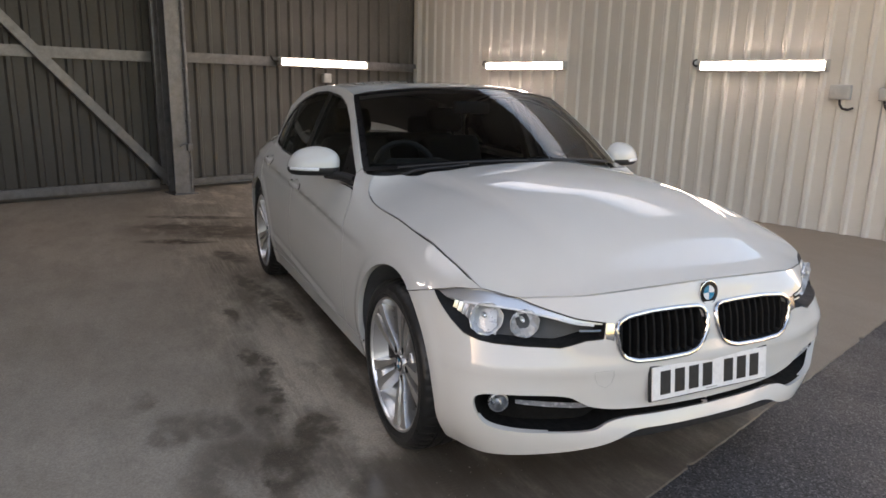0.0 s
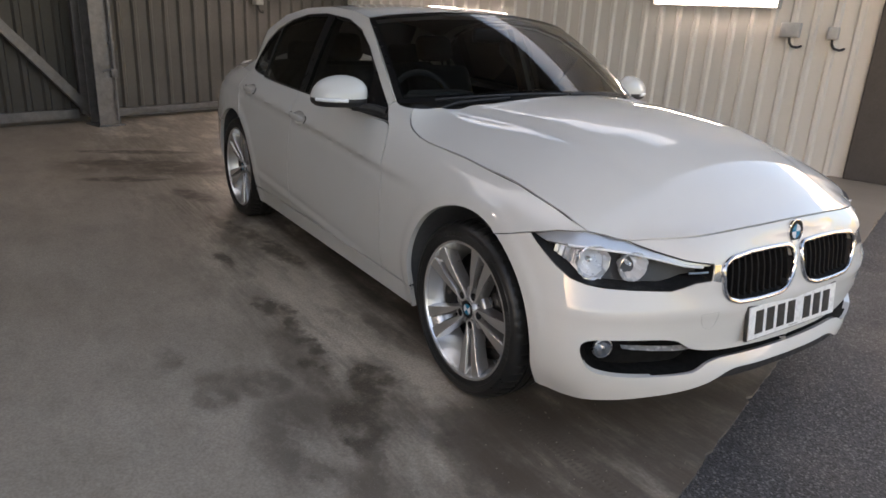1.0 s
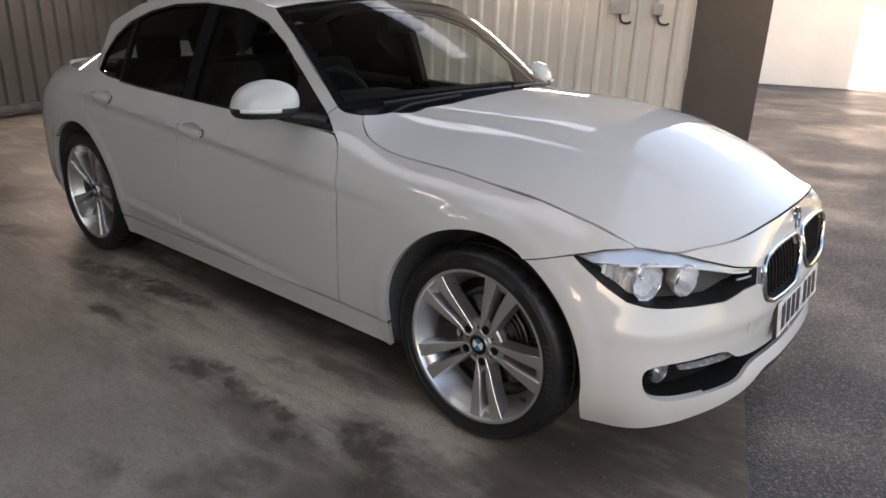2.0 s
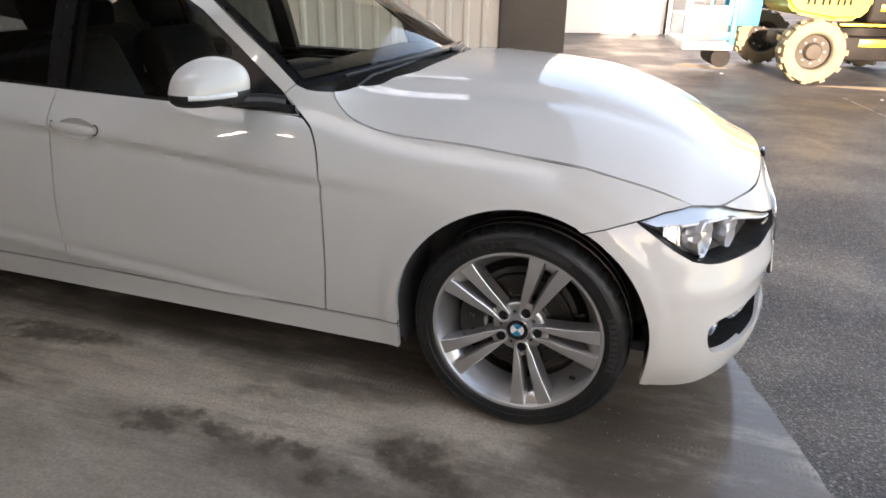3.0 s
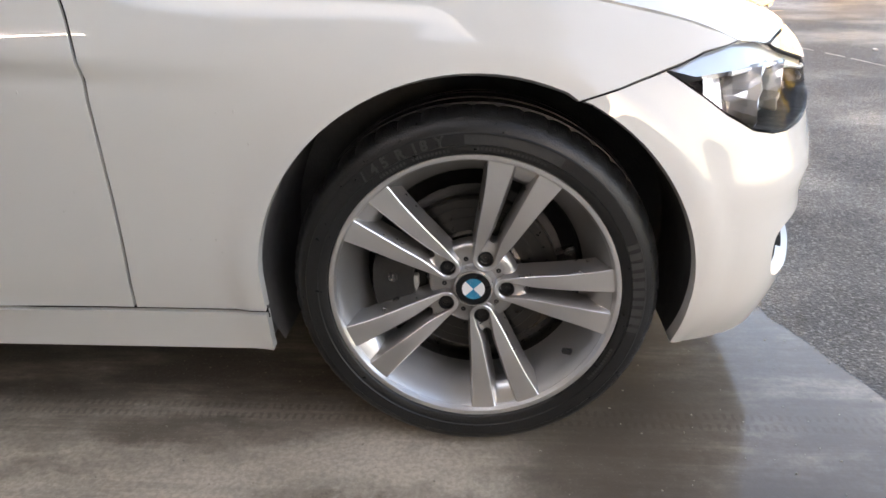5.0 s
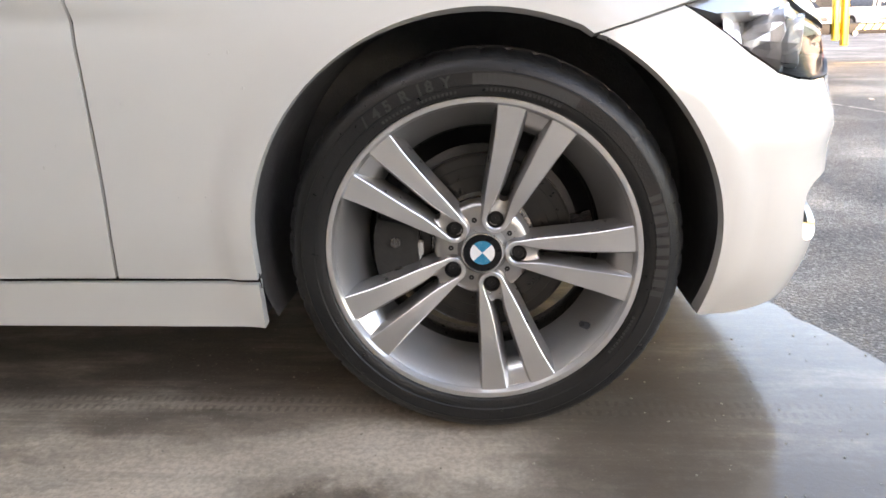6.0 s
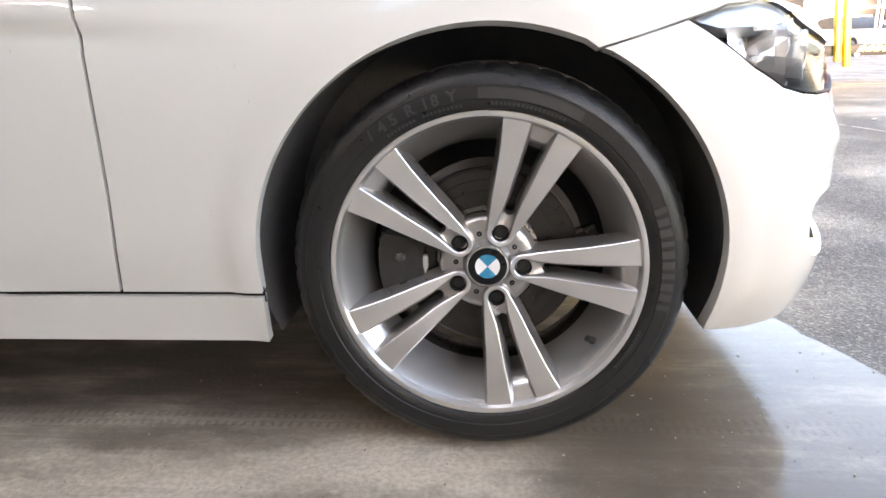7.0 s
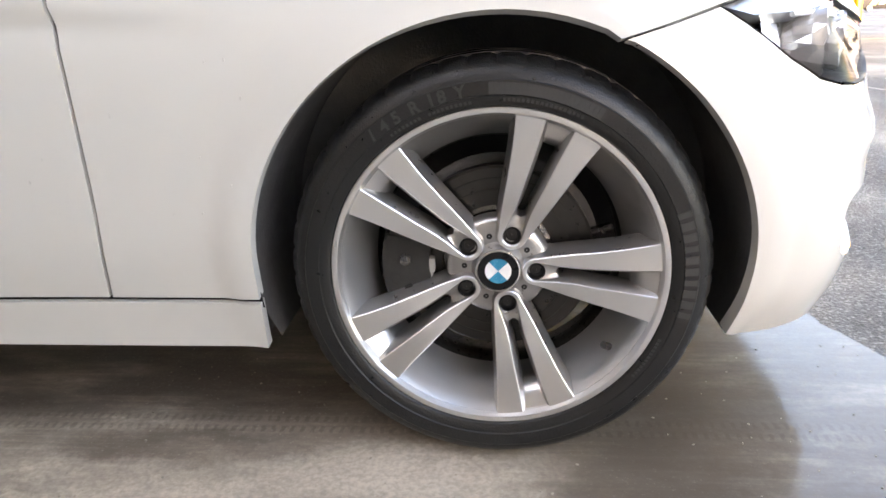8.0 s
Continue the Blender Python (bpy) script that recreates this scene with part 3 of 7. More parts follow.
add_box(bm, (0.12, 0.085, 0.58), (0.05, 0.07, 0.09), bevel=0.006)
part("bolt_handle", bm, M_STEEL, post)
for z in (0.9, 1.5, 2.2):
    part("bolt_keeper", box((0.122, 0.085, z), (0.04, 0.06, 0.03), 0.004), M_STEEL, post)

rail = tagged(link_mesh("wall_rail", channel(SIDE - 1.26, 0.12, 0.07), M_STEEL), "galvanised rail across the back wall", "rail", kind="structure")
rail.matrix_world = SHED @ pose(BACK + 0.035, SIDE - 0.03, 1.60, 0, 0, -90)
skirt = tagged(link_mesh("floor_rail", channel(SIDE - 1.26, 0.09, 0.06), M_STEEL), "galvanised rail along the foot of the wall", "rail", kind="structure")
skirt.matrix_world = SHED @ pose(BACK + 0.035, SIDE - 0.03, 0.04, 0, 0, -90)
tagged(link_mesh("corner_trim", box((0, 0, EAVES / 2), (0.10, 0.10, EAVES), 0.004), M_CLAD_WHITE), "cream corner flashing", "trim", kind="structure").matrix_world = SHED @ pose(BACK + 0.09, SIDE - 0.04, 0)

# ---- strip lamps and boxes ----
def strip_lamp(m, length, cable):
    """A lit batten: back tray, round diffuser, end caps, brackets and a short black cable. Local x along it, -y into the room."""
    lamp = tagged(empty("strip_lamp", SHED @ m), "lit white tube lamp on the ribbed wall", "lamp", "tube lamps of the shed")
    part("tray", box((0, -0.046, 0), (length, 0.036, 0.124), 0.006), M_PLASTIC, lamp)
    bm = bmesh.new()
    prof = [(-0.066 - 0.024 * math.sin(a), 0.040 * math.cos(a)) for a in np.linspace(0, math.pi, 13)]
    lo = [bm.verts.new((-length / 2 + 0.03, y, z)) for y, z in prof]
    hi = [bm.verts.new((length / 2 - 0.03, y, z)) for y, z in prof]
    for k in range(12):
        bm.faces.new((lo[k], lo[k + 1], hi[k + 1], hi[k]))
    bm.faces.new(lo[::-1])
    bm.faces.new(hi)
    bmesh.ops.recalc_face_normals(bm, faces=bm.faces)
    part("diffuser", bm, M_TUBE, lamp, "glowing diffuser")
    for s in (-1, 1):
        part("end_cap", box((s * (length / 2 - 0.015), -0.075, 0), (0.03, 0.085, 0.11), 0.012, 3), M_PLASTIC, lamp)
        part("bracket", box((s * length * 0.36, -0.02, 0), (0.03, 0.045, 0.07), 0.003), M_STEEL, lamp)
    s = cable
    part("cable", tube([(s * (length / 2), -0.06, 0.0), (s * (length / 2 + 0.05), -0.06, 0.0), (s * (length / 2 + 0.085), -0.05, 0.02), (s * (length / 2 + 0.09), -0.03, 0.06), (s * (length / 2 + 0.07), 0.0, 0.075)], 0.011, 8), M_BLACK, lamp, "black cable loop")
    return lamp
strip_lamp(pose(-1.515, SIDE, 1.675), 1.36, -1)
strip_lamp(pose(-4.78, SIDE, 1.69), 1.44, -1)
strip_lamp(pose(BACK + 0.09, 3.43, 1.665, 0, 0, 90), 1.52, -1)
for s_ in (-6.0,):       # the facing wall has a lamp too: it shows in the car's paint
    strip_lamp(pose(s_, LEFT, 4.47, 0, 0, 180), 1.75, -1)

def switch_box(m, w, h):
    sb = tagged(empty("switch_box", SHED @ m), "grey plastic switch box with a black cable", "switch box", "boxes on the wall")
    part("case", box((0, -0.05, 0), (w, 0.09, h), 0.010, 3), M_PLASTIC, sb)
    part("cover", box((0, -0.098, 0.0), (w * 0.86, 0.012, h * 0.86), 0.005), M_PLASTIC, sb)
    part("cable", tube([(0.0, -0.05, -h / 2), (0.01, -0.05, -h / 2 - 0.05), (0.035, -0.05, -h / 2 - 0.085), (0.085, -0.045, -h / 2 - 0.095), (0.11, -0.03, -h / 2 - 0.085), (0.115, -0.005, -h / 2 - 0.08)], 0.012, 8), M_BLACK, sb)
switch_box(pose(-0.70, SIDE, 1.415), 0.185, 0.145)
switch_box(pose(-0.305, SIDE, 1.40), 0.10, 0.12)
switch_box(pose(BACK + 0.03, 3.50, 1.46, 0, 0, 90), 0.13, 0.13)

# ---- car: skin and panels ----
def spline(xs, ys):
    """A smooth curve through points (monotone cubic pieces)."""
    xs, ys = np.asarray(xs, float), np.asarray(ys, float)
    d = np.diff(ys) / np.diff(xs)
    m = np.zeros(len(xs))
    m[0], m[-1] = d[0], d[-1]
    for i in range(1, len(xs) - 1):
        h0, h1 = xs[i] - xs[i - 1], xs[i + 1] - xs[i]
        m[i] = (d[i - 1] * h1 + d[i] * h0) / (h0 + h1)

    def f(x):
        x = np.asarray(x, float)
        i = np.clip(np.searchsorted(xs, x) - 1, 0, len(xs) - 2)
        h = xs[i + 1] - xs[i]
        t = (x - xs[i]) / h
        tc = np.clip(t, 0, 1)
        a, b, c, e = ys[i], ys[i + 1], m[i] * h, m[i + 1] * h
        v = a + tc * (c + tc * (3 * (b - a) - 2 * c - e + tc * (c + e - 2 * (b - a))))
        return v + np.where(t < 0, t * c, 0) + np.where(t > 1, (t - 1) * e, 0)
    return f

# the car's plan line, from the middle of the tail round the right-hand side to the middle of the nose
PLAN = [(-3.70, 0), (-3.69, -0.3), (-3.62, -0.54), (-3.47, -0.71), (-3.25, -0.81), (-3.0, -0.86), (-2.64, -0.882), (-2.0, -0.886), (-1.0, -0.886),
        (0.0, -0.886), (0.30, -0.883), (0.40, -0.870), (0.48, -0.842), (0.55, -0.79), (0.61, -0.70), (0.655, -0.58), (0.69, -0.44), (0.712, -0.30), (0.725, -0.15), (0.73, 0)]
_pl = np.array(PLAN)
_s = np.r_[0, np.cumsum(np.hypot(*np.diff(_pl, axis=0).T))]
_s = _s - _s[9]               # counted from the front axle, so that along the side it is x
PX, PY = spline(_s, _pl[:, 0]), spline(_s, _pl[:, 1])
P_NOSE, P_TAIL = float(_s[-1]), float(_s[0])
LEVELS = [0.12, 0.20, 0.28, 0.36, 0.46, 0.56, 0.64, 0.70, 0.75, 0.80, 0.86, 0.92, 0.98]
# how far the skin lies outside (+) or inside (-) the plan line, in cm, level by level
SKIN = {
    P_TAIL: (-14, -6, -1, 0, 0, 0, 0, -1, -2, -3.5, -6, -10, -16),
    -3.35: (-12, -6, -2, -0.4, 0, 0, -0.2, -0.8, -1.6, -3.0, -6.4, -12.5, -21),
    -2.64: (-7, -4.4, -2, -0.4, 0.5, 0.8, 0.6, 0.0, -0.8, -1.6, -3.6, -8.0, -13),
    -1.9: (-6, -4.6, -2.8, -1.2, -0.3, 0, -0.3, -0.7, -1.2, -1.8, -3.8, -8.0, -12.5),
    -1.0: (-6, -4.6, -2.8, -1.2, -0.3, 0, -0.3, -0.7, -1.3, -2.2, -4.4, -8.4, -13.5),
    -0.68: (-6, -4.6, -2.8, -1.2, -0.3, 0, -0.2, -0.6, -1.4, -2.7, -5.4, -9.8, -16),
    -0.44: (-6, -4.6, -2.6, -0.9, 0, 0.2, 0, -0.6, -1.7, -3.6, -8.0, -15, -26),
    -0.17: (-6, -4.6, -2.4, -0.6, 0.3, 0.6, 0.5, -0.3, -1.9, -4.5, -10.2, -18, -30),
    0.15: (-6, -4.8, -2.2, -0.6, 0.3, 0.5, 0.1, -1.4, -4.0, -8.3, -16, -26, -38),
    0.30: (-9, -5.8, -2.4, -0.9, 0.1, 0.0, -1.2, -3.0, -7.0, -12.6, -21, -30, -40),
    0.486: (-13, -7, -2.2, -0.3, -0.2, -2.2, -4.8, -7.4, -11.4, -17, -26, -36, -46),
    0.60: (-11, -5.6, -2.3, -0.9, -0.8, -2.6, -6.0, -8.6, -12.2, -18, -27, -37, -47),
    0.70: (-9, -4.2, -1.5, -0.7, -0.8, -2.2, -5.8, -8.6, -12.0, -18, -27, -37, -47),
    0.93: (-7, -1.4, 0.7, -0.7, 0.2, 0.0, -1.1, -3.2, -8.4, -16, -25, -35, -45),
    1.15: (-8, -0.8, 1.5, -0.8, -0.2, -1.0, -2.4, -4.8, -7.3, -15.2, -24, -34, -44),
    P_NOSE: (-8, -0.8, 1.3, -1.0, -0.6, -1.4, -2.9, -5.4, -6.9, -14.8, -23.4, -33.4, -43.4),
}
_cols = [spline(LEVELS, np.array(SKIN[p]) / 100) for p in SKIN]
CREASE = spline([-3.5, -2.64, -1.9, -1.27, -0.38, 0.2], [0.90, 0.865, 0.822, 0.785, 0.725, 0.70])

def skin(p, h, sink=0.0):
    """A point of the car's right-hand skin: p along the plan line, h the height."""
    p, h = np.broadcast_arrays(np.asarray(p, float), np.asarray(h, float))
    off = np.array([c(h) for c in _cols])
    keys = np.array(list(SKIN))
    flat, out = off.reshape(len(keys), -1), np.empty(p.size)
    i = np.clip(np.searchsorted(keys, p.ravel()) - 1, 0, len(keys) - 2)
    m = np.zeros_like(flat)
    dk = np.diff(keys)[:, None]
    sl = np.diff(flat, axis=0) / dk
    m[1:-1] = (sl[:-1] * dk[1:] + sl[1:] * dk[:-1]) / (dk[1:] + dk[:-1])
    j = np.arange(p.size)
    hh = keys[i + 1] - keys[i]
    t = np.clip((p.ravel() - keys[i]) / hh, 0, 1)
    a, b, c, e = flat[i, j], flat[i + 1, j], m[i, j] * hh, m[i + 1, j] * hh
    out = (a + t * (c + t * (3 * (b - a) - 2 * c - e + t * (c + e - 2 * (b - a))))).reshape(p.shape)
    fade = np.clip((-0.28 - p) / 0.45, 0, 1)
    hc = h - CREASE(p)                  # the crease through the door handles, undercut below its edge
    out = out + fade * (0.010 * np.clip(1 - np.where(hc > 0, hc / 0.075, -hc / 0.022), 0, 1) - 0.005 * np.clip(1 - np.abs(hc + 0.026) / 0.03, 0, 1))
    lowc = 0.302 + 0.07 * np.clip(-1.0 - p, -0.4, 1.2)
    out = out + np.clip((-0.70 - p) / 0.35, 0, 1) * np.clip((p + 2.30) / 0.15, 0, 1) * (0.007 * np.clip(1 - np.abs(h - lowc + 0.012) / 0.03, 0, 1) - 0.005 * np.clip(1 - np.abs(h - lowc - 0.016) / 0.022, 0, 1))
    for ax_ in (0.0, -2.64):            # a flat flange round the wheel arches
        t_ = np.clip((0.446 - np.hypot(p - ax_, h - 0.338)) / 0.032, 0, 1)
        out = out + 0.007 * t_ * t_ * (3 - 2 * t_)
    ff = np.clip((p - 0.30) / 0.34, 0, 1)
    ff = ff * ff * (3 - 2 * ff)
    out = out + 0.010 * ff * np.clip(1 - np.abs(h - 0.515) / 0.045, 0, 1)           # the fold across the bumper under the lamps
    e_ = 1e-3
    tx, ty = PX(p + e_) - PX(p - e_), PY(p + e_) - PY(p - e_)
    ln = np.hypot(tx, ty)
    nx, ny = ty / ln, -tx / ln
    out = out - sink
    return np.stack([PX(p) + nx * out, PY(p) + ny * out, h], -1)
from mathutils.geometry import delaunay_2d_cdt

M_PAINT = mat("white_paint", (0.64, 0.636, 0.608), 0.5, col2=(0.61, 0.606, 0.58), scale=2.5, fine=900, rvar=0.04, coat=1.0, spec=0.0)
M_GAP = mat("panel_gap_shadow_seal", (0.007, 0.007, 0.007), 0.85, spec=0.2)
M_TRIM = mat("gloss_black_trim", (0.010, 0.010, 0.011), 0.3, rvar=0.05, spec=0.22)
M_LINER = mat("wheel_liner_felt", (0.115, 0.115, 0.116), 0.95, bump=0.3, bscale=200)
M_RING = mat("ring_chrome", (0.62, 0.62, 0.63), 0.16, 1.0, rvar=0.05, amount=0.1)
M_CHROME = mat("chrome", (0.78, 0.78, 0.79), 0.12, 1.0, rvar=0.05, amount=0.1)
M_SATIN = mat("satin_silver", (0.42, 0.43, 0.45), 0.3, 0.9)
M_ALLOY = mat("machined_alloy_face", (0.83, 0.82, 0.81), 0.30, 0.95, scale=14, amount=0.08, fine=60, rvar=0.008)
M_BARREL = mat("silver_barrel", (0.64, 0.63, 0.62), 0.30, 0.85, scale=10, amount=0.12, fine=60, rvar=0.008)
M_ALLOY_DARK = mat("painted_alloy", (0.46, 0.45, 0.44), 0.28, 0.85, scale=10, amount=0.15, fine=60, rvar=0.008)
M_RUBBER = mat("tyre_rubber", (0.009, 0.009, 0.0092), 0.36, col2=(0.015, 0.0148, 0.0145), scale=9, fine=70, bump=0.25, bscale=300, spec=0.4)
M_RUBBER_TEXT = mat("tyre_lettering", (0.038, 0.038, 0.038), 0.5)
M_DISC = mat("brake_disc", (0.062, 0.058, 0.054), 0.34, 0.9, scale=30, amount=0.2)
M_CAST = mat("cast_iron", (0.035, 0.034, 0.033), 0.6, 0.3, scale=30, bump=0.3)
M_BLUE = mat("roundel_blue", (0.02, 0.25, 0.42), 0.25)
M_WHITE = mat("roundel_white", (0.85, 0.85, 0.85), 0.3)
M_CABIN = mat("cabin_black", (0.028, 0.028, 0.029), 0.7, bump=0.2)
M_SEAT = mat("seat_cloth", (0.040, 0.040, 0.042), 0.9, bump=0.4, bscale=300)

M_SCREEN = pane("windscreen_glass", (0.86, 0.92, 0.88), ior=1.6)
M_PRIVACY = pane("tinted_glass", (0.22, 0.24, 0.23), ior=1.45)
M_SIDEGLASS = pane("side_glass", (0.84, 0.87, 0.85), ior=1.30)
M_LENS = pane("lamp_cover", (0.93, 0.95, 0.96), rough=0.03, ior=1.04)

def dense(pts, step):
    out = []
    n = len(pts)
    for i in range(n):
        a, b = np.array(pts[i], float), np.array(pts[(i + 1) % n], float)
        k = max(1, int(round(np.hypot(*(b - a)) / step)))
        out += [a + (b - a) * j / k for j in range(k)]
    return np.array(out)

def inside(poly, q):
    """Which of the points q lie in the polygon."""
    x, y = q[:, 0], q[:, 1]
    res = np.zeros(len(q), bool)
    j = len(poly) - 1
    for i in range(len(poly)):
        xi, yi, xj, yj = poly[i][0], poly[i][1], poly[j][0], poly[j][1]
        with np.errstate(divide='ignore', invalid='ignore'):
            res ^= ((yi > y) != (yj > y)) & (x < (xj - xi) * (y - yi) / (yj - yi + 1e-30) + xi)
        j = i
    return res

def shrink(poly, d):
    """The outline moved inwards by d."""
    poly = np.asarray(poly, float)
    a = np.roll(poly, 1, 0)
    b = np.roll(poly, -1, 0)
    area = np.sum(poly[:, 0] * b[:, 1] - b[:, 0] * poly[:, 1])
    e1, e2 = poly - a, b - poly
    n1, n2 = np.stack([-e1[:, 1], e1[:, 0]], -1), np.stack([-e2[:, 1], e2[:, 0]], -1)
    n1 /= np.linalg.norm(n1, axis=1)[:, None] + 1e-12
    n2 /= np.linalg.norm(n2, axis=1)[:, None] + 1e-12
    n = n1 + n2
    n /= np.maximum(np.linalg.norm(n, axis=1)[:, None] ** 2, 0.5) / 2 * 1.0 + 1e-12
    return poly + (1 if area > 0 else -1) * d * n

def sheet(fn, outline, holes=(), step=0.03, lip=0.022, gap=0.0031, mirror=False, both=False, seam=None):
    """A panel cut from a surface fn(a, b) by its outline and holes, its edges folded inwards."""
    outline = shrink(outline, gap) if gap else np.asarray(outline, float)
    if seam is not None:
        outline[np.abs(outline[:, 0] - seam) < 0.004, 0] = seam
    rings = [dense(outline, step * 0.7)] + [dense(h, step * 0.6) for h in holes]
    pts, edges = [], []
    for r in rings:
        k = len(pts)
        pts += [tuple(q) for q in r]
        edges += [(k + i, k + (i + 1) % len(r)) for i in range(len(r))]
    lo, hi = rings[0].min(0), rings[0].max(0)
    gx, gy = np.meshgrid(np.arange(lo[0], hi[0], step), np.arange(lo[1], hi[1], step), indexing='ij')
    g = np.stack([gx.ravel(), gy.ravel()], -1)
    ok = inside(rings[0], g)
    for r in rings[1:]:
        ok &= ~inside(r, g)
    g = g[ok]
    allb = np.concatenate(rings)
    if len(g):
        far = np.array([((allb - q) ** 2).sum(1).min() for q in g]) > (0.5 * step) ** 2
        pts += [tuple(q) for q in g[far]]
    v, e, f, *_ = delaunay_2d_cdt([Vector(q) for q in pts], edges, [], 0, 1e-6)
    v = np.array([(q.x, q.y) for q in v])
    f = [t for t in f if len(t) == 3]
    cen = np.array([v[list(t)].mean(0) for t in f])
    ok = inside(rings[0], cen)
    for r in rings[1:]:
        ok &= ~inside(r, cen)
    p3 = fn(v[:, 0], v[:, 1])
    eps = 1e-3
    da = fn(v[:, 0] + eps, v[:, 1]) - fn(v[:, 0] - eps, v[:, 1])
    db = fn(v[:, 0], v[:, 1] + eps) - fn(v[:, 0], v[:, 1] - eps)
    nrm = np.cross(da, db)
    nrm /= np.linalg.norm(nrm, axis=1)[:, None] + 1e-12
    bm = bmesh.new()
    for sgn in ((1, -1) if both else ((-1,) if mirror else (1,))):
        vs = [bm.verts.new((q[0], q[1] * sgn, q[2])) for q in p3]
        count = {}
        for t, o in zip(f, ok):
            if not o:
                continue
            t = list(t) if sgn > 0 else list(t)[::-1]
            bm.faces.new([vs[i] for i in t])
            for a, b in ((0, 1), (1, 2), (2, 0)):
                count[(t[a], t[b])] = 1
        if lip:
            low = {}
            for (a, b) in list(count):
                if (b, a) in count:
                    continue
                if abs(p3[a][1]) < 2e-3 and abs(p3[b][1]) < 2e-3:
                    continue
                for i in (a, b):
                    if i not in low:
                        q = p3[i] - nrm[i] * lip
                        low[i] = bm.verts.new((q[0], q[1] * sgn, q[2]))
                bm.faces.new((vs[b], vs[a], low[a], low[b]))
        bm.verts.ensure_lookup_table()
    loose = [q for q in bm.verts if not q.link_faces]
    bmesh.ops.delete(bm, geom=loose, context='VERTS')
    if both:
        bmesh.ops.remove_doubles(bm, verts=[q for q in bm.verts if abs(q.co.y) < 2e-3], dist=3e-3)
    return bm

def ribbon(fn, line, width=0.03, sink=0.011, mirror=False):
    """A near-black strip under a joint between panels, standing for the shade in the gap."""
    line = np.array(line, float)
    k = np.r_[0, np.cumsum(np.hypot(*np.diff(line, axis=0).T))]
    s = np.arange(0, k[-1], 0.02)
    q = np.stack([np.interp(s, k, line[:, 0]), np.interp(s, k, line[:, 1])], -1)
    d = np.gradient(q, axis=0)
    d /= np.linalg.norm(d, axis=1)[:, None]
    nn = np.stack([-d[:, 1], d[:, 0]], -1) * width / 2
    a, b = fn(*(q + nn).T, sink), fn(*(q - nn).T, sink)
    bm = bmesh.new()
    sg = -1 if mirror else 1
    va = [bm.verts.new((x, y * sg, z)) for x, y, z in a]
    vb = [bm.verts.new((x, y * sg, z)) for x, y, z in b]
    for i in range(len(va) - 1):
        bm.faces.new((va[i], va[i + 1], vb[i + 1], vb[i]))
    return bm

car = tagged(empty("car"), "clean white saloon car with double-spoke alloy wheels parked on the concrete", "car")
SIDES = ((False, "right"), (True, "left"))
AXLE_R, WHEEL_Z = -2.64, 0.33

def arch(cx, r, a0, a1, n=28, cz=0.338):
    return [(cx + r * math.cos(radians(a0 + (a1 - a0) * i / n)), cz + r * math.sin(radians(a0 + (a1 - a0) * i / n))) for i in range(n + 1)]

DOOR_F = [(-0.637, 0.287), (-0.622, 0.40), (-0.616, 0.50), (-0.618, 0.63), (-0.626, 0.745), (-0.645, 0.82), (-0.672, 0.872), (-0.69, 0.889), (-0.710, 0.903)]
DOOR_M = [(-1.70, 0.287), (-1.69, 0.5), (-1.67, 0.7), (-1.665, 0.923)]
SHUT = [(-0.644, 0.974), (-0.632, 0.957), (-0.609, 0.938), (-0.575, 0.916), (-0.538, 0.900), (-0.47, 0.882), (-0.393, 0.872), (-0.317, 0.868), (-0.171, 0.860), (-0.05, 0.847), (0.145, 0.826), (0.24, 0.806), (0.319, 0.789), (0.42, 0.764), (0.502, 0.742)]
LAMP = [(0.306, 0.711), (0.381, 0.731), (0.502, 0.742), (0.60, 0.735), (0.686, 0.723), (0.78, 0.696), (0.87, 0.674), (0.965, 0.661), (0.958, 0.615), (0.90, 0.611), (0.86, 0.598),
        (0.82, 0.588), (0.70, 0.590), (0.60, 0.593), (0.54, 0.598), (0.48, 0.610), (0.42, 0.640)]
NOSE_EDGE = [(0.686, 0.724), (0.78, 0.731), (0.89, 0.7375), (1.0, 0.744), (1.137, 0.751), (1.27, 0.755), (P_NOSE, 0.757)]
_ne = np.array(NOSE_EDGE)
NOSE_EDGE = [(float(a), float(b)) for a, b in zip(np.interp(np.linspace(0, 6, 31), range(7), _ne[:, 0]), np.interp(np.linspace(0, 6, 31), range(7), _ne[:, 1]))]
_KID = [(1.062, 0.640), (1.072, 0.662), (1.10, 0.675), (1.18, 0.682), (1.28, 0.683), (1.35, 0.680), (1.372, 0.668), (1.377, 0.640), (1.372, 0.600), (1.358, 0.565), (1.335, 0.543),
          (1.30, 0.533), (1.20, 0.530), (1.125, 0.533), (1.088, 0.548), (1.070, 0.580)]
KIDNEY = [(1.377 - (1.377 - a) * 1.19, b) for a, b in _KID]
FOG = [(0.544, 0.405), (0.558, 0.425), (0.60, 0.434), (0.74, 0.434), (0.852, 0.428), (0.893, 0.404), (0.93, 0.382), (1.02, 0.366), (1.12, 0.360), (1.28, 0.356), (P_NOSE, 0.355),
       (P_NOSE, 0.334), (1.27, 0.335), (1.15, 0.336), (1.06, 0.337), (1.0, 0.328), (0.967, 0.312), (0.94, 0.303), (0.85, 0.301), (0.72, 0.303), (0.64, 0.308), (0.58, 0.324), (0.552, 0.365)]

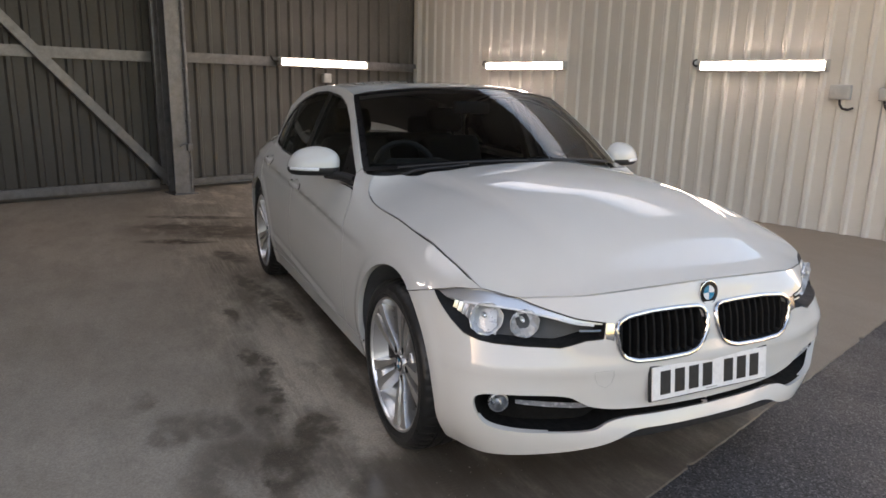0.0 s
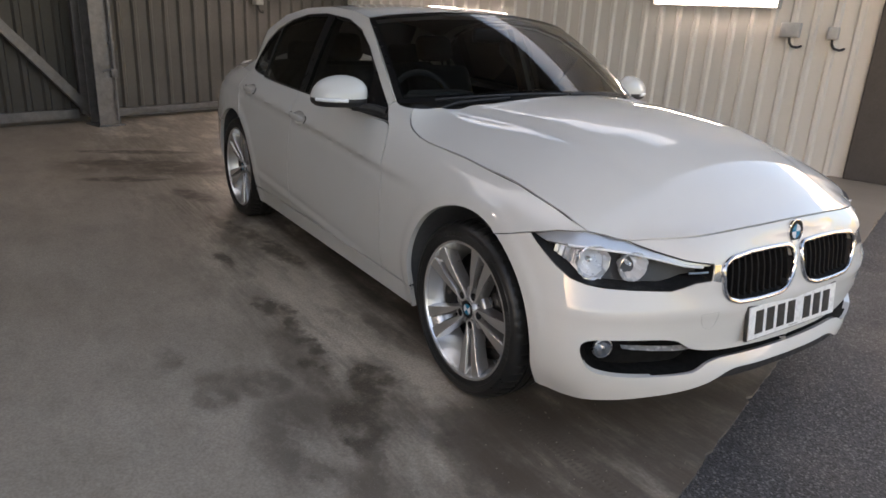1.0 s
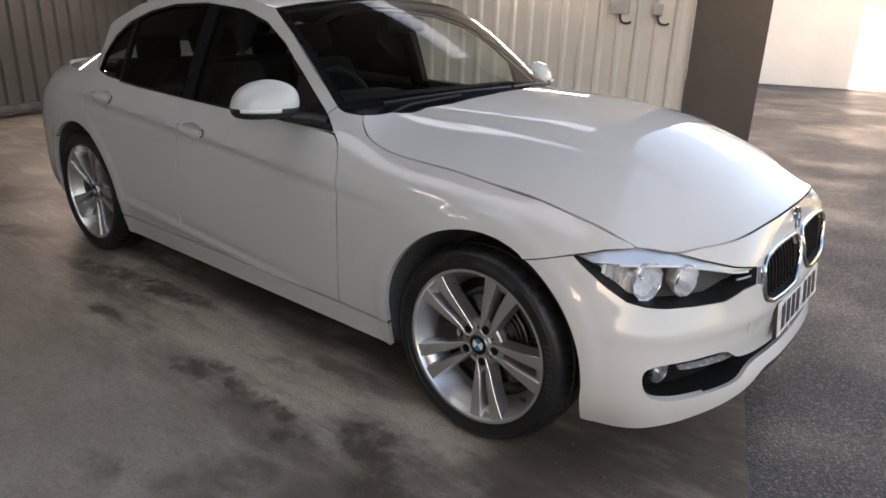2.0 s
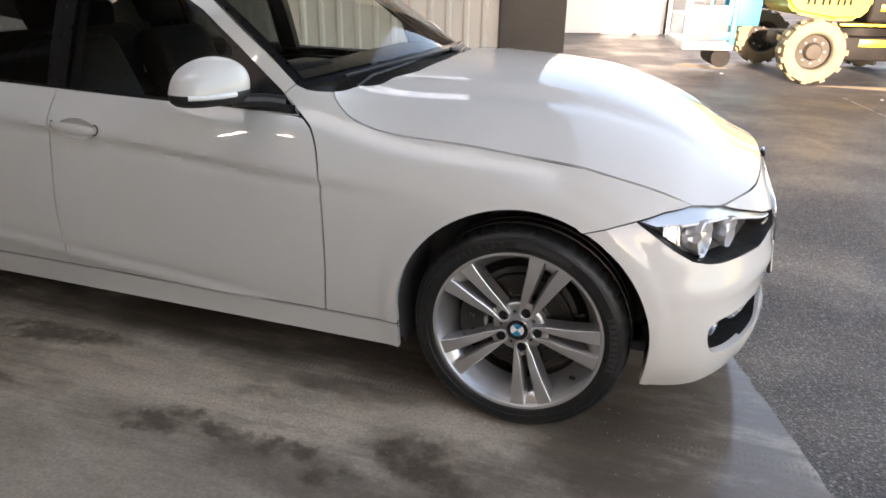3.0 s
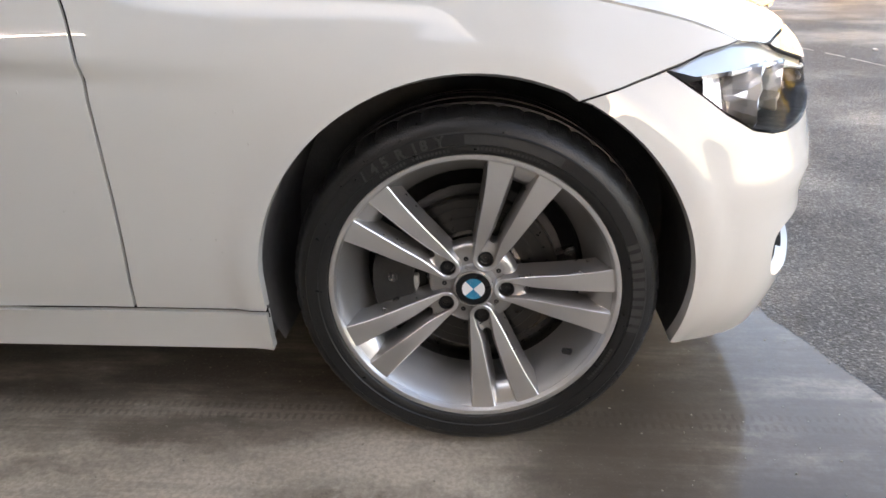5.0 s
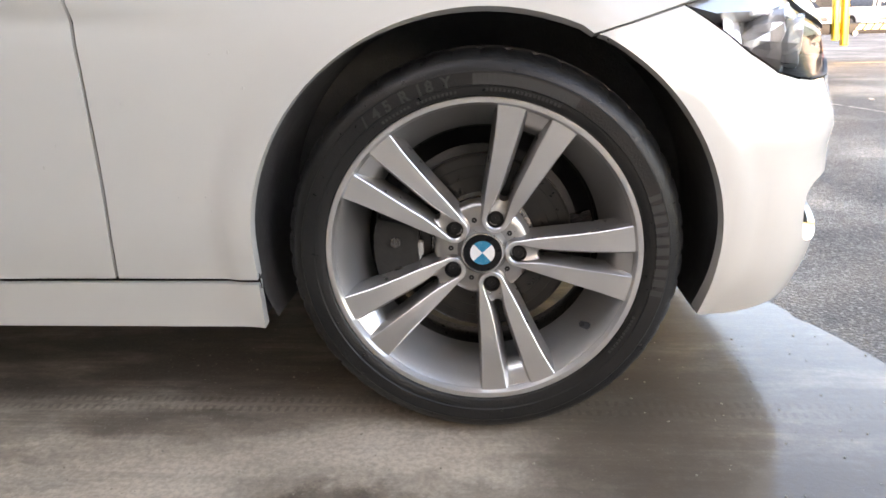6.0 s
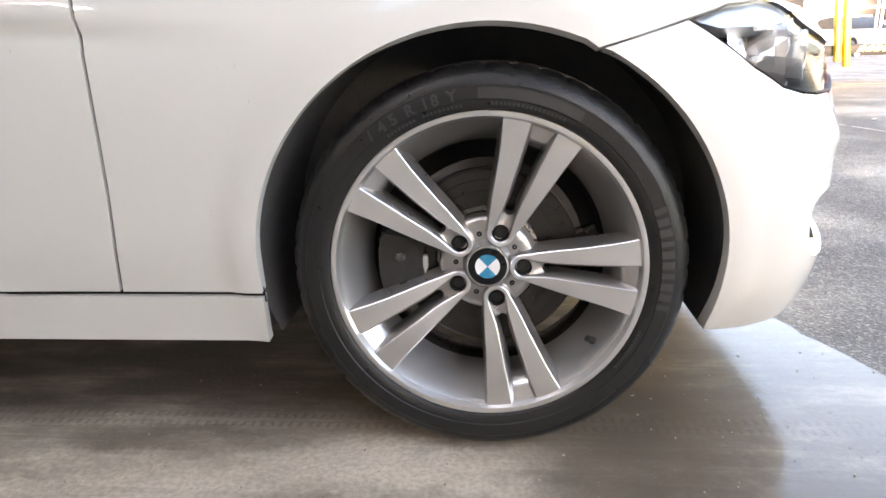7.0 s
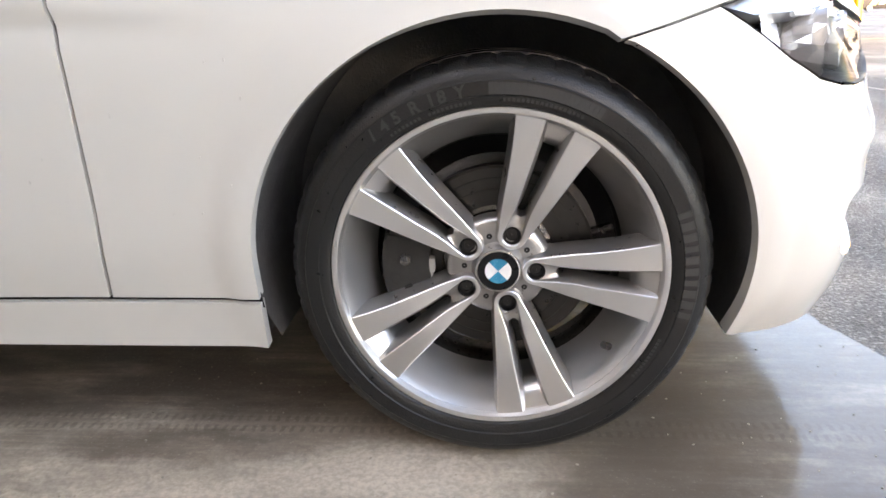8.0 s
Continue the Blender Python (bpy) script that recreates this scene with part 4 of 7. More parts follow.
def rounded(pts, times=2):
    """An open line with its corners cut round; its ends stay."""
    pts = [tuple(q) for q in pts]
    for _ in range(times):
        out = [pts[0]]
        for a, b in zip(pts, pts[1:]):
            out += [(a[0] * 0.75 + b[0] * 0.25, a[1] * 0.75 + b[1] * 0.25), (a[0] * 0.25 + b[0] * 0.75, a[1] * 0.25 + b[1] * 0.75)]
        pts = out + [pts[-1]]
    return pts
_k = [i for i, q in enumerate(FOG) if q[0] == P_NOSE]
FOG = rounded(FOG[_k[1]:] + FOG[:_k[0] + 1])
DOOR_F = rounded(DOOR_F)

WING = SHUT + LAMP[1:2] + [(0.306, 0.7115), (0.165, 0.672)] + arch(0, 0.377, 63, 180)[1:] + [(-0.379, 0.287)] + DOOR_F + [(-0.755, 0.935), (-0.797, 0.963), (-0.766, 0.990), (-0.748, 0.984), (-0.724, 0.9775), (-0.69, 0.9745)]
FRONT_DOOR = DOOR_F + [(-0.74, 0.908), (-1.0, 0.916), (-1.4, 0.921)] + DOOR_M[::-1]
REAR_DOOR = DOOR_M + [(-2.1, 0.936), (-2.45, 0.95), (-2.60, 0.957), (-2.59, 0.88), (-2.56, 0.80)] + arch(AXLE_R, 0.377, 62, 0)[1:] + [(-2.266, 0.287)]
QUARTER = [(-2.56, 0.80), (-2.59, 0.88), (-2.60, 0.957), (-2.80, 0.964), (-3.1, 0.968), (-3.6, 0.970), (-4.0, 0.972), (P_TAIL, 0.975), (P_TAIL, 0.60), (-3.9, 0.60), (-3.2, 0.60)] + arch(AXLE_R, 0.377, 135, 63, 14)
REAR_BUMPER = [(-3.2, 0.60), (-3.9, 0.60), (P_TAIL, 0.60), (P_TAIL, 0.20), (-3.5, 0.19), (-3.012, 0.20)] + arch(AXLE_R, 0.377, 180, 135, 8)
SILL = [(-0.379, 0.283), (-2.266, 0.283), (-2.266, 0.186), (-0.385, 0.186)]
BUMPER = ([(0.165, 0.6745), (0.305, 0.7135)] + LAMP[:0:-1][0:9] + [(0.965, 0.662), (0.87, 0.675), (0.78, 0.697)] + NOSE_EDGE
          + rounded([(P_NOSE, 0.290), (1.20, 0.291), (1.12, 0.294), (1.075, 0.284), (1.03, 0.262), (0.97, 0.244), (0.88, 0.229), (0.78, 0.216), (0.68, 0.204), (0.58, 0.193), (0.50, 0.188), (0.42, 0.193), (0.372, 0.205)]) + arch(0, 0.377, 0, 61, 20))

HANDLES = ((-1.545, 0.808), (-2.36, 0.862))
CUP_A, CUP_B = 0.082, 0.036
def cup_line(px, ph):
    return [(px + CUP_A * math.cos(a), ph + CUP_B * math.sin(a)) for a in np.linspace(0, 2 * math.pi, 25)[:-1]]

for mir, side in SIDES:
    part("front_wing", sheet(skin, WING, step=0.016, lip=0.022, mirror=mir), M_PAINT, car)
    fd = part("front_door", sheet(skin, FRONT_DOOR, holes=[cup_line(*HANDLES[0])], step=0.016, mirror=mir), M_PAINT, car)
    rd = part("rear_door", sheet(skin, REAR_DOOR, holes=[cup_line(*HANDLES[1])], step=0.02, lip=0.02, mirror=mir), M_PAINT, car)
    part("rear_quarter", sheet(skin, QUARTER, step=0.035, lip=0.02, mirror=mir), M_PAINT, car)
    part("sill_panel", sheet(skin, SILL, step=0.03, lip=0.02, mirror=mir), M_PAINT, car)
    for line in (DOOR_F, DOOR_M, [(-2.28, 0.285), (-0.37, 0.285)], [(-2.60, 0.95), (-2.59, 0.88), (-2.56, 0.80), (-2.54, 0.66)], [(0.182, 0.679), (0.306, 0.7125)]):
        part("door_seal", ribbon(skin, line, 0.030, 0.009, mirror=mir), M_GAP, car)
    part("bonnet_seal", ribbon(skin, [(a, b - 0.012) for a, b in SHUT[1:-1]], 0.022, 0.012, mirror=mir), M_GAP, car)
    for door, (px, ph) in ((fd, HANDLES[0]), (rd, HANDLES[1])):
        sg = -1 if mir else 1
        def bowl_fn(a, b, px=px, ph=ph):
            r2 = ((a - px) / CUP_A) ** 2 + ((b - ph) / CUP_B) ** 2
            return skin(a, b, 0.004 + 0.024 * np.clip(1 - r2, 0, 1) ** 0.7)
        part("handle_cup", sheet(bowl_fn, cup_line(px, ph), step=0.012, lip=0, gap=-0.002, mirror=mir), M_PAINT, door)
        bar = bmesh.new()
        k = np.linspace(-0.098, 0.092, 20)
        q = skin(px + k, ph + 0.008 - 0.05 * k)
        for i, u in enumerate(k / 0.098):
            proud = 0.004 + 0.020 * max(0.0, 1 - abs(u) ** 3) ** 0.6
            hz, hy = 0.017 * max(0.02, 1 - abs(u) ** 5) ** 0.5, 0.006
            ring_ = [bar.verts.new((q[i][0], (q[i][1] - proud + hy * math.sin(a)) * sg, q[i][2] + hz * math.copysign(abs(math.cos(a)) ** 0.7, math.cos(a)))) for a in np.linspace(0, 2 * math.pi, 13)[:-1]]
            if i:
                for c in range(12):
                    bar.faces.new((last_[c], last_[(c + 1) % 12], ring_[(c + 1) % 12], ring_[c]))
            last_ = ring_
        bmesh.ops.recalc_face_normals(bar, faces=bar.faces)
        part("door_handle", bar, M_PAINT, door, "body-coloured pull handle")
        an = np.linspace(-1.5, 1.9, 12)
        kx = 0.082 + 0.016 * np.cos(an)
        q = skin(px + kx, ph + 0.008 - 0.05 * kx + 0.0165 * np.sin(an), -0.003)
        part("handle_seal", tube([(x, y * sg, z) for x, y, z in q], 0.0021, 6), M_GAP, door)
        q = skin(np.full(5, px - 0.099), ph + 0.013 + np.linspace(-0.010, 0.010, 5), -0.004)
        part("handle_seal", tube([(x, y * sg, z) for x, y, z in q], 0.0034, 6), M_GAP, door)
part("rear_bumper", sheet(skin, REAR_BUMPER, step=0.06, both=True, seam=P_TAIL), M_PAINT, car)
_bb = sheet(skin, BUMPER, holes=[KIDNEY, [(a if a < P_NOSE else P_NOSE - 0.003, b) for a, b in FOG]], step=0.02, lip=0.022, both=True, seam=P_NOSE)
bmesh.ops.delete(_bb, geom=[q for q in _bb.faces if all(abs(v.co.y) < 0.008 and 0.333 < v.co.z < 0.357 for v in q.verts)], context='FACES')
bumper = part("front_bumper", _bb, M_PAINT, car)

# bonnet: a height over the plan, meeting the wings and the nose along the shut lines
_sh = np.array([skin(*q) for q in SHUT])
_ne = np.array([skin(*q) for q in NOSE_EDGE])
_edge = np.concatenate([_sh, _ne])
_o = np.argsort(_edge[:, 0])
_edge = _edge[_o]
_keep = np.r_[True, np.diff(_edge[:, 0]) > 2e-4]
_edge = _edge[_keep]
_edge[-1, 1] = 0
BON_Y = lambda x: np.interp(x, _edge[:, 0], np.abs(_edge[:, 1]))
BON_E = spline(_edge[:, 0], _edge[:, 2])
X_TIP = float(_edge[-1, 0])
BON_C = spline([-0.75, -0.5, -0.3, -0.05, 0.16, 0.38, 0.5, 0.58, X_TIP], [1.02, 1.030, 1.027, 1.013, 0.978, 0.903, 0.842, 0.79, float(_edge[-1, 2])])

def bonnet_z(x, y, sink=0.0):
    x, y = np.broadcast_arrays(np.asarray(x, float), np.asarray(y, float))
    ye = np.maximum(BON_Y(np.clip(x, _edge[0, 0], X_TIP)), 0.02)
    w = np.clip(np.abs(y) / ye, 0, 1.3)
    e, c = BON_E(np.clip(x, _edge[0, 0], X_TIP)), BON_C(np.minimum(x, X_TIP))
    z = e + (c - e) * (1 - w ** 2.3)
    yc = 0.40 + 0.12 * np.clip((0.4 - x) / 1.0, 0, 1.2)
    t = np.clip((yc - np.abs(y)) / 0.04 + 0.5, 0, 1)
    fade = np.clip((0.5 - x) / 0.35, 0, 1)
    z = z + 0.009 * fade * t * t * (3 - 2 * t) - 0.005 * fade * np.exp(-((np.abs(y) - yc - 0.04) / 0.035) ** 2)
    return np.stack([x, y, z - sink], -1)

_side = [(float(q[0]), float(q[1])) for q in np.concatenate([_sh, _ne[1:]])]
BON_REAR = [(float(_sh[0][0]), float(-_sh[0][1])), (-0.615, 0.60), (-0.555, 0.52), (-0.485, 0.42), (-0.44, 0.24), (-0.425, 0.0)]
_rear = [(-0.425, 0.0)] + [(x, -y) for x, y in BON_REAR[:-1][::-1]]
BON_OUT = [(x, y) for x, y in _rear] + _side[1:-1] + [(X_TIP - 0.001, 0.0)] + [(x, -y) for x, y in _side[1:-1][::-1]] + [(x, y) for x, y in BON_REAR[:-1]]
part("bonnet", sheet(bonnet_z, BON_OUT, step=0.026, lip=0.015, gap=0.0018), M_PAINT, car)
for s in (1, -1):
    part("bonnet_seal", ribbon(skin, [(a, b - 0.006) for a, b in NOSE_EDGE], 0.014, 0.018, mirror=s < 0), M_GAP, car)

# ---- greenhouse ----
def cabin_side(x, z, sink=0.0):
    x, z = np.broadcast_arrays(np.asarray(x, float), np.asarray(z, float))
    y = 0.806 - 0.40 * (z - 0.915) - 0.28 * np.clip(z - 1.05, 0, 1) ** 2 - 0.045 * np.clip((-x - 1.9) / 0.9, 0, 2) ** 2 - 0.42 * np.clip(-x - 2.58, 0, 1) ** 1.1 - 0.035 * np.clip((x + 1.35) / 0.6, 0, 1) ** 2
    return np.stack([x, -(y - sink), z], -1)

ROOF_EDGE = [(-1.255, 1.322), (-1.45, 1.352), (-1.75, 1.366), (-2.05, 1.355), (-2.33, 1.312), (-2.55, 1.225), (-2.75, 1.115), (-2.95, 1.012), (-3.06, 0.985)]
A_EDGE = [(-0.766, 0.992), (-0.80, 1.018), (-0.887, 1.082), (-0.97, 1.14), (-1.10, 1.23)]
SHELL = A_EDGE + ROOF_EDGE + [(-3.0, 0.962), (-2.8, 0.957), (-2.60, 0.950), (-2.45, 0.943), (-2.1, 0.929), (-1.4, 0.913), (-1.0, 0.905), (-0.74, 0.90), (-0.755, 0.932), (-0.797, 0.964)]
DLO = [(-0.745, 0.905), (-0.803, 0.968), (-0.88, 1.025), (-0.97, 1.092), (-1.12, 1.195), (-1.27, 1.268), (-1.45, 1.312), (-1.75, 1.332), (-2.0, 1.322), (-2.2, 1.286), (-2.38, 1.228), (-2.487, 1.158), (-2.565, 1.06), (-2.592, 0.985),
       (-2.575, 0.96), (-2.45, 0.951), (-2.1, 0.937), (-1.4, 0.920), (-1.0, 0.912)]
FGLASS = [(-0.97, 0.923), (-1.0, 1.085), (-1.12, 1.183), (-1.27, 1.256), (-1.45, 1.299), (-1.64, 1.315), (-1.64, 0.932)]
RGLASS = [(-1.72, 0.936), (-1.73, 1.318), (-2.0, 1.309), (-2.18, 1.276), (-2.30, 1.242), (-2.30, 0.952)]
QGLASS = [(-2.33, 0.953), (-2.33, 1.228), (-2.40, 1.20), (-2.48, 1.143), (-2.55, 1.055), (-2.575, 0.988), (-2.56, 0.968)]
for mir, side in SIDES:
    part("pillar_and_roof_rail", sheet(cabin_side, SHELL, holes=[DLO], step=0.03, lip=0.03, gap=0, mirror=mir), M_PAINT, car)
    tr = part("window_trim", sheet(lambda a, b: cabin_side(a, b, 0.006), shrink(DLO, -0.004), holes=[FGLASS, RGLASS, QGLASS], step=0.03, lip=0.02, gap=0, mirror=mir), M_TRIM, car, "gloss black window surround")
    part("front_side_window", sheet(lambda a, b: cabin_side(a, b, 0.010), shrink(FGLASS, -0.006), step=0.06, lip=0, gap=0, mirror=mir), M_SIDEGLASS, car)
    part("rear_side_window", sheet(lambda a, b: cabin_side(a, b, 0.010), shrink(RGLASS, -0.006), step=0.06, lip=0, gap=0, mirror=mir), M_PRIVACY, car, "dark tinted glass")
    part("quarter_window", sheet(lambda a, b: cabin_side(a, b, 0.010), shrink(QGLASS, -0.006), step=0.06, lip=0, gap=0, mirror=mir), M_PRIVACY, car, "dark tinted glass")

def bridge(curve_a, curve_b, crown, na=24, nb=24):
    """A surface between two half curves (from the side to the middle), mirrored, with a crown."""
    def f(u, v):
        # u: -1 right to 1 left; v: 0 first curve to 1 second
        u, v = np.broadcast_arrays(np.asarray(u, float), np.asarray(v, float))
        k = 1 - np.abs(u)
        A = np.stack([np.interp(k, np.linspace(0, 1, len(curve_a)), [q[i] for q in curve_a]) for i in range(3)], -1)
        B = np.stack([np.interp(k, np.linspace(0, 1, len(curve_b)), [q[i] for q in curve_b]) for i in range(3)], -1)
        P = A + (B - A) * v[..., None]
        P[..., 1] = P[..., 1] * np.where(u < 0, 1, -1)
        nrm = crown * (v * (1 - v) * 4)
        P[..., 2] += nrm
        return P
    return f

def quadc(a, m, n=17):
    """A half curve from a side point to the middle, bowed as a parabola."""
    a, m = np.array(a, float), np.array(m, float)
    k = np.linspace(0, 1, n)
    w = (1 - k) ** 2
    return [tuple((m[0] + (a[0] - m[0]) * w[i], a[1] * (1 - k[i]), m[2] + (a[2] - m[2]) * w[i])) for i in range(n)]

def strip(fn, u0=-1, u1=1, nu=40, nv=20, v0=0.0, v1=1.0):
    bm = bmesh.new()
    U, V = np.meshgrid(np.linspace(u0, u1, nu + 1), np.linspace(v0, v1, nv + 1), indexing='ij')
    P = fn(U, V)
    vs = [[bm.verts.new(tuple(P[i, j])) for j in range(nv + 1)] for i in range(nu + 1)]
    for i in range(nu):
        for j in range(nv):
            bm.faces.new((vs[i][j], vs[i + 1][j], vs[i + 1][j + 1], vs[i][j + 1]))
    bmesh.ops.recalc_face_normals(bm, faces=bm.faces)
    if sum(f.normal.z for f in bm.faces) < 0:
        bmesh.ops.reverse_faces(bm, faces=bm.faces)
    return bm

ca = cabin_side(np.array([-0.755]), np.array([0.985]))[0]
cb = cabin_side(np.array([-1.255]), np.array([1.322]))[0]
SCR_BASE = quadc((-0.755, ca[1] + 0.004, 0.980), (-0.535, 0, 1.03))
SCR_TOP = quadc((-1.255, cb[1] - 0.002, 1.322), (-1.17, 0, 1.372))
scr = bridge(SCR_BASE, SCR_TOP, 0.022)
part("windscreen", strip(scr, -0.965, 0.965, 40, 20, 0.03, 0.975), M_SCREEN, car, "clear raked windscreen")
part("windscreen_border", sheet(lambda u, v: scr(u, v) - np.array([0, 0, 0.003]), [(-1, 0), (1, 0), (1, 1), (-1, 1)], holes=[[(-0.955, 0.045), (0.955, 0.045), (0.955, 0.955), (-0.955, 0.955)]], step=0.06, lip=0, gap=0), M_TRIM, car, "black printed glass border")
rc = [cabin_side(np.array([x]), np.array([z]))[0] for x, z in ROOF_EDGE[:6]]

def roof_fn(u, v):
    u, v = np.broadcast_arrays(np.asarray(u, float), np.asarray(v, float))
    xs = [q[0] for q in rc]
    x_side = xs[0] + (xs[-1] - xs[0]) * v
    ze = np.interp(-x_side, [-x for x in xs], [q[2] for q in rc])
    ye = np.interp(-x_side, [-x for x in xs], [-q[1] for q in rc])
    mid_x = -1.17 + (-2.47 + 1.17) * v
    k = 1 - u * u
    x = x_side + (mid_x - x_side) * k
    mid_z = np.interp(v, [0, 0.15, 0.4, 0.65, 0.85, 1], [1.372, 1.391, 1.403, 1.397, 1.374, 1.345])
    z = ze + (mid_z - ze) * (1 - np.abs(u) ** 2.4)
    return np.stack([x, u * (ye + 0.001), z], -1)
part("roof", strip(roof_fn, nu=40, nv=30), M_PAINT, car)
for mir, side in SIDES:
    sh_ = bmesh.new()
    xs_ = np.linspace(-2.3, -3.05, 24)
    lo_ = skin(xs_, np.interp(-xs_, [2.3, 2.45, 2.6, 2.8, 3.1], [0.944, 0.95, 0.957, 0.964, 0.968]) - 0.004, 0.001)
    hi_ = cabin_side(xs_, np.interp(-xs_, [2.3, 2.45, 2.6, 2.8, 3.05], [0.952, 0.958, 0.985, 1.035, 1.04]), -0.0005)
    va_ = [[sh_.verts.new((x, y * (-1 if mir else 1), z)) for x, y, z in w_] for w_ in (lo_, hi_)]
    for i in range(23):
        sh_.faces.new((va_[0][i], va_[0][i + 1], va_[1][i + 1], va_[1][i]))
    bmesh.ops.recalc_face_normals(sh_, faces=sh_.faces)
    part("shoulder", sh_, M_PAINT, car)
back = bridge(quadc((-2.55, rc[-1][1], 1.225), (-2.47, 0, 1.345)), quadc((-3.06, cabin_side(np.array([-3.06]), np.array([0.985]))[0][1], 0.985), (-3.12, 0, 1.02)), 0.02)
part("rear_window", strip(back, nv=10), M_PRIVACY, car, "dark tinted glass")
_bq = skin(np.linspace(-2.95, P_TAIL, 40), np.interp(np.linspace(-2.95, P_TAIL, 40), [P_TAIL, -4.0, -3.6, -3.1, -2.8], [0.975, 0.972, 0.970, 0.968, 0.964]))
_bq = _bq[np.argsort(_bq[:, 0])]
def boot_fn(u, v):
    u, v = np.broadcast_arrays(np.asarray(u, float), np.asarray(v, float))
    x = -2.98 + (_bq[0, 0] + 2.98) * v
    half = np.interp(x, _bq[:, 0], -_bq[:, 1])
    ze = np.interp(x, _bq[:, 0], _bq[:, 2])
    return np.stack([x, u * half, ze - 0.06 + 0.045 * (1 - np.abs(u) ** 2.4) * (1 - 0.25 * v)], -1)
part("boot_lid", strip(boot_fn, nu=24, nv=12), M_PAINT, car)
part("cowl_panel", strip(bridge([(q[0] + 0.19, q[1] * 0.80, q[2] - 0.055) for q in SCR_BASE], [(q[0] - 0.01, q[1] * 0.86, q[2] - 0.02) for q in SCR_BASE], 0.0), nv=3), M_BLACK, car, "black plastic cowl under the screen")
for y0, y1 in ((-0.60, 0.02), (0.05, 0.60)):
    us = np.linspace(y0 / 0.74, y1 / 0.74, 9)
    base = scr(us, np.full(9, 0.015))
    wp = bmesh.new()
    add_tube(wp, [(q[0] + 0.022, q[1], q[2] - 0.002 + 0.004 * math.sin(k / 8 * math.pi)) for k, q in enumerate(base)], 0.006, 6)
    add_tube(wp, [(base[0][0] + 0.06, base[0][1], base[0][2] - 0.035), (base[1][0] + 0.045, base[1][1], base[1][2] - 0.016), (base[4][0] + 0.034, base[4][1], base[4][2] - 0.008)], 0.007, 6)
    part("wiper", wp, M_BLACK, car)

# ---- car: lamps, grille, plate ----
def collar(fn, outline, s0, s1, mirror=False):
    """The wall of a recess along an outline."""
    q = dense(outline, 0.02)
    a, b = fn(q[:, 0], q[:, 1], s0), fn(q[:, 0], q[:, 1], s1)
    sg = -1 if mirror else 1
    bm = bmesh.new()
    va, vb = [bm.verts.new((x, y * sg, z)) for x, y, z in a], [bm.verts.new((x, y * sg, z)) for x, y, z in b]
    n = len(va)
    for i in range(n):
        bm.faces.new((va[i], va[(i + 1) % n], vb[(i + 1) % n], vb[i]))
    return bm

def dish(bm, profile, at, axis, seg=32):
    m = Matrix.Translation(at) @ Vector(axis).to_track_quat("Z", "Y").to_matrix().to_4x4()
    add_lathe(bm, profile, seg, m, closed=False)

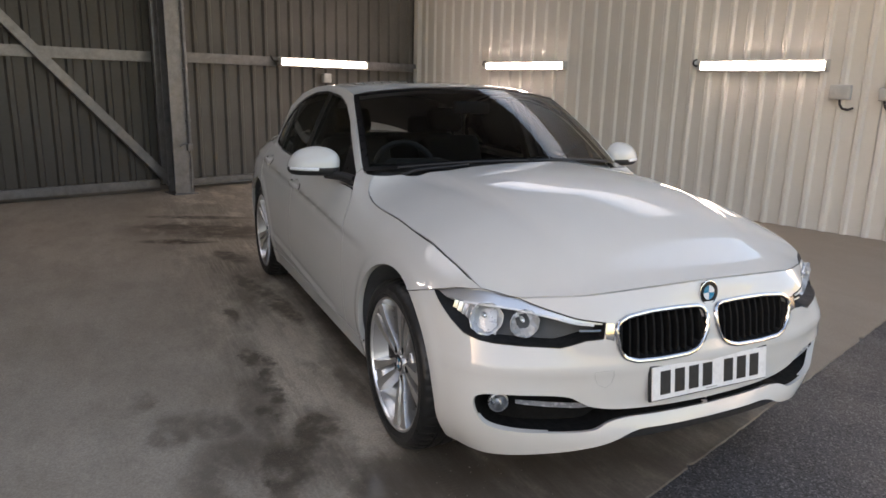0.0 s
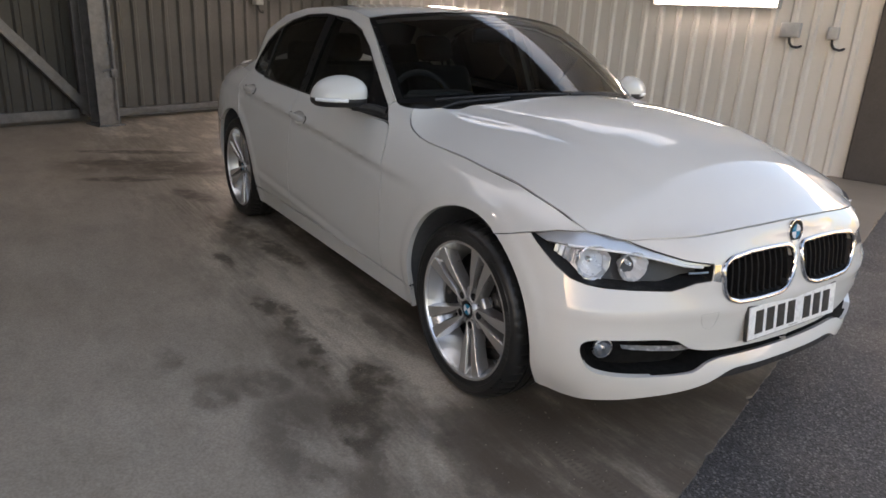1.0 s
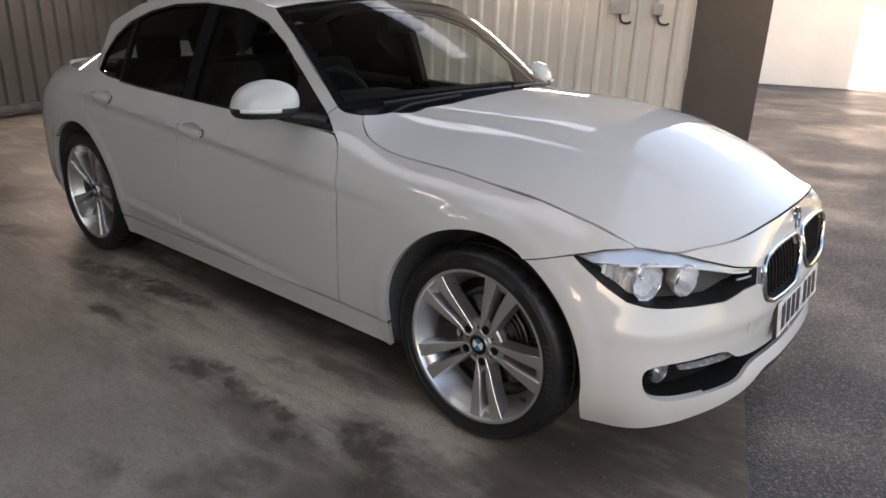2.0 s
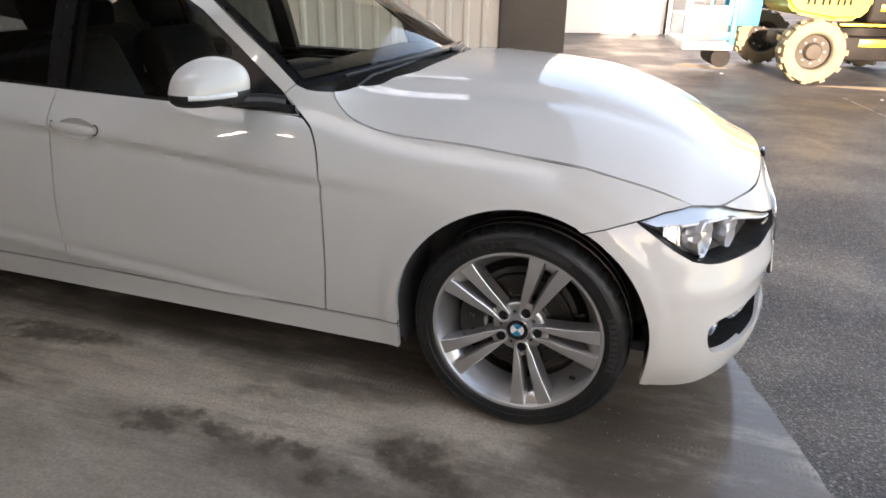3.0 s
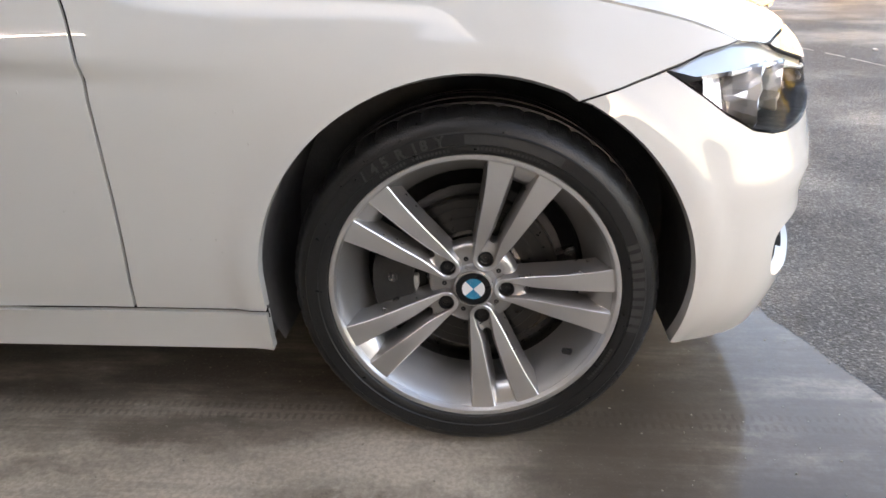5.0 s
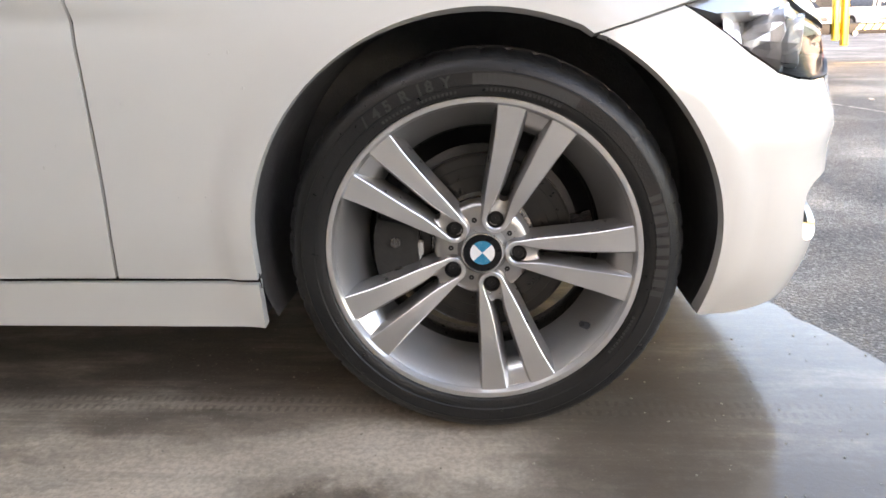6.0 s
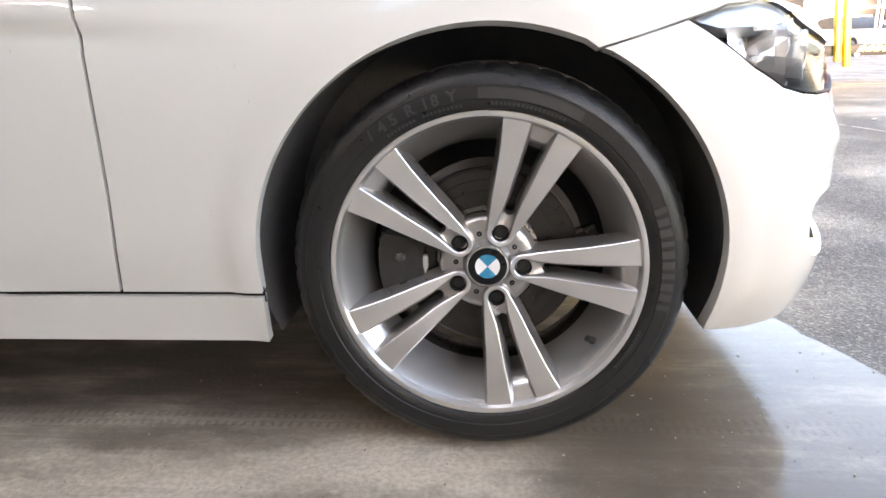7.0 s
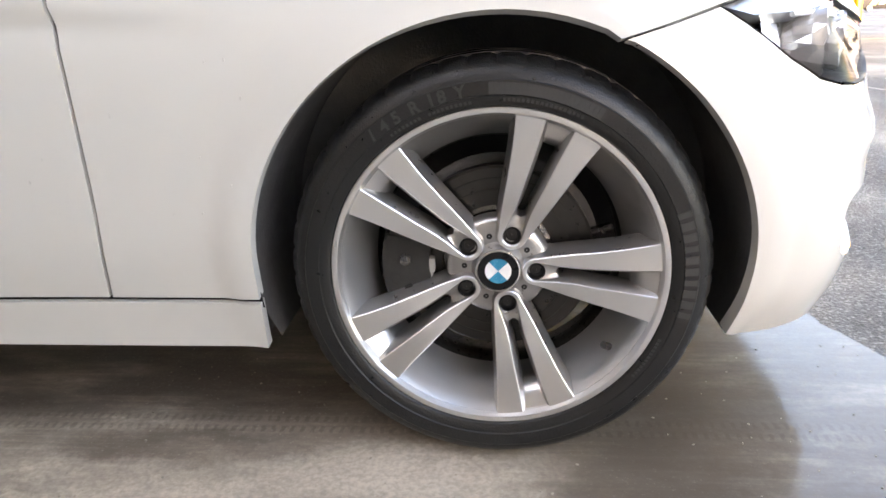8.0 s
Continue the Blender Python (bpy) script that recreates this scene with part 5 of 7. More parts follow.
M_BROW = mat("brow_silver", (0.64, 0.65, 0.67), 0.3, 0.7, amount=0.1, rvar=0.01)
M_BLADE = mat("blade_silver", (0.78, 0.78, 0.79), 0.25, 0.4)
M_LINE = mat("white_light_guide", (0.86, 0.87, 0.88), 0.25, amount=0.1)
M_HOUSING = mat("lamp_housing", (0.055, 0.055, 0.058), 0.45)
M_REFLECT = mat("lamp_reflector", (0.92, 0.92, 0.93), 0.16, 0.6, amount=0.1, rvar=0.02)
M_BOWL = mat("lamp_bowl_grey", (0.50, 0.50, 0.51), 0.3, 0.4)
for mir, side in SIDES:
    sg = -1 if mir else 1
    lamp_ = part("headlamp", sheet(lambda a, b: skin(a, b, 0.004), shrink(LAMP, 0.002), step=0.03, lip=0.0, gap=0, mirror=mir), M_LENS, car, "clear headlamp with dark surround")
    bowl = sheet(lambda a, b: skin(a, b, 0.075), shrink(LAMP, 0.002), step=0.03, lip=0, gap=0, mirror=mir)
    part("housing", bowl, M_HOUSING, lamp_)
    rear = [q for q in shrink(LAMP, 0.004).tolist() if q[0] < 0.61]
    part("reflector_panel", sheet(lambda a, b: skin(a, b, 0.056), rear, step=0.03, lip=0, gap=0, mirror=mir), M_BOWL, lamp_, "grey panel behind the reflectors")
    part("housing_wall", collar(skin, shrink(LAMP, 0.001), 0.004, 0.076, mir), M_BLACK, lamp_)
    part("lamp_seal", collar(skin, LAMP, -0.0005, 0.006, mir), M_BLACK, lamp_)
    low = [(0.962, 0.652), (0.87, 0.660), (0.78, 0.677), (0.69, 0.690), (0.60, 0.697), (0.50, 0.699), (0.40, 0.698)]
    part("brow", sheet(lambda a, b: skin(a, b, 0.012), LAMP[0:8] + low + [(0.36, 0.697)], step=0.02, lip=0.03, gap=0.001, mirror=mir), M_BROW, lamp_, "satin silver brow strip")
    gq = np.array([(0.44, 0.6965), (0.50, 0.6975), (0.60, 0.6955), (0.69, 0.6885), (0.78, 0.6755), (0.87, 0.659), (0.93, 0.654)])
    gq = np.stack([np.interp(np.linspace(0, 6, 30), range(7), gq[:, k]) for k in (0, 1)], -1)
    part("light_guide", tube([(x, y * sg, z) for x, y, z in skin(gq[:, 0], gq[:, 1], 0.0085)], 0.0042, 6), M_LINE, lamp_, "thin white light strip")
    q = skin(np.linspace(0.885, 0.955, 8), np.full(8, 0.635), 0.014)
    part("indicator_strip", tube([(x, y * sg, z) for x, y, z in q], 0.004, 6), M_SATIN, lamp_)
    for p, h, r in ((0.545, 0.655, 0.054), (0.716, 0.648, 0.046)):
        c = skin(p, h, 0.036)
        ax = Vector((1.0, -0.35 * sg, -0.02)).normalized()
        refl, ball = bmesh.new(), bmesh.new()
        dish(refl, [(r * 1.04, 0.034), (r, 0.034), (r * 0.93, 0.016), (r * 0.72, -0.010), (r * 0.45, -0.026), (0.001, -0.032)], (c[0] - 0.015, c[1] * sg, c[2]), ax, 22)
        rr_ = random.Random(int(p * 1000))
        for v in refl.verts:
            v.co += Vector((rr_.uniform(-1, 1), rr_.uniform(-0.6, 0.6), rr_.uniform(-0.6, 0.6))) * r * 0.07
        part("reflector", refl, M_REFLECT, lamp_, "bright faceted chrome reflector", smooth=False)
        dish(ball, [(r * 0.16, -0.02), (r * 0.16, 0.004), (r * 0.11, 0.010), (0.001, 0.012)], (c[0] - 0.015, c[1] * sg, c[2]), ax, 14)
        part("bulb_shield", ball, M_CHROME, lamp_)
    # fluted side reflector
    fb = bmesh.new()
    n_, cols_ = 12, []
    for k in range(n_ + 1):
        p = 0.385 + 0.105 * k / n_
        top, bot = np.interp(p, [0.385, 0.49], [0.692, 0.70]), np.interp(p, [0.385, 0.42, 0.49], [0.668, 0.648, 0.615])
        dz = 0.030 + 0.35 * (p - 0.385) + (0.006 if k % 2 else 0)
        cols_.append([fb.verts.new((v[0], v[1] * sg, v[2])) for v in skin(np.full(5, p), np.linspace(bot, top, 5), dz)])
    for a, b in zip(cols_, cols_[1:]):
        for k in range(4):
            fb.faces.new((a[k], b[k], b[k + 1], a[k + 1]))
    part("side_reflector", fb, M_REFLECT, lamp_, "fluted chrome side reflector", smooth=False)
    for name_, link_, mat_ in (("chrome_link", [(0.968, 0.662), (0.998, 0.660), (0.997, 0.63), (0.996, 0.604), (0.962, 0.613)], M_CHROME),):
        part(name_, sheet(lambda a, b: skin(a, b, -0.002), link_, step=0.012, lip=0.008, gap=0.001, mirror=mir), mat_, car)

    grille = part("kidney_grille", sheet(lambda a, b: skin(a, b, 0.06), shrink(KIDNEY, -0.01), step=0.04, lip=0, gap=0, mirror=mir), M_BLACK, car, "black kidney grille with chrome ring")
    ring = bmesh.new()
    kq = dense(KIDNEY, 0.012)
    kq = np.array([(kq[i - 1] + kq[i] * 2 + kq[(i + 1) % len(kq)]) / 4 for i in range(len(kq))])
    q = skin(kq[:, 0], kq[:, 1], -0.003)
    add_tube(ring, [(x, y * sg, z) for x, y, z in q], 0.0082, 10, closed=True)
    part("chrome_ring", ring, M_RING, grille, "bright chrome surround")
    part("grille_wall", collar(skin, KIDNEY, 0.004, 0.06, mir), M_BLACK, grille)
    for i in range(11):
        p = 1.030 + i * 0.0325
        hs = np.linspace(0.540, 0.674, 9)
        bar = bmesh.new()
        a, b = skin(np.full(9, p - 0.004), hs, 0.010), skin(np.full(9, p + 0.004), hs, 0.010)
        c, d = skin(np.full(9, p + 0.006), hs, 0.045), skin(np.full(9, p - 0.006), hs, 0.045)
        rows_ = [[bar.verts.new((w[k][0], w[k][1] * sg, w[k][2])) for k in range(9)] for w in (a, b, c, d)]
        for r0, r1 in ((0, 1), (1, 2), (3, 0)):
            for k in range(8):
                bar.faces.new((rows_[r0][k], rows_[r0][k + 1], rows_[r1][k + 1], rows_[r1][k]))
        part("grille_slat", bar, M_GAP, grille)

    intake = part("lower_intake", sheet(lambda a, b: skin(a, b, 0.10), shrink(FOG, -0.004), step=0.04, lip=0, gap=0, mirror=mir), M_GAP, car, "black lower air intake")
    part("intake_wall", collar(skin, FOG, 0.012, 0.10, mir), M_GAP, intake)
    c = skin(0.626, 0.388, 0.048)
    fog_ = bmesh.new()
    ax = Vector((1.0, -0.35 * sg, 0.0)).normalized()
    dish(fog_, [(0.033, 0.0), (0.033, 0.010), (0.029, 0.012), (0.026, 0.009), (0.023, -0.004), (0.015, -0.016), (0.001, -0.022)], (c[0], c[1] * sg, c[2]), ax)
    fl_ = part("fog_lamp", fog_, M_SATIN, intake, "round fog lamp with clear lens")
    lens = bmesh.new()
    dish(lens, [(0.029, 0.011), (0.022, 0.015), (0.012, 0.018), (0.001, 0.019)], (c[0], c[1] * sg, c[2]), ax)
    part("lens", lens, M_LENS, fl_)
    blade = bmesh.new()
    pp = np.linspace(0.685, 0.945, 14)
    hh_ = np.interp(pp, [0.685, 0.80, 0.90, 0.945], [0.398, 0.384, 0.374, 0.376])
    wd = np.interp(pp, [0.685, 0.75, 0.90, 0.945], [0.004, 0.008, 0.010, 0.003])
    f0, f1, f2 = skin(pp, hh_ + wd * 0.8, 0.040), skin(pp, hh_, 0.018), skin(pp, hh_ - wd * 0.6, 0.034)
    rows_ = [[blade.verts.new((w[k][0], w[k][1] * sg, w[k][2])) for k in range(14)] for w in (f0, f1, f2)]
    for r0 in (0, 1):
        for k in range(13):
            blade.faces.new((rows_[r0][k], rows_[r0][k + 1], rows_[r0 + 1][k + 1], rows_[r0 + 1][k]))
    part("intake_blade", blade, M_BLADE, intake, "satin silver blade")
    # tow-eye cover outline
    if not mir:
        tow = [(0.93, 0.51), (0.995, 0.512), (1.0, 0.49), (0.995, 0.462), (0.975, 0.450), (0.95, 0.462), (0.935, 0.485)]
        q = dense(tow, 0.01)
        tq = skin(q[:, 0], q[:, 1], 0.0004)
        part("towing_cover", tube([tuple(v) for v in tq], 0.0012, 5, True), M_PLASTIC, bumper)
splitter = bmesh.new()
for sg in (1, -1):
    pp = np.linspace(0.98, P_NOSE, 16)
    up, lo = skin(pp, np.interp(pp, [0.98, 1.08, 1.15], [0.262, 0.284, 0.294]), 0.006), skin(pp, np.full(16, 0.264), 0.008)
    va, vb = [splitter.verts.new((x, y * sg, z)) for x, y, z in up], [splitter.verts.new((x, y * sg, z)) for x, y, z in lo]
    vc = [splitter.verts.new((x - 0.3, y * sg, z - 0.03)) for x, y, z in lo]
    for k in range(15):
        splitter.faces.new((va[k], va[k + 1], vb[k + 1], vb[k]))
        splitter.faces.new((vb[k], vb[k + 1], vc[k + 1], vc[k]))
part("splitter", splitter, M_BLACK, car, "matt black lower lip")

plate_m = Matrix.Translation((0.724, 0, 0.447)) @ Matrix.Rotation(radians(-7), 4, 'Y')
PLATE_W = mat("plate_white", (0.8, 0.8, 0.79), 0.3, amount=0.1)
holder = part("number_plate", box((0, 0, 0), (0.012, 0.532, 0.122), 0.003, m=plate_m), M_BLACK, car, "white number plate in a black holder")
part("plate_face", box((0.0075, 0, 0), (0.004, 0.520, 0.111), 0.0, m=plate_m), PLATE_W, holder)
for i in range(7):
    y = -0.205 + i * 0.0615 + (0.035 if i > 3 else 0)
    part("character_bar", box((0.0102, y, 0), (0.002, 0.042, 0.079), m=plate_m), M_BLACK, holder)
part("maker_line", box((0.0102, 0.0, -0.048), (0.0015, 0.05, 0.004), m=plate_m), M_PLASTIC, holder)

def roundel(name, r, m, parent):
    """A badge: dark ring, chrome rim, four quarters in blue and white."""
    bm = bmesh.new()
    add_lathe(bm, [(0.0005, 0.002), (r * 0.62, 0.002), (r * 0.95, 0.001), (r * 0.95, -0.004)], 40, m, closed=False)
    badge = part(name, bm, M_TRIM, parent, "round badge in blue, white and black")
    bm = bmesh.new()
    add_lathe(bm, [(r * 0.93, 0.0), (r * 0.94, 0.0035), (r, 0.003), (r, -0.004)], 40, m, closed=False)
    part("rim_ring", bm, M_CHROME, badge)
    for k in range(4):
        bm = bmesh.new()
        c = bm.verts.new(m @ Vector((0, 0, 0.0032)))
        pts = [bm.verts.new(m @ Vector((r * 0.6 * math.cos(radians(90 * k + a)), r * 0.6 * math.sin(radians(90 * k + a)), 0.0032))) for a in range(0, 91, 10)]
        for i in range(len(pts) - 1):
            bm.faces.new((c, pts[i], pts[i + 1]))
        part("quarter", bm, M_BLUE if k % 2 else M_WHITE, badge)
    return badge

e0, e1 = skin(P_NOSE, 0.706), skin(P_NOSE, 0.726)
t = Vector(e1 - e0).normalized()
nz = Vector((t.z, 0, -t.x))
bm_m = Matrix((( 0, t.x, nz.x, 0), (1, 0, 0, 0), (0, t.z, nz.z, 0), (0, 0, 0, 1)))
bm_m.translation = Vector(skin(P_NOSE, 0.716)) + nz * 0.003
roundel("front_badge", 0.041, bm_m, car)

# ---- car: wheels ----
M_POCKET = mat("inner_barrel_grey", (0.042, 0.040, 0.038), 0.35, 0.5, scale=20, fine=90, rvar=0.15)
M_BELL = mat("disc_bell_steel", (0.20, 0.19, 0.185), 0.26, 0.9, scale=40, amount=0.2, rvar=0.04)
M_BOLT = mat("bolt_black", (0.010, 0.009, 0.009), 0.6)
R_OUT, R_BOLT = 0.2475, 0.060
_sr = [0.060, 0.075, 0.100, 0.150, 0.200, 0.2475]
SLOT_HALF = spline(_sr, [0.0150, 0.0142, 0.0126, 0.0148, 0.0180, 0.0217])
PAIR_HALF = spline(_sr, [0.0225, 0.0262, 0.0322, 0.0430, 0.0545, 0.0680])
FACE_Z = spline([0.035, 0.055, 0.08, 0.11, 0.15, 0.19, 0.225, 0.2475], [-0.0285, -0.0275, -0.0250, -0.0200, -0.0130, -0.0085, -0.0055, -0.0040])
def spoke_pair(base):
    """A pair of spokes joined round the bolt: a machined face, flanks that fall away outside, and the walls of the slot."""
    face, flank = bmesh.new(), bmesh.new()
    rot = Matrix.Rotation(base, 4, 'Z')
    rows_ = []
    for r in np.linspace(R_OUT, R_BOLT, 26)[:-1]:
        rows_.append(((r, float(SLOT_HALF(r))), (r, float(PAIR_HALF(r)))))
    a0, b0 = float(SLOT_HALF(R_BOLT)), float(PAIR_HALF(R_BOLT))
    for k in range(9):
        t_ = radians(90 + 90 * k / 8)
        rows_.append(tuple((R_BOLT + q * math.cos(t_), q * math.sin(t_)) for q in (a0, b0)))
    rows_ += [((i[0], -i[1]), (o[0], -o[1])) for i, o in rows_[-2::-1]]
    cols = []
    for i, o in rows_:
        i, o = Vector(i), Vector(o)
        n = (o - i).normalized()
        z = float(FACE_Z(((i + o) / 2).x))
        k = min(1.0, max(0.0, (i.x - 0.07) / 0.05))         # the flanks grow deeper away from the hub
        def P(q, dz):
            return rot @ Vector((q.x, q.y, z + dz))
        fa = [face.verts.new(P(o - n * d, dz)) for d, dz in ((0, -0.0011), (0.0013, 0))] + [face.verts.new(P(i + n * d, dz)) for d, dz in ((0.0013, 0), (0, -0.0011))]
        fo = [flank.verts.new(P(o + n * d, dz)) for d, dz in ((0, -0.0011), (0.0010, -0.004), (0.0030, -0.012), (0.0052, -0.026), (0.0064, -0.046))]
        fi = [flank.verts.new(P(i - n * d, dz)) for d, dz in ((0, -0.0011), (0.0008 + 0.0006 * k, -0.003), (0.0014 + 0.0034 * k, -0.010), (0.0016 + 0.0052 * k, -0.021), (0.0016 + 0.0056 * k, -0.038 - 0.008 * k))]
        cols.append((fa, fo, fi))
    for (fa, fo, fi), (ga, go, gi) in zip(cols, cols[1:]):
        for c in range(3):
            face.faces.new((fa[c], ga[c], ga[c + 1], fa[c + 1]))
        for u, w in ((fo, go), (fi, gi)):
            for c in range(4):
                flank.faces.new((u[c], w[c], w[c + 1], u[c + 1]))
    for b in (face, flank):
        bmesh.ops.recalc_face_normals(b, faces=b.faces)
    if sum(f.normal.z for f in face.faces) < 0:
        bmesh.ops.reverse_faces(face, faces=face.faces)
    # the floor between the bolt and the open slot, with a hollow edge
    bed = bmesh.new()
    last_ = None
    for u in (0.0, 0.2, 0.4, 0.6, 0.8, 1.0, 1.04):
        row = []
        for l in (-1, -0.75, -0.4, 0, 0.4, 0.75, 1):
            end, start_ = 0.101 - 0.010 * (1 - l * l), R_BOLT + 0.0140 * math.sqrt(max(0.0, 1 - 0.9 * l * l))
            r = start_ + (end - start_) * min(u, 1)
            z = float(FACE_Z(r)) - 0.0075 - 0.007 * min(u, 1) + 0.003 * abs(l) ** 3 - (0.03 if u > 1 else 0)
            row.append(bed.verts.new(rot @ Vector((r + (0.002 if u > 1 else 0), l * (float(SLOT_HALF(r)) - 0.0018), z))))
        if last_:
            for c in range(6):
                bed.faces.new((last_[c], row[c], row[c + 1], last_[c + 1]))
        last_ = row
    bmesh.ops.recalc_face_normals(bed, faces=bed.faces)
    # the slot ends in a sloping floor at the rim
    end_ = bmesh.new()
    br = [[end_.verts.new(rot @ Vector((r, l * (float(SLOT_HALF(r)) - d), z))) for l in (-1, 1)] for r, z, d in ((0.2085, -0.050, 0.0046), (0.2125, -0.036, 0.0040), (0.224, -0.020, 0.003), (0.2462, -0.0085, 0.0008))]
    for u, w in zip(br, br[1:]):
        end_.faces.new((u[0], w[0], w[1], u[1]))
    return face, flank, bed, end_

def wheel_meshes():
    """All the meshes of one wheel: (name, parent name, mesh, label)."""
    out = []
    def put(name, parent, bm, material, label="", angle=35):
        me = bpy.data.meshes.new(name)
        bm.normal_update()
        bm.to_mesh(me)
        bm.free()
        me.materials.append(material)
        me.polygons.foreach_set("use_smooth", [True] * len(me.polygons))
        me.set_sharp_from_angle(angle=radians(angle))
        out.append((name, parent, me, label))
    ty = bmesh.new()
    seg = 240
    prof = [(0.246, -0.012), (0.252, 0.0), (0.256, 0.006), (0.266, 0.0105), (0.272, 0.0105), (0.2735, 0.0125), (0.296, 0.0125), (0.298, 0.0105), (0.306, 0.008), (0.3145, 0.001), (0.3205, -0.008), (0.3255, -0.020), (0.3285, -0.035),
            (0.3295, -0.050), (0.3240, -0.052), (0.3240, -0.060), (0.3300, -0.062), (0.3300, -0.095), (0.3240, -0.097), (0.3240, -0.106), (0.3300, -0.108), (0.3300, -0.140), (0.3240, -0.142), (0.3240, -0.150), (0.3290, -0.152), (0.3260, -0.185), (0.316, -0.204), (0.29, -0.216), (0.25, -0.205)]
    rings = []
    prof = [(r if r > 0.30 else 0.2525 + (r - 0.246) * 0.88, z) for r, z in prof]
    for n, (r, z) in enumerate(prof):
        ring = []
        for k in range(seg):
            rr = r
            if n in (10, 11, 12, 13) and k % 5 == 0:
                rr = r - 0.0036
            a = 2 * math.pi * k / seg
            ring.append(ty.verts.new((rr * math.cos(a), rr * math.sin(a), z)))
        rings.append(ring)
    for a, b in zip(rings, rings[1:]):
        for k in range(seg):
            ty.faces.new((a[k], b[k], b[(k + 1) % seg], a[(k + 1) % seg]))
    bmesh.ops.recalc_face_normals(ty, faces=ty.faces)
    put("tyre", "", ty, M_RUBBER, "black low-profile tyre", 30)
    bm = bmesh.new()
    add_lathe(bm, [(0.2595, -0.006), (0.2595, 0.0010), (0.2580, 0.0030), (0.2545, 0.0034), (0.2500, 0.0022), (0.2475, -0.0030), (0.2455, -0.0070)], 96, closed=False)
    bmesh.ops.recalc_face_normals(bm, faces=bm.faces)
    put("rim", "", bm, M_ALLOY, "machined silver rim lip")
    bm = bmesh.new()
    add_lathe(bm, [(0.2455, -0.0075), (0.241, -0.015), (0.234, -0.030), (0.224, -0.052), (0.213, -0.074), (0.206, -0.090), (0.203, -0.100)], 96, closed=False)
    for f in bm.faces:
        f.normal_flip()
    put("barrel", "rim", bm, M_BARREL, "silver painted barrel")
    # deeper in, the barrel goes over to a darker glossy grey
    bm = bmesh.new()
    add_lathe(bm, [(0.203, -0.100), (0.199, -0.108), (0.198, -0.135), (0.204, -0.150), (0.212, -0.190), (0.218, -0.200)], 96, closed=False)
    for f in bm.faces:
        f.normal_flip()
    put("inner_barrel", "rim", bm, M_POCKET, "dark glossy inner barrel")
    for k in range(5):
        face, flank, bed, end_ = spoke_pair(radians(68.5 + 72 * k))
        put("double_spoke", "rim", face, M_ALLOY, "machined double spoke face", 25)
        put("spoke_flank", "rim", flank, M_ALLOY_DARK, "", 60)
        put("slot_floor", "rim", bed, M_ALLOY_DARK, "", 60)
        put("slot_end", "rim", end_, M_BARREL, "", 60)
    bm = bmesh.new()
    add_lathe(bm, [(0.030, -0.032), (0.0345, -0.0268), (0.0362, -0.0268), (0.0385, -0.034), (0.043, -0.0395), (0.062, -0.0405), (0.072, -0.042), (0.079, -0.046), (0.083, -0.054), (0.084, -0.07), (0.02, -0.072)], 60, closed=False)
    bmesh.ops.recalc_face_normals(bm, faces=bm.faces)
    put("hub", "rim", bm, M_ALLOY_DARK)
    for k in range(5):
        a = radians(68.5 + 72 * k)
        at = Matrix.Translation((0.0600 * math.cos(a), 0.0600 * math.sin(a), -0.011))
        bm = bmesh.new()
        add_lathe(bm, [(0.0142, -0.0195), (0.0134, -0.0225), (0.0128, -0.0288), (0.0108, -0.0290), (0.0100, -0.0255), (0.0072, -0.0250), (0.0066, -0.0275), (0.0005, -0.0277)], 20, at, closed=False)
        put("wheel_bolt", "rim", bm, M_BOLT, "dark recessed wheel bolt")
        a += radians(36)
        bm = bmesh.new()
        add_lathe(bm, [(0.0048, -0.0402), (0.0042, -0.0394), (0.001, -0.0394)], 12, Matrix.Translation((0.0535 * math.cos(a), 0.0535 * math.sin(a), 0)), closed=False)
        put("hub_dimple", "rim", bm, M_BOLT)
    bm = bmesh.new()
    add_lathe(bm, [(0.092, -0.080), (0.118, -0.0785), (0.119, -0.0795), (0.136, -0.0785), (0.137, -0.0795), (0.152, -0.0785), (0.156, -0.082), (0.156, -0.10), (0.092, -0.10)], 60)
    put("brake_disc", "", bm, M_DISC, "dark steel brake disc")
    bm = bmesh.new()
    add_lathe(bm, [(0.001, -0.071), (0.068, -0.071), (0.073, -0.073), (0.080, -0.074), (0.084, -0.082), (0.092, -0.084), (0.092, -0.10)], 40, closed=False)
    put("disc_bell", "brake_disc", bm, M_BELL, "bare metal disc bell")
    bm = bmesh.new()
    add_lathe(bm, [(0.001, -0.116), (0.162, -0.116), (0.168, -0.120), (0.168, -0.124)], 48, closed=False)
    put("backing_plate", "brake_disc", bm, M_LINER)
    bm = bmesh.new()
    sec = [(r * math.cos(radians(a)), r * math.sin(radians(a))) for r, rng in ((0.112, range(158, 206, 6)), (0.188, range(204, 157, -6))) for a in rng]
    add_prism(bm, sec, -0.118, -0.052)
    bmesh.ops.bevel(bm, geom=bm.edges[:], offset=0.006, segments=2, affect='EDGES')
    put("caliper", "brake_disc", bm, M_CAST, "dark cast caliper")
    # what shows behind the spokes: a sensor plug, and a steel plate added for an unidentified bright patch
    bm = bmesh.new()
    add_box(bm, (-0.118, -0.004, -0.066), (0.030, 0.026, 0.018), bevel=0.004)
    add_box(bm, (-0.112, -0.021, -0.066), (0.010, 0.012, 0.012), bevel=0.002)
    put("sensor_plug", "brake_disc", bm, M_PLASTIC, "pale grey sensor plug")
    bm = bmesh.new()
    sec = [(r * math.cos(radians(a)), r * math.sin(radians(a))) for r, rng in ((0.150, range(-8, 17, 4)), (0.192, range(16, -9, -4))) for a in rng]
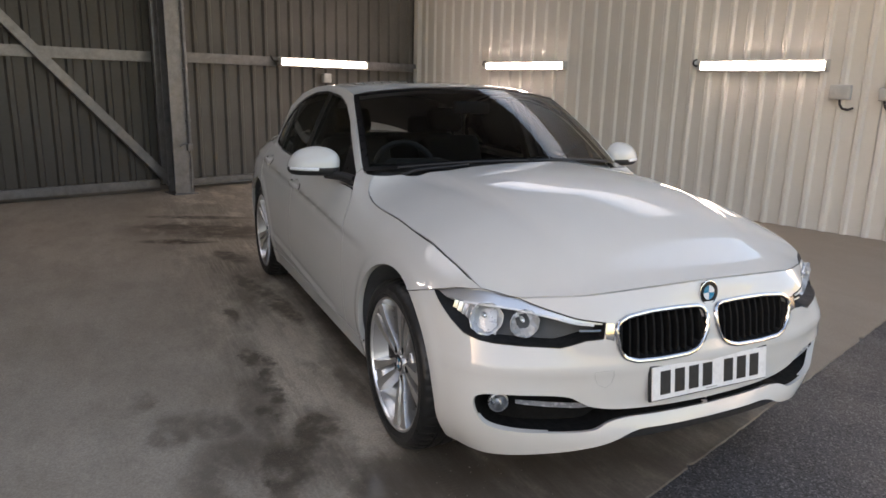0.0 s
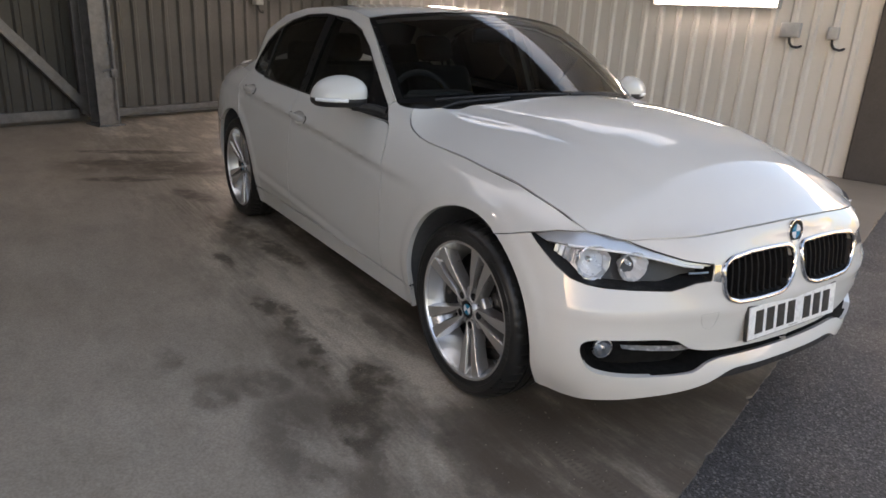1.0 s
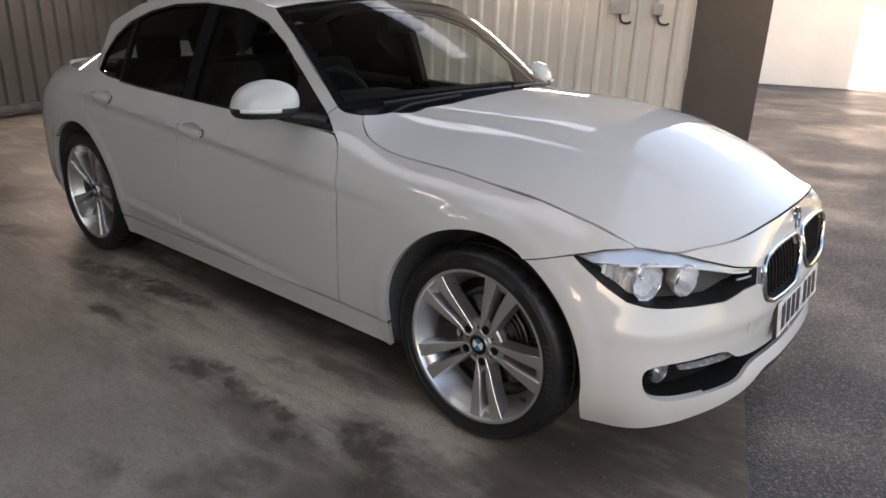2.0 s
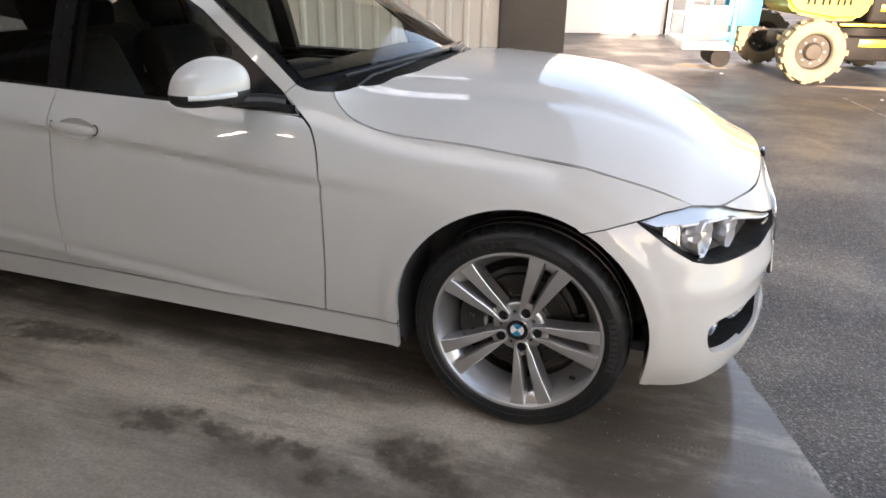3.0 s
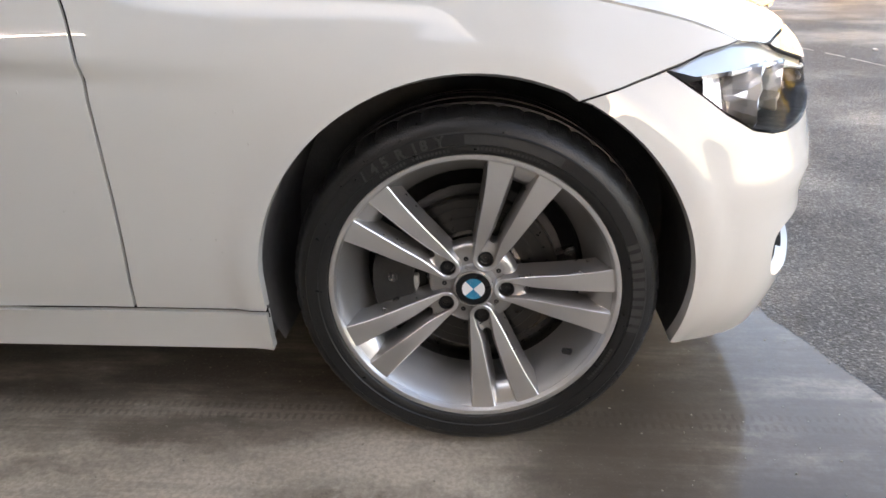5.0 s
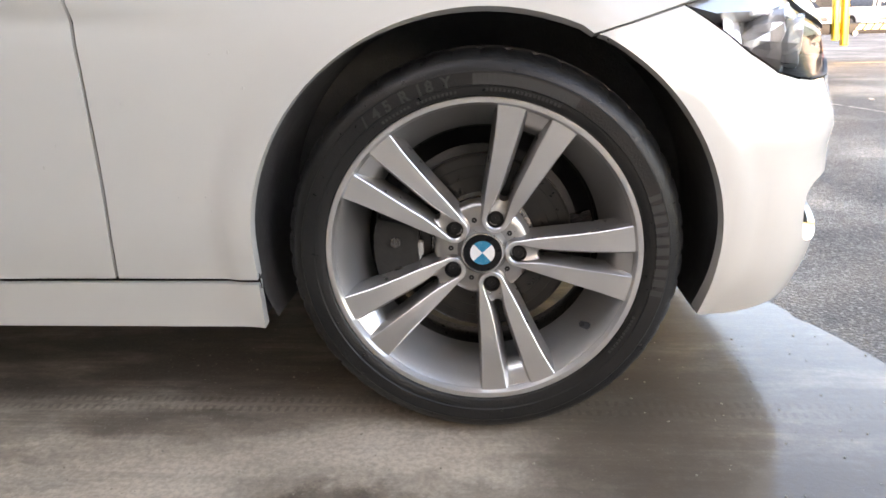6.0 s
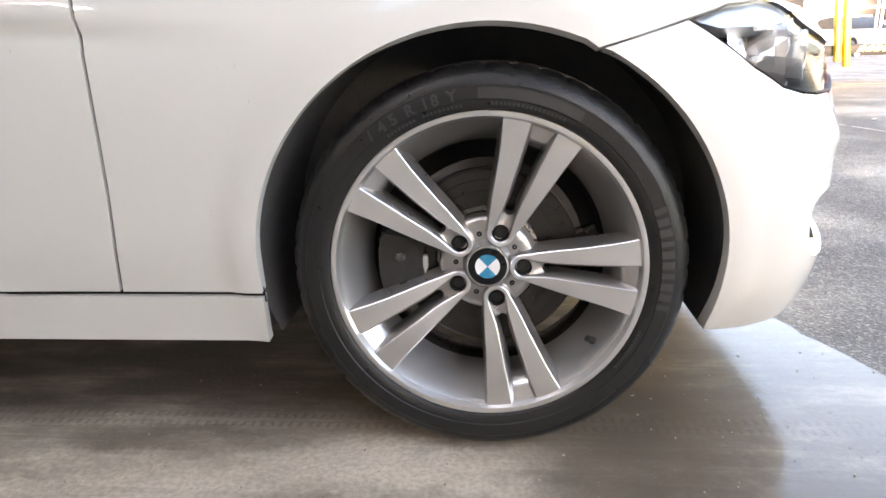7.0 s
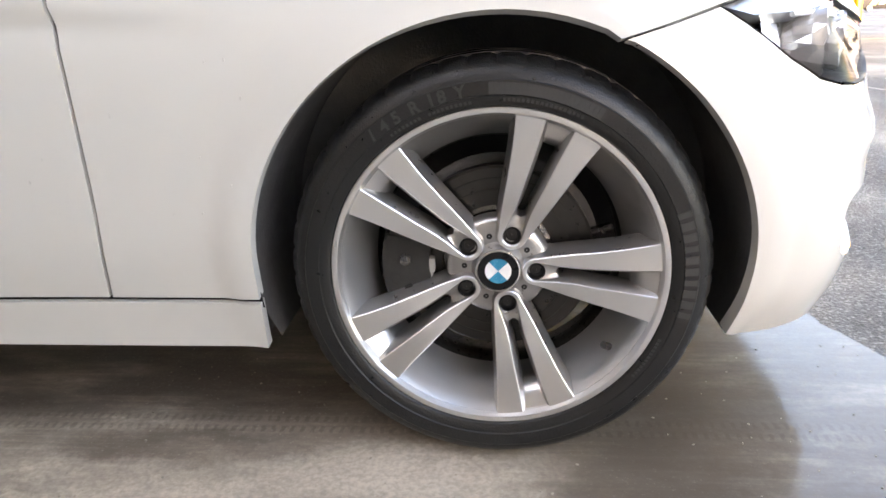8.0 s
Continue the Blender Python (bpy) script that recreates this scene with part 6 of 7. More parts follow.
    add_prism(bm, sec, -0.112, -0.090)
    bmesh.ops.bevel(bm, geom=bm.edges[:], offset=0.003, segments=1, affect='EDGES')
    put("carrier_plate", "brake_disc", bm, M_BELL, "bare steel plate")
    for a in (176, 196):
        put("caliper_bolt", "brake_disc", cyl((0.150 * math.cos(radians(a)), 0.150 * math.sin(radians(a)), -0.054), (0.150 * math.cos(radians(a)), 0.150 * math.sin(radians(a)), -0.044), 0.009, seg=6), M_BELL)
    a = radians(-38)
    put("valve", "rim", cyl((0.232 * math.cos(a), 0.232 * math.sin(a), -0.044), (0.214 * math.cos(a), 0.214 * math.sin(a), -0.030), 0.0068, 0.0058, 12), M_BLACK)
    # small bars for the moulded lines that cannot be read
    for a0, a1, r in ((98, 112, 0.2685), (114, 124, 0.2685), (64, 88, 0.270), (-38, -22, 0.2675)):
        bm = bmesh.new()
        for a in np.arange(a0, a1, 1.4):
            add_box(bm, (r, 0, 0.0105), (0.0045, 0.0038, 0.0012), Matrix.Rotation(radians(a), 4, 'Z'))
        put("moulded_line", "tyre", bm, M_RUBBER_TEXT)
    for a0, a1, r in ((-12, 24, 0.286),):
        bm = bmesh.new()
        for n_, a in enumerate(np.arange(a0, a1, 3.6)):
            add_box(bm, (r, 0, 0.0128), (0.020, 0.0125 if n_ % 3 else 0.009, 0.0010), Matrix.Rotation(radians(a), 4, 'Z'))
        put("moulded_mark", "tyre", bm, M_RUBBER_TEXT, "raised maker's mark")
    bm = bmesh.new()
    for i, a in enumerate(np.arange(60, 93, 1.5)):
        add_box(bm, (0.2855, 0, 0.0126), (0.016, 0.0072, 0.0012), Matrix.Rotation(radians(a), 4, 'Z'))
    put("moulded_band", "tyre", bm, M_RUBBER_TEXT)
    for ch, a in zip("/45R18Y", (128.5, 124, 119.8, 114, 108.8, 105.6, 100.3)):
        cu = bpy.data.curves.new("size_character", 'FONT')
        cu.body, cu.size, cu.extrude, cu.offset, cu.align_x, cu.align_y = ch, 0.024, 0.0007, 0.0007, 'CENTER', 'CENTER'
        tmp = bpy.data.objects.new("size_character", cu)
        scene.collection.objects.link(tmp)
        dg = bpy.context.evaluated_depsgraph_get()
        me = bpy.data.meshes.new_from_object(tmp.evaluated_get(dg))
        bpy.data.objects.remove(tmp)
        bpy.data.curves.remove(cu)
        me.transform(Matrix.Rotation(radians(a), 4, 'Z') @ Matrix.Translation((0.285, 0, 0.0132)) @ Matrix.Rotation(radians(-90), 4, 'Z'))
        me.materials.clear()
        me.materials.append(M_RUBBER_TEXT)
        out.append(("size_character", "tyre", me, ""))
    return out

WHEEL = wheel_meshes()
for x, y, rz in ((0, -0.8735, 0), (AXLE_R, -0.858, 0), (0, 0.8735, 180), (AXLE_R, 0.858, 180)):
    made = {}
    m = pose(x, y, WHEEL_Z, 0, 0, rz) @ pose(0, 0, 0, 90)
    wheel = empty("wheel")
    wheel.parent = car
    wheel.matrix_local = m
    tagged(wheel, "silver double-spoke alloy wheel")
    for name, par, me, label in WHEEL:
        ob = new(name, me)
        ob.parent = wheel
        if name.startswith("moulded"):
            tagged(ob, kind="stuff")
        if label:
            tagged(ob, label)
        made.setdefault(name, ob)
    cap = roundel("centre_cap", 0.0345, Matrix.Translation((0, 0, -0.0262)) @ Matrix.Rotation(radians(-47), 4, 'Z'), car)
    for ob in (cap, *cap.children):
        ob.data.transform(m)

# ---- car: liners, underbody, cabin, mirrors ----
for x in (0, AXLE_R):
    for sg in (1, -1):
        bm = bmesh.new()
        pr = arch(x, 0.392, -20, 200, 44)
        # the rim of the liner follows the bodywork, a little inside it
        yo = [float(abs(skin(a, max(b, 0.19))[1])) - 0.022 for a, b in pr]
        va = [bm.verts.new((a, -o * sg, b)) for (a, b), o in zip(pr, yo)]
        vb = [bm.verts.new((a, -0.56 * sg, b)) for a, b in pr]
        for k in range(len(va) - 1):
            bm.faces.new((va[k], va[k + 1], vb[k + 1], vb[k]))
        bm.faces.new(vb)
        part("wheel_liner", bm, M_LINER, car)
bm = bmesh.new()
add_box(bm, (-1.5, 0, 0.22), (4.1, 1.12, 0.1))
add_box(bm, (-1.38, 0, 0.23), (1.96, 1.62, 0.07))
add_box(bm, (-3.15, 0, 0.30), (0.5, 1.15, 0.1))
add_box(bm, (0.45, 0, 0.26), (0.2, 1.2, 0.06))
part("underbody", bm, M_LINER, car)
part("engine_bay", box((0.0, 0, 0.5), (0.85, 1.05, 0.42), 0.02), M_LINER, car)
part("cabin_floor", box((-1.6, 0, 0.34), (2.3, 1.5, 0.1), 0.02), M_CABIN, car)
dash = bmesh.new()
add_box(dash, (-0.86, 0, 0.86), (0.34, 1.40, 0.26), bevel=0.07, seg=4)
add_box(dash, (-0.70, 0, 0.90), (0.24, 0.95, 0.12), bevel=0.03)
add_box(dash, (-0.98, -0.36, 0.965), (0.16, 0.34, 0.08), bevel=0.035, seg=3)
part("dashboard", dash, M_CABIN, car, "black dashboard")
sw_ = bmesh.new()
wm = Matrix.Translation((-1.14, -0.36, 0.90)) @ Matrix.Rotation(radians(68), 4, 'Y')
add_tube(sw_, [wm @ Vector((0.185 * math.cos(a), 0.185 * math.sin(a), 0)) for a in np.linspace(0, 2 * math.pi, 33)[:-1]], 0.016, 8, True)
add_box(sw_, (0, 0, 0), (0.12, 0.34, 0.03), wm, 0.012)
part("steering_wheel", sw_, M_CABIN, car)
for sy, sx, lean in ((-0.36, -0.14, -26), (0.36, -0.22, -26)):
    seat = bmesh.new()
    add_box(seat, (-1.45 + sx, sy, 0.55), (0.52, 0.50, 0.20), bevel=0.07, seg=3)
    bk = Matrix.Translation((-1.72 + sx, sy, 0.60)) @ Matrix.Rotation(radians(lean), 4, 'Y')
    add_box(seat, (0, 0, 0.23), (0.16, 0.46, 0.50), bk, 0.065, 3)
    sp = part("front_seat", seat, M_SEAT, car, "black cloth front seat")
    hd = bmesh.new()
    add_box(hd, (0.01, 0, 0.60), (0.10, 0.26, 0.17), bk, 0.045, 3)
    for s in (-0.05, 0.05):
        vs = add_cyl(hd, (0, s, 0.46), (0, s, 0.56), 0.006, seg=8)
        bmesh.ops.transform(hd, matrix=bk, verts=vs)
    part("headrest", hd, M_SEAT, sp)
bench = bmesh.new()
add_box(bench, (-2.35, 0, 0.55), (0.5, 1.3, 0.2), bevel=0.07, seg=3)
add_box(bench, (-2.62, 0, 0.78), (0.16, 1.26, 0.5), bevel=0.06, seg=3)
for s in (-0.38, 0.38):
    add_box(bench, (-2.63, s, 1.08), (0.09, 0.25, 0.15), bevel=0.04, seg=3)
part("rear_bench", bench, M_SEAT, car)
part("parcel_shelf", box((-2.88, 0, 0.96), (0.4, 1.2, 0.03), 0.01), M_CABIN, car)
for sg in (1, -1):
    bm = bmesh.new()
    add_box(bm, (-1.68, -0.755 * sg, 0.70), (1.74, 0.05, 0.38), bevel=0.02)
    part("door_card", bm, M_CABIN, car)
for mir, side in SIDES:
    part("door_pillar", sheet(lambda a, b: cabin_side(a, b, 0.03), [(-1.63, 0.88), (-1.64, 1.31), (-1.73, 1.31), (-1.73, 0.88)], step=0.05, lip=0.03, gap=0, mirror=mir), M_CABIN, car)
M_LINING = mat("grey_headlining", (0.34, 0.33, 0.31), 0.9)
part("headlining", strip(lambda u, v: roof_fn(u * 0.97, v) - np.array([0, 0, 0.035]), nu=20, nv=10), M_LINING, car)
part("interior_mirror", box((-1.10, 0, 1.265), (0.04, 0.22, 0.07), 0.018, 3), M_BLACK, car)

for sg in (1, -1):
    L = Vector((-0.36, -0.93 * sg, 0)).normalized()
    D = Vector((0.93, -0.36 * sg, 0)).normalized()
    mm = Matrix(((L.x, D.x, 0, 0), (L.y, D.y, 0, 0), (0, 0, 1, 0), (0, 0, 0, 1)))
    mm.translation = (-0.953, -0.921 * sg, 1.008)
    def shell(levels, n=40, mm=mm):
        """A helmet-like housing: rings (height, width, depth, shift outwards), flat towards the rear."""
        bm = bmesh.new()
        rows_ = []
        for z, wl, wd_, sh in levels:
            row = []
            for j in range(n):
                a = 2 * math.pi * j / n
                ca_, sa_ = math.cos(a), math.sin(a)
                l = math.copysign(abs(ca_) ** 0.85, ca_) * 0.125 * wl + sh
                d = math.copysign(abs(sa_) ** 0.8, sa_) * (0.092 if sa_ > 0 else 0.032) * wd_
                row.append(bm.verts.new(mm @ Vector((l, d, z))))
            rows_.append(row)
        for r0, r1 in zip(rows_, rows_[1:]):
            for j in range(n):
                bm.faces.new((r0[j], r0[(j + 1) % n], r1[(j + 1) % n], r1[j]))
        bm.faces.new(rows_[0][::-1])
        bm.faces.new(rows_[-1])
        bmesh.ops.recalc_face_normals(bm, faces=bm.faces)
        return bm
    dome = [(-0.022 + 0.094 * k, max(0.02, 1 - k ** 3.0) ** 0.50 * (1 - 0.06 * k), max(0.02, 1 - k ** 2.2) ** 0.55, -0.016 * k) for k in (0, 0.08, 0.18, 0.3, 0.42, 0.54, 0.66, 0.76, 0.84, 0.9, 0.95, 0.98, 1.0)]
    mir_ = part("door_mirror", shell(dome), M_PAINT, car, "white door mirror with black base")
    part("mirror_base", shell([(-0.062, 0.72, 0.6, 0.0), (-0.058, 0.86, 0.8, 0.0), (-0.046, 0.97, 0.95, 0.0), (-0.033, 1.0, 0.99, 0.0), (-0.0225, 0.985, 0.97, 0.0)]), M_BLACK, mir_)
    ind = bmesh.new()
    add_tube(ind, [mm @ Vector((l, math.sqrt(max(0, 1 - (l / 0.13) ** 2)) * 0.090 + 0.001, -0.028)) for l in np.linspace(-0.035, 0.100, 10)], 0.0085, 8)
    part("indicator", ind, M_LINE, mir_, "clear side indicator strip")
    gl = bmesh.new()
    add_box(gl, (0, -0.031, 0.005), (0.15, 0.003, 0.07), mm, 0.001)
    part("mirror_glass", gl, M_CHROME, mir_)
    arm = bmesh.new()
    add_tube(arm, [(-0.79, -0.77 * sg, 0.935), (-0.83, -0.80 * sg, 0.945), (-0.905, -0.875 * sg, 0.952)], 0.021, 10)
    add_tube(arm, [(-0.755, -0.775 * sg, 0.917), (-0.84, -0.79 * sg, 0.925), (-0.93, -0.795 * sg, 0.927)], 0.014, 8)
    part("mirror_arm", arm, M_BLACK, mir_)

# rain drops and specks that stuck to the door and the wing
rnd = random.Random(21)
drops = bmesh.new()
for k in range(26):
    p, h = rnd.uniform(-1.0, -0.36), rnd.uniform(0.36, 0.70)
    if abs(p + 0.63) < 0.02 or math.hypot(p, h - 0.338) < 0.40:
        continue
    q = skin(p, h, -0.0002)
    r = rnd.uniform(0.0008, 0.0019)
    m = Matrix.Translation(q) @ Matrix.Diagonal((1, 0.5, rnd.uniform(1.0, 2.6), 1))
    bmesh.ops.create_uvsphere(drops, u_segments=8, v_segments=6, radius=r, matrix=m)
tagged(part("water_drops", drops, mat("dusty_drop", (0.62, 0.61, 0.58), 0.3), car, "dried rain drops on the paint"), kind="stuff")

# ---- yard ----
M_YELLOW = mat("machine_yellow", (0.60, 0.42, 0.015), 0.4, col2=(0.45, 0.30, 0.015), scale=4)
M_CYAN = mat("machine_blue", (0.025, 0.24, 0.36), 0.4, col2=(0.02, 0.16, 0.26), scale=4)
M_NAVY = mat("dark_blue_paint", (0.02, 0.05, 0.12), 0.4)
M_TAN = mat("dusty_tan_tyre", (0.19, 0.155, 0.095), 0.85, col2=(0.115, 0.094, 0.06), scale=6, bump=0.3)
M_HUB = mat("dusty_grey_hub", (0.045, 0.040, 0.032), 0.6, scale=8, spec=0.2)
M_CHASSIS = mat("dark_chassis", (0.006, 0.006, 0.006), 0.6, col2=(0.012, 0.0105, 0.009), scale=5, spec=0.12)
M_SLATE = mat("slate_grey_panel", (0.10, 0.11, 0.12), 0.5, scale=3, spec=0.3)
M_GREYP = mat("pale_grey_panel", (0.45, 0.45, 0.44), 0.5, scale=3)

yw = tagged(link_mesh("wall_yard", box((0, 0, 3), (9.2, 0.3, 6.0)), M_OUTWALL), "sunlit white wall of the neighbouring building", "wall", kind="structure")
yw.matrix_world = SHED @ pose(0.55, 14.3, 0)
# added wall out of view: its height sets where the yard's shade ends
bw = tagged(link_mesh("wall_boundary", box((0, 0, 1.35), (40, 0.25, 2.72), 0.01), M_GREYP), "added wall out of view that keeps the sun off the near yard", "wall", kind="structure")
bw.matrix_world = pose(21.5, -12.0, 0, 0, 0, 2)
yd = tagged(link_mesh("door_yard", box((0, 0, 1.25), (0.8, 0.08, 2.5), 0.01), M_GREYP), "pale grey metal door in the white wall", "door", kind="structure")
yd.matrix_world = SHED @ pose(5.0, 14.12, 0)
part("door_frame", box((-0.44, -0.02, 1.27), (0.07, 0.12, 2.54), 0.005), M_CHASSIS, yd)
part("door_handle", box((0.3, -0.06, 1.05), (0.12, 0.03, 0.03), 0.008), M_STEEL, yd)
drum = tagged(empty("water_drum", SHED @ pose(4.66, 13.72, 0)), "white plastic drum standing by the wall", "drum")
bm = bmesh.new()
add_lathe(bm, [(0.001, 0.0), (0.15, 0.0), (0.16, 0.02), (0.17, 0.2), (0.17, 0.24), (0.155, 0.26), (0.17, 0.28), (0.165, 0.46), (0.001, 0.46)], 28, closed=False)
part("drum_body", bm, M_OUTWALL, drum)
bm = bmesh.new()
add_lathe(bm, [(0.001, 0.46), (0.20, 0.46), (0.205, 0.48), (0.20, 0.52), (0.12, 0.55), (0.001, 0.55)], 28, closed=False)
part("drum_lid", bm, M_OUTWALL, drum)

def lug_wheel(parent, at, r=0.41, wd=0.30, seg=22):
    """A heavy wheel with block lugs; its outer face looks towards -y."""
    wheel = empty("wheel")
    wheel.parent = parent
    wheel.matrix_local = Matrix.Translation(at) @ pose(0, 0, 0, 90)
    bm = bmesh.new()
    add_lathe(bm, [(r * 0.56, 0.01), (r * 0.60, 0.03), (r * 0.85, 0.035), (r * 0.92, 0.02), (r * 0.93, -wd), (r * 0.58, -wd)], 44, closed=False)
    bmesh.ops.recalc_face_normals(bm, faces=bm.faces)
    part("tyre", bm, M_TAN, wheel, "dusty tan block-tread tyre")
    bm = bmesh.new()
    add_box(bm, (r * 0.955, 0, -0.04), (r * 0.09, r * 0.17, wd * 0.52), bevel=0.008, seg=1)
    lug = None
    for k in range(seg):
        a = 2 * math.pi * k / seg
        if lug is None:
            lug = link_mesh("lug", bm, M_TAN, wheel)
            first = lug
        else:
            lug = new("lug", first.data)
            lug.parent = wheel
        lug.matrix_local = Matrix.Rotation(a, 4, 'Z')
        if k % 2:
            lug.matrix_local = Matrix.Rotation(a, 4, 'Z') @ Matrix.Translation((0, 0, -wd * 0.42))
    bm = bmesh.new()
    add_lathe(bm, [(r * 0.57, 0.012), (r * 0.52, 0.0), (r * 0.50, -0.06), (r * 0.28, -0.07), (r * 0.25, -0.02), (r * 0.22, 0.0), (0.001, 0.005)], 32, closed=False)
    part("rim", bm, M_HUB, wheel)
    for k in range(8):
        a = 2 * math.pi * k / 8
        part("wheel_nut", cyl((r * 0.36 * math.cos(a), r * 0.36 * math.sin(a), -0.07), (r * 0.36 * math.cos(a), r * 0.36 * math.sin(a), -0.045), 0.014, seg=6), M_STEEL, wheel)
    return wheel

lift = tagged(empty("boom_lift", pose(1.93, 7.55, 0, 0, 0, 11)), "yellow and blue boom lift on tan tyres", "boom lift")
lug_wheel(lift, (0, 0, 0.41))
lug_wheel(lift, (1.56, 0, 0.41))
for x in (0.0, 1.56):
    w_ = lug_wheel(lift, (x - 0.02, 2.2, 0.41))
    part("axle", cyl((x, 0.1, 0.40), (x, 2.1, 0.40), 0.07, seg=14), M_CHASSIS, lift)
bm = bmesh.new()
add_box(bm, (0.78, 1.0, 0.44), (1.15, 1.5, 0.30), bevel=0.03)
add_box(bm, (0.78, 1.0, 0.50), (2.0, 0.75, 0.20), bevel=0.03)
part("chassis", bm, M_CHASSIS, lift)
for x0, x1, z0, z1 in ((0.62, 1.0, 0.47, 0.56),):
    part("warning_plate", box(((x0 + x1) / 2, 0.243, (z0 + z1) / 2), (x1 - x0, 0.01, z1 - z0), 0.002), M_YELLOW, lift)
part("warning_plate", box((-0.22, 0.75, 0.52), (0.02, 0.16, 0.07), 0.002), M_YELLOW, lift)
part("turntable", cyl((0.78, 1.0, 0.59), (0.78, 1.0, 0.70), 0.52, seg=36), M_CHASSIS, lift)
bm = bmesh.new()
add_prism(bm, [(-0.62, 1.6), (-0.62, 0.98), (-0.50, 0.86), (0.0, 0.78), (0.28, 0.80), (0.42, 0.95), (0.42, 1.6)], -0.75, 0.75, Matrix.Translation((0.25, 0.95, 0)) @ pose(0, 0, 0, 90))
bmesh.ops.bevel(bm, geom=[e for e in bm.edges], offset=0.05, segments=3, affect='EDGES')
cowl = part("engine_cover", bm, M_YELLOW, lift, "rounded yellow engine cover")
for k in range(7):
    part("character_bar", box((-0.12 + k * 0.075 + (0.03 if k > 1 else 0) + (0.03 if k > 3 else 0), 0.196, 1.02), (0.035, 0.008, 0.09), 0.0), M_CHASSIS, cowl)
part("counterweight", box((1.05, 1.0, 0.98), (0.72, 1.35, 0.46), 0.06, 3), M_CHASSIS, lift)
for x in (0.86, 1.04, 1.22):
    part("marker_lamp", box((x, 0.31, 0.95), (0.10, 0.03, 0.09), 0.012), M_YELLOW if x < 1.2 else M_GREYP, lift)
part("side_rail", box((0.85, 0.30, 0.735), (1.0, 0.06, 0.035), 0.01), M_YELLOW, lift)
bm = bmesh.new()
add_box(bm, (1.50, 0.85, 0.80), (0.62, 0.5, 0.20), bevel=0.03)
add_box(bm, (1.86, 0.80, 0.88), (0.10, 0.45, 0.50), bevel=0.02)
part("outrigger_box", bm, M_CYAN, lift, "bright blue boom foot")
part("upper_arm", box((0.7, 1.0, 1.95), (3.0, 0.24, 0.30), 0.02), M_YELLOW, lift)
part("mast", box((1.30, 1.0, 1.45), (0.22, 0.30, 1.1), 0.02), M_YELLOW, lift)
bm = bmesh.new()
add_box(bm, (0.1, 1.6, 1.05), (1.3, 0.5, 0.35), bevel=0.04)
part("tank", bm, M_NAVY, lift, "dark blue tank")
# the work platform hung at its end
plat = empty("lift_platform")
plat.parent = lift
plat.matrix_local = pose(-1.27, 1.0, 0)
tagged(plat, "blue framed work platform")
bm = bmesh.new()
add_box(bm, (0.0, 0, 0.42), (0.66, 1.5, 0.10), bevel=0.02)
part("platform_deck", bm, M_GREYP, plat)
for x, y in ((-0.30, -0.72), (0.30, -0.72), (-0.30, 0.72), (0.30, 0.72)):
    part("post", box((x, y, 0.98), (0.07, 0.07, 1.1), 0.012), M_CYAN if x > 0 else M_GREYP, plat)
part("side_panel", box((-0.02, -0.72, 0.72), (0.5, 0.02, 0.45), 0.006), M_SLATE, plat)
part("lower_panel", box((0.17, -0.735, 0.56), (0.24, 0.02, 0.10), 0.006), M_CYAN, plat)
part("guard_rail", box((0, -0.72, 1.53), (0.66, 0.05, 0.05), 0.012), M_CYAN, plat)
part("hanger", box((0.55, 0, 1.3), (0.5, 0.16, 1.3), 0.02), M_CYAN, plat)
part("tow_roller", cyl((0.25, -0.5, 0.25), (0.25, 0.2, 0.25), 0.13, seg=20), M_CHASSIS, plat)

basket = tagged(empty("work_basket", pose(5.36, 9.6, 0, 0, 0, -3)), "dark work basket with hazard stripes on a yellow jib", "work basket")
part("deck", box((0.52, 0.45, 0.47), (1.62, 0.9, 0.16), 0.015), M_CHASSIS, basket)
for k in range(9):
    bm = bmesh.new()
    add_prism(bm, [(0.0, 0.0), (0.085, 0.0), (0.135, 0.08), (0.05, 0.08)], 0, 0.006, Matrix.Translation((0.22 + k * 0.12, -0.002, 0.45)) @ pose(0, 0, 0, 90))
    part("hazard_stripe", bm, M_YELLOW, basket)
for x in (0.45, 0.52, 0.92, 0.98):
    part("guard_post", box((x, 0.03, 1.05), (0.035, 0.035, 1.1), 0.008), M_GREYP, basket)
for z in (1.1, 1.6):
    part("guard_rail", box((0.55, 0.03, z), (1.5, 0.04, 0.04), 0.01), M_GREYP, basket)
part("foot_bolt", cyl((0.22, -0.02, 0.40), (0.22, 0.06, 0.40), 0.04, seg=12), M_SLATE, basket)
for x, z0 in ((-0.07, 0.30), (0.06, 0.22)):
    bm = box((x, -0.05, (z0 + 2.6) / 2), (0.075, 0.14, 2.6 - z0), 0.012)
    for v in bm.verts:
        v.co.x -= 0.10 * (v.co.z - 0.25)
    part("jib_bar", bm, M_YELLOW, basket)
part("jib_arm", box((2.6, 0.0, 2.62), (5.6, 0.2, 0.22), 0.02), M_YELLOW, basket)
part("jib_mast", box((5.2, 0.0, 1.4), (0.3, 0.3, 2.5), 0.02), M_YELLOW, basket)
part("jib_base", box((5.2, 0.0, 0.15), (1.6, 1.5, 0.3), 0.05), M_CHASSIS, basket)

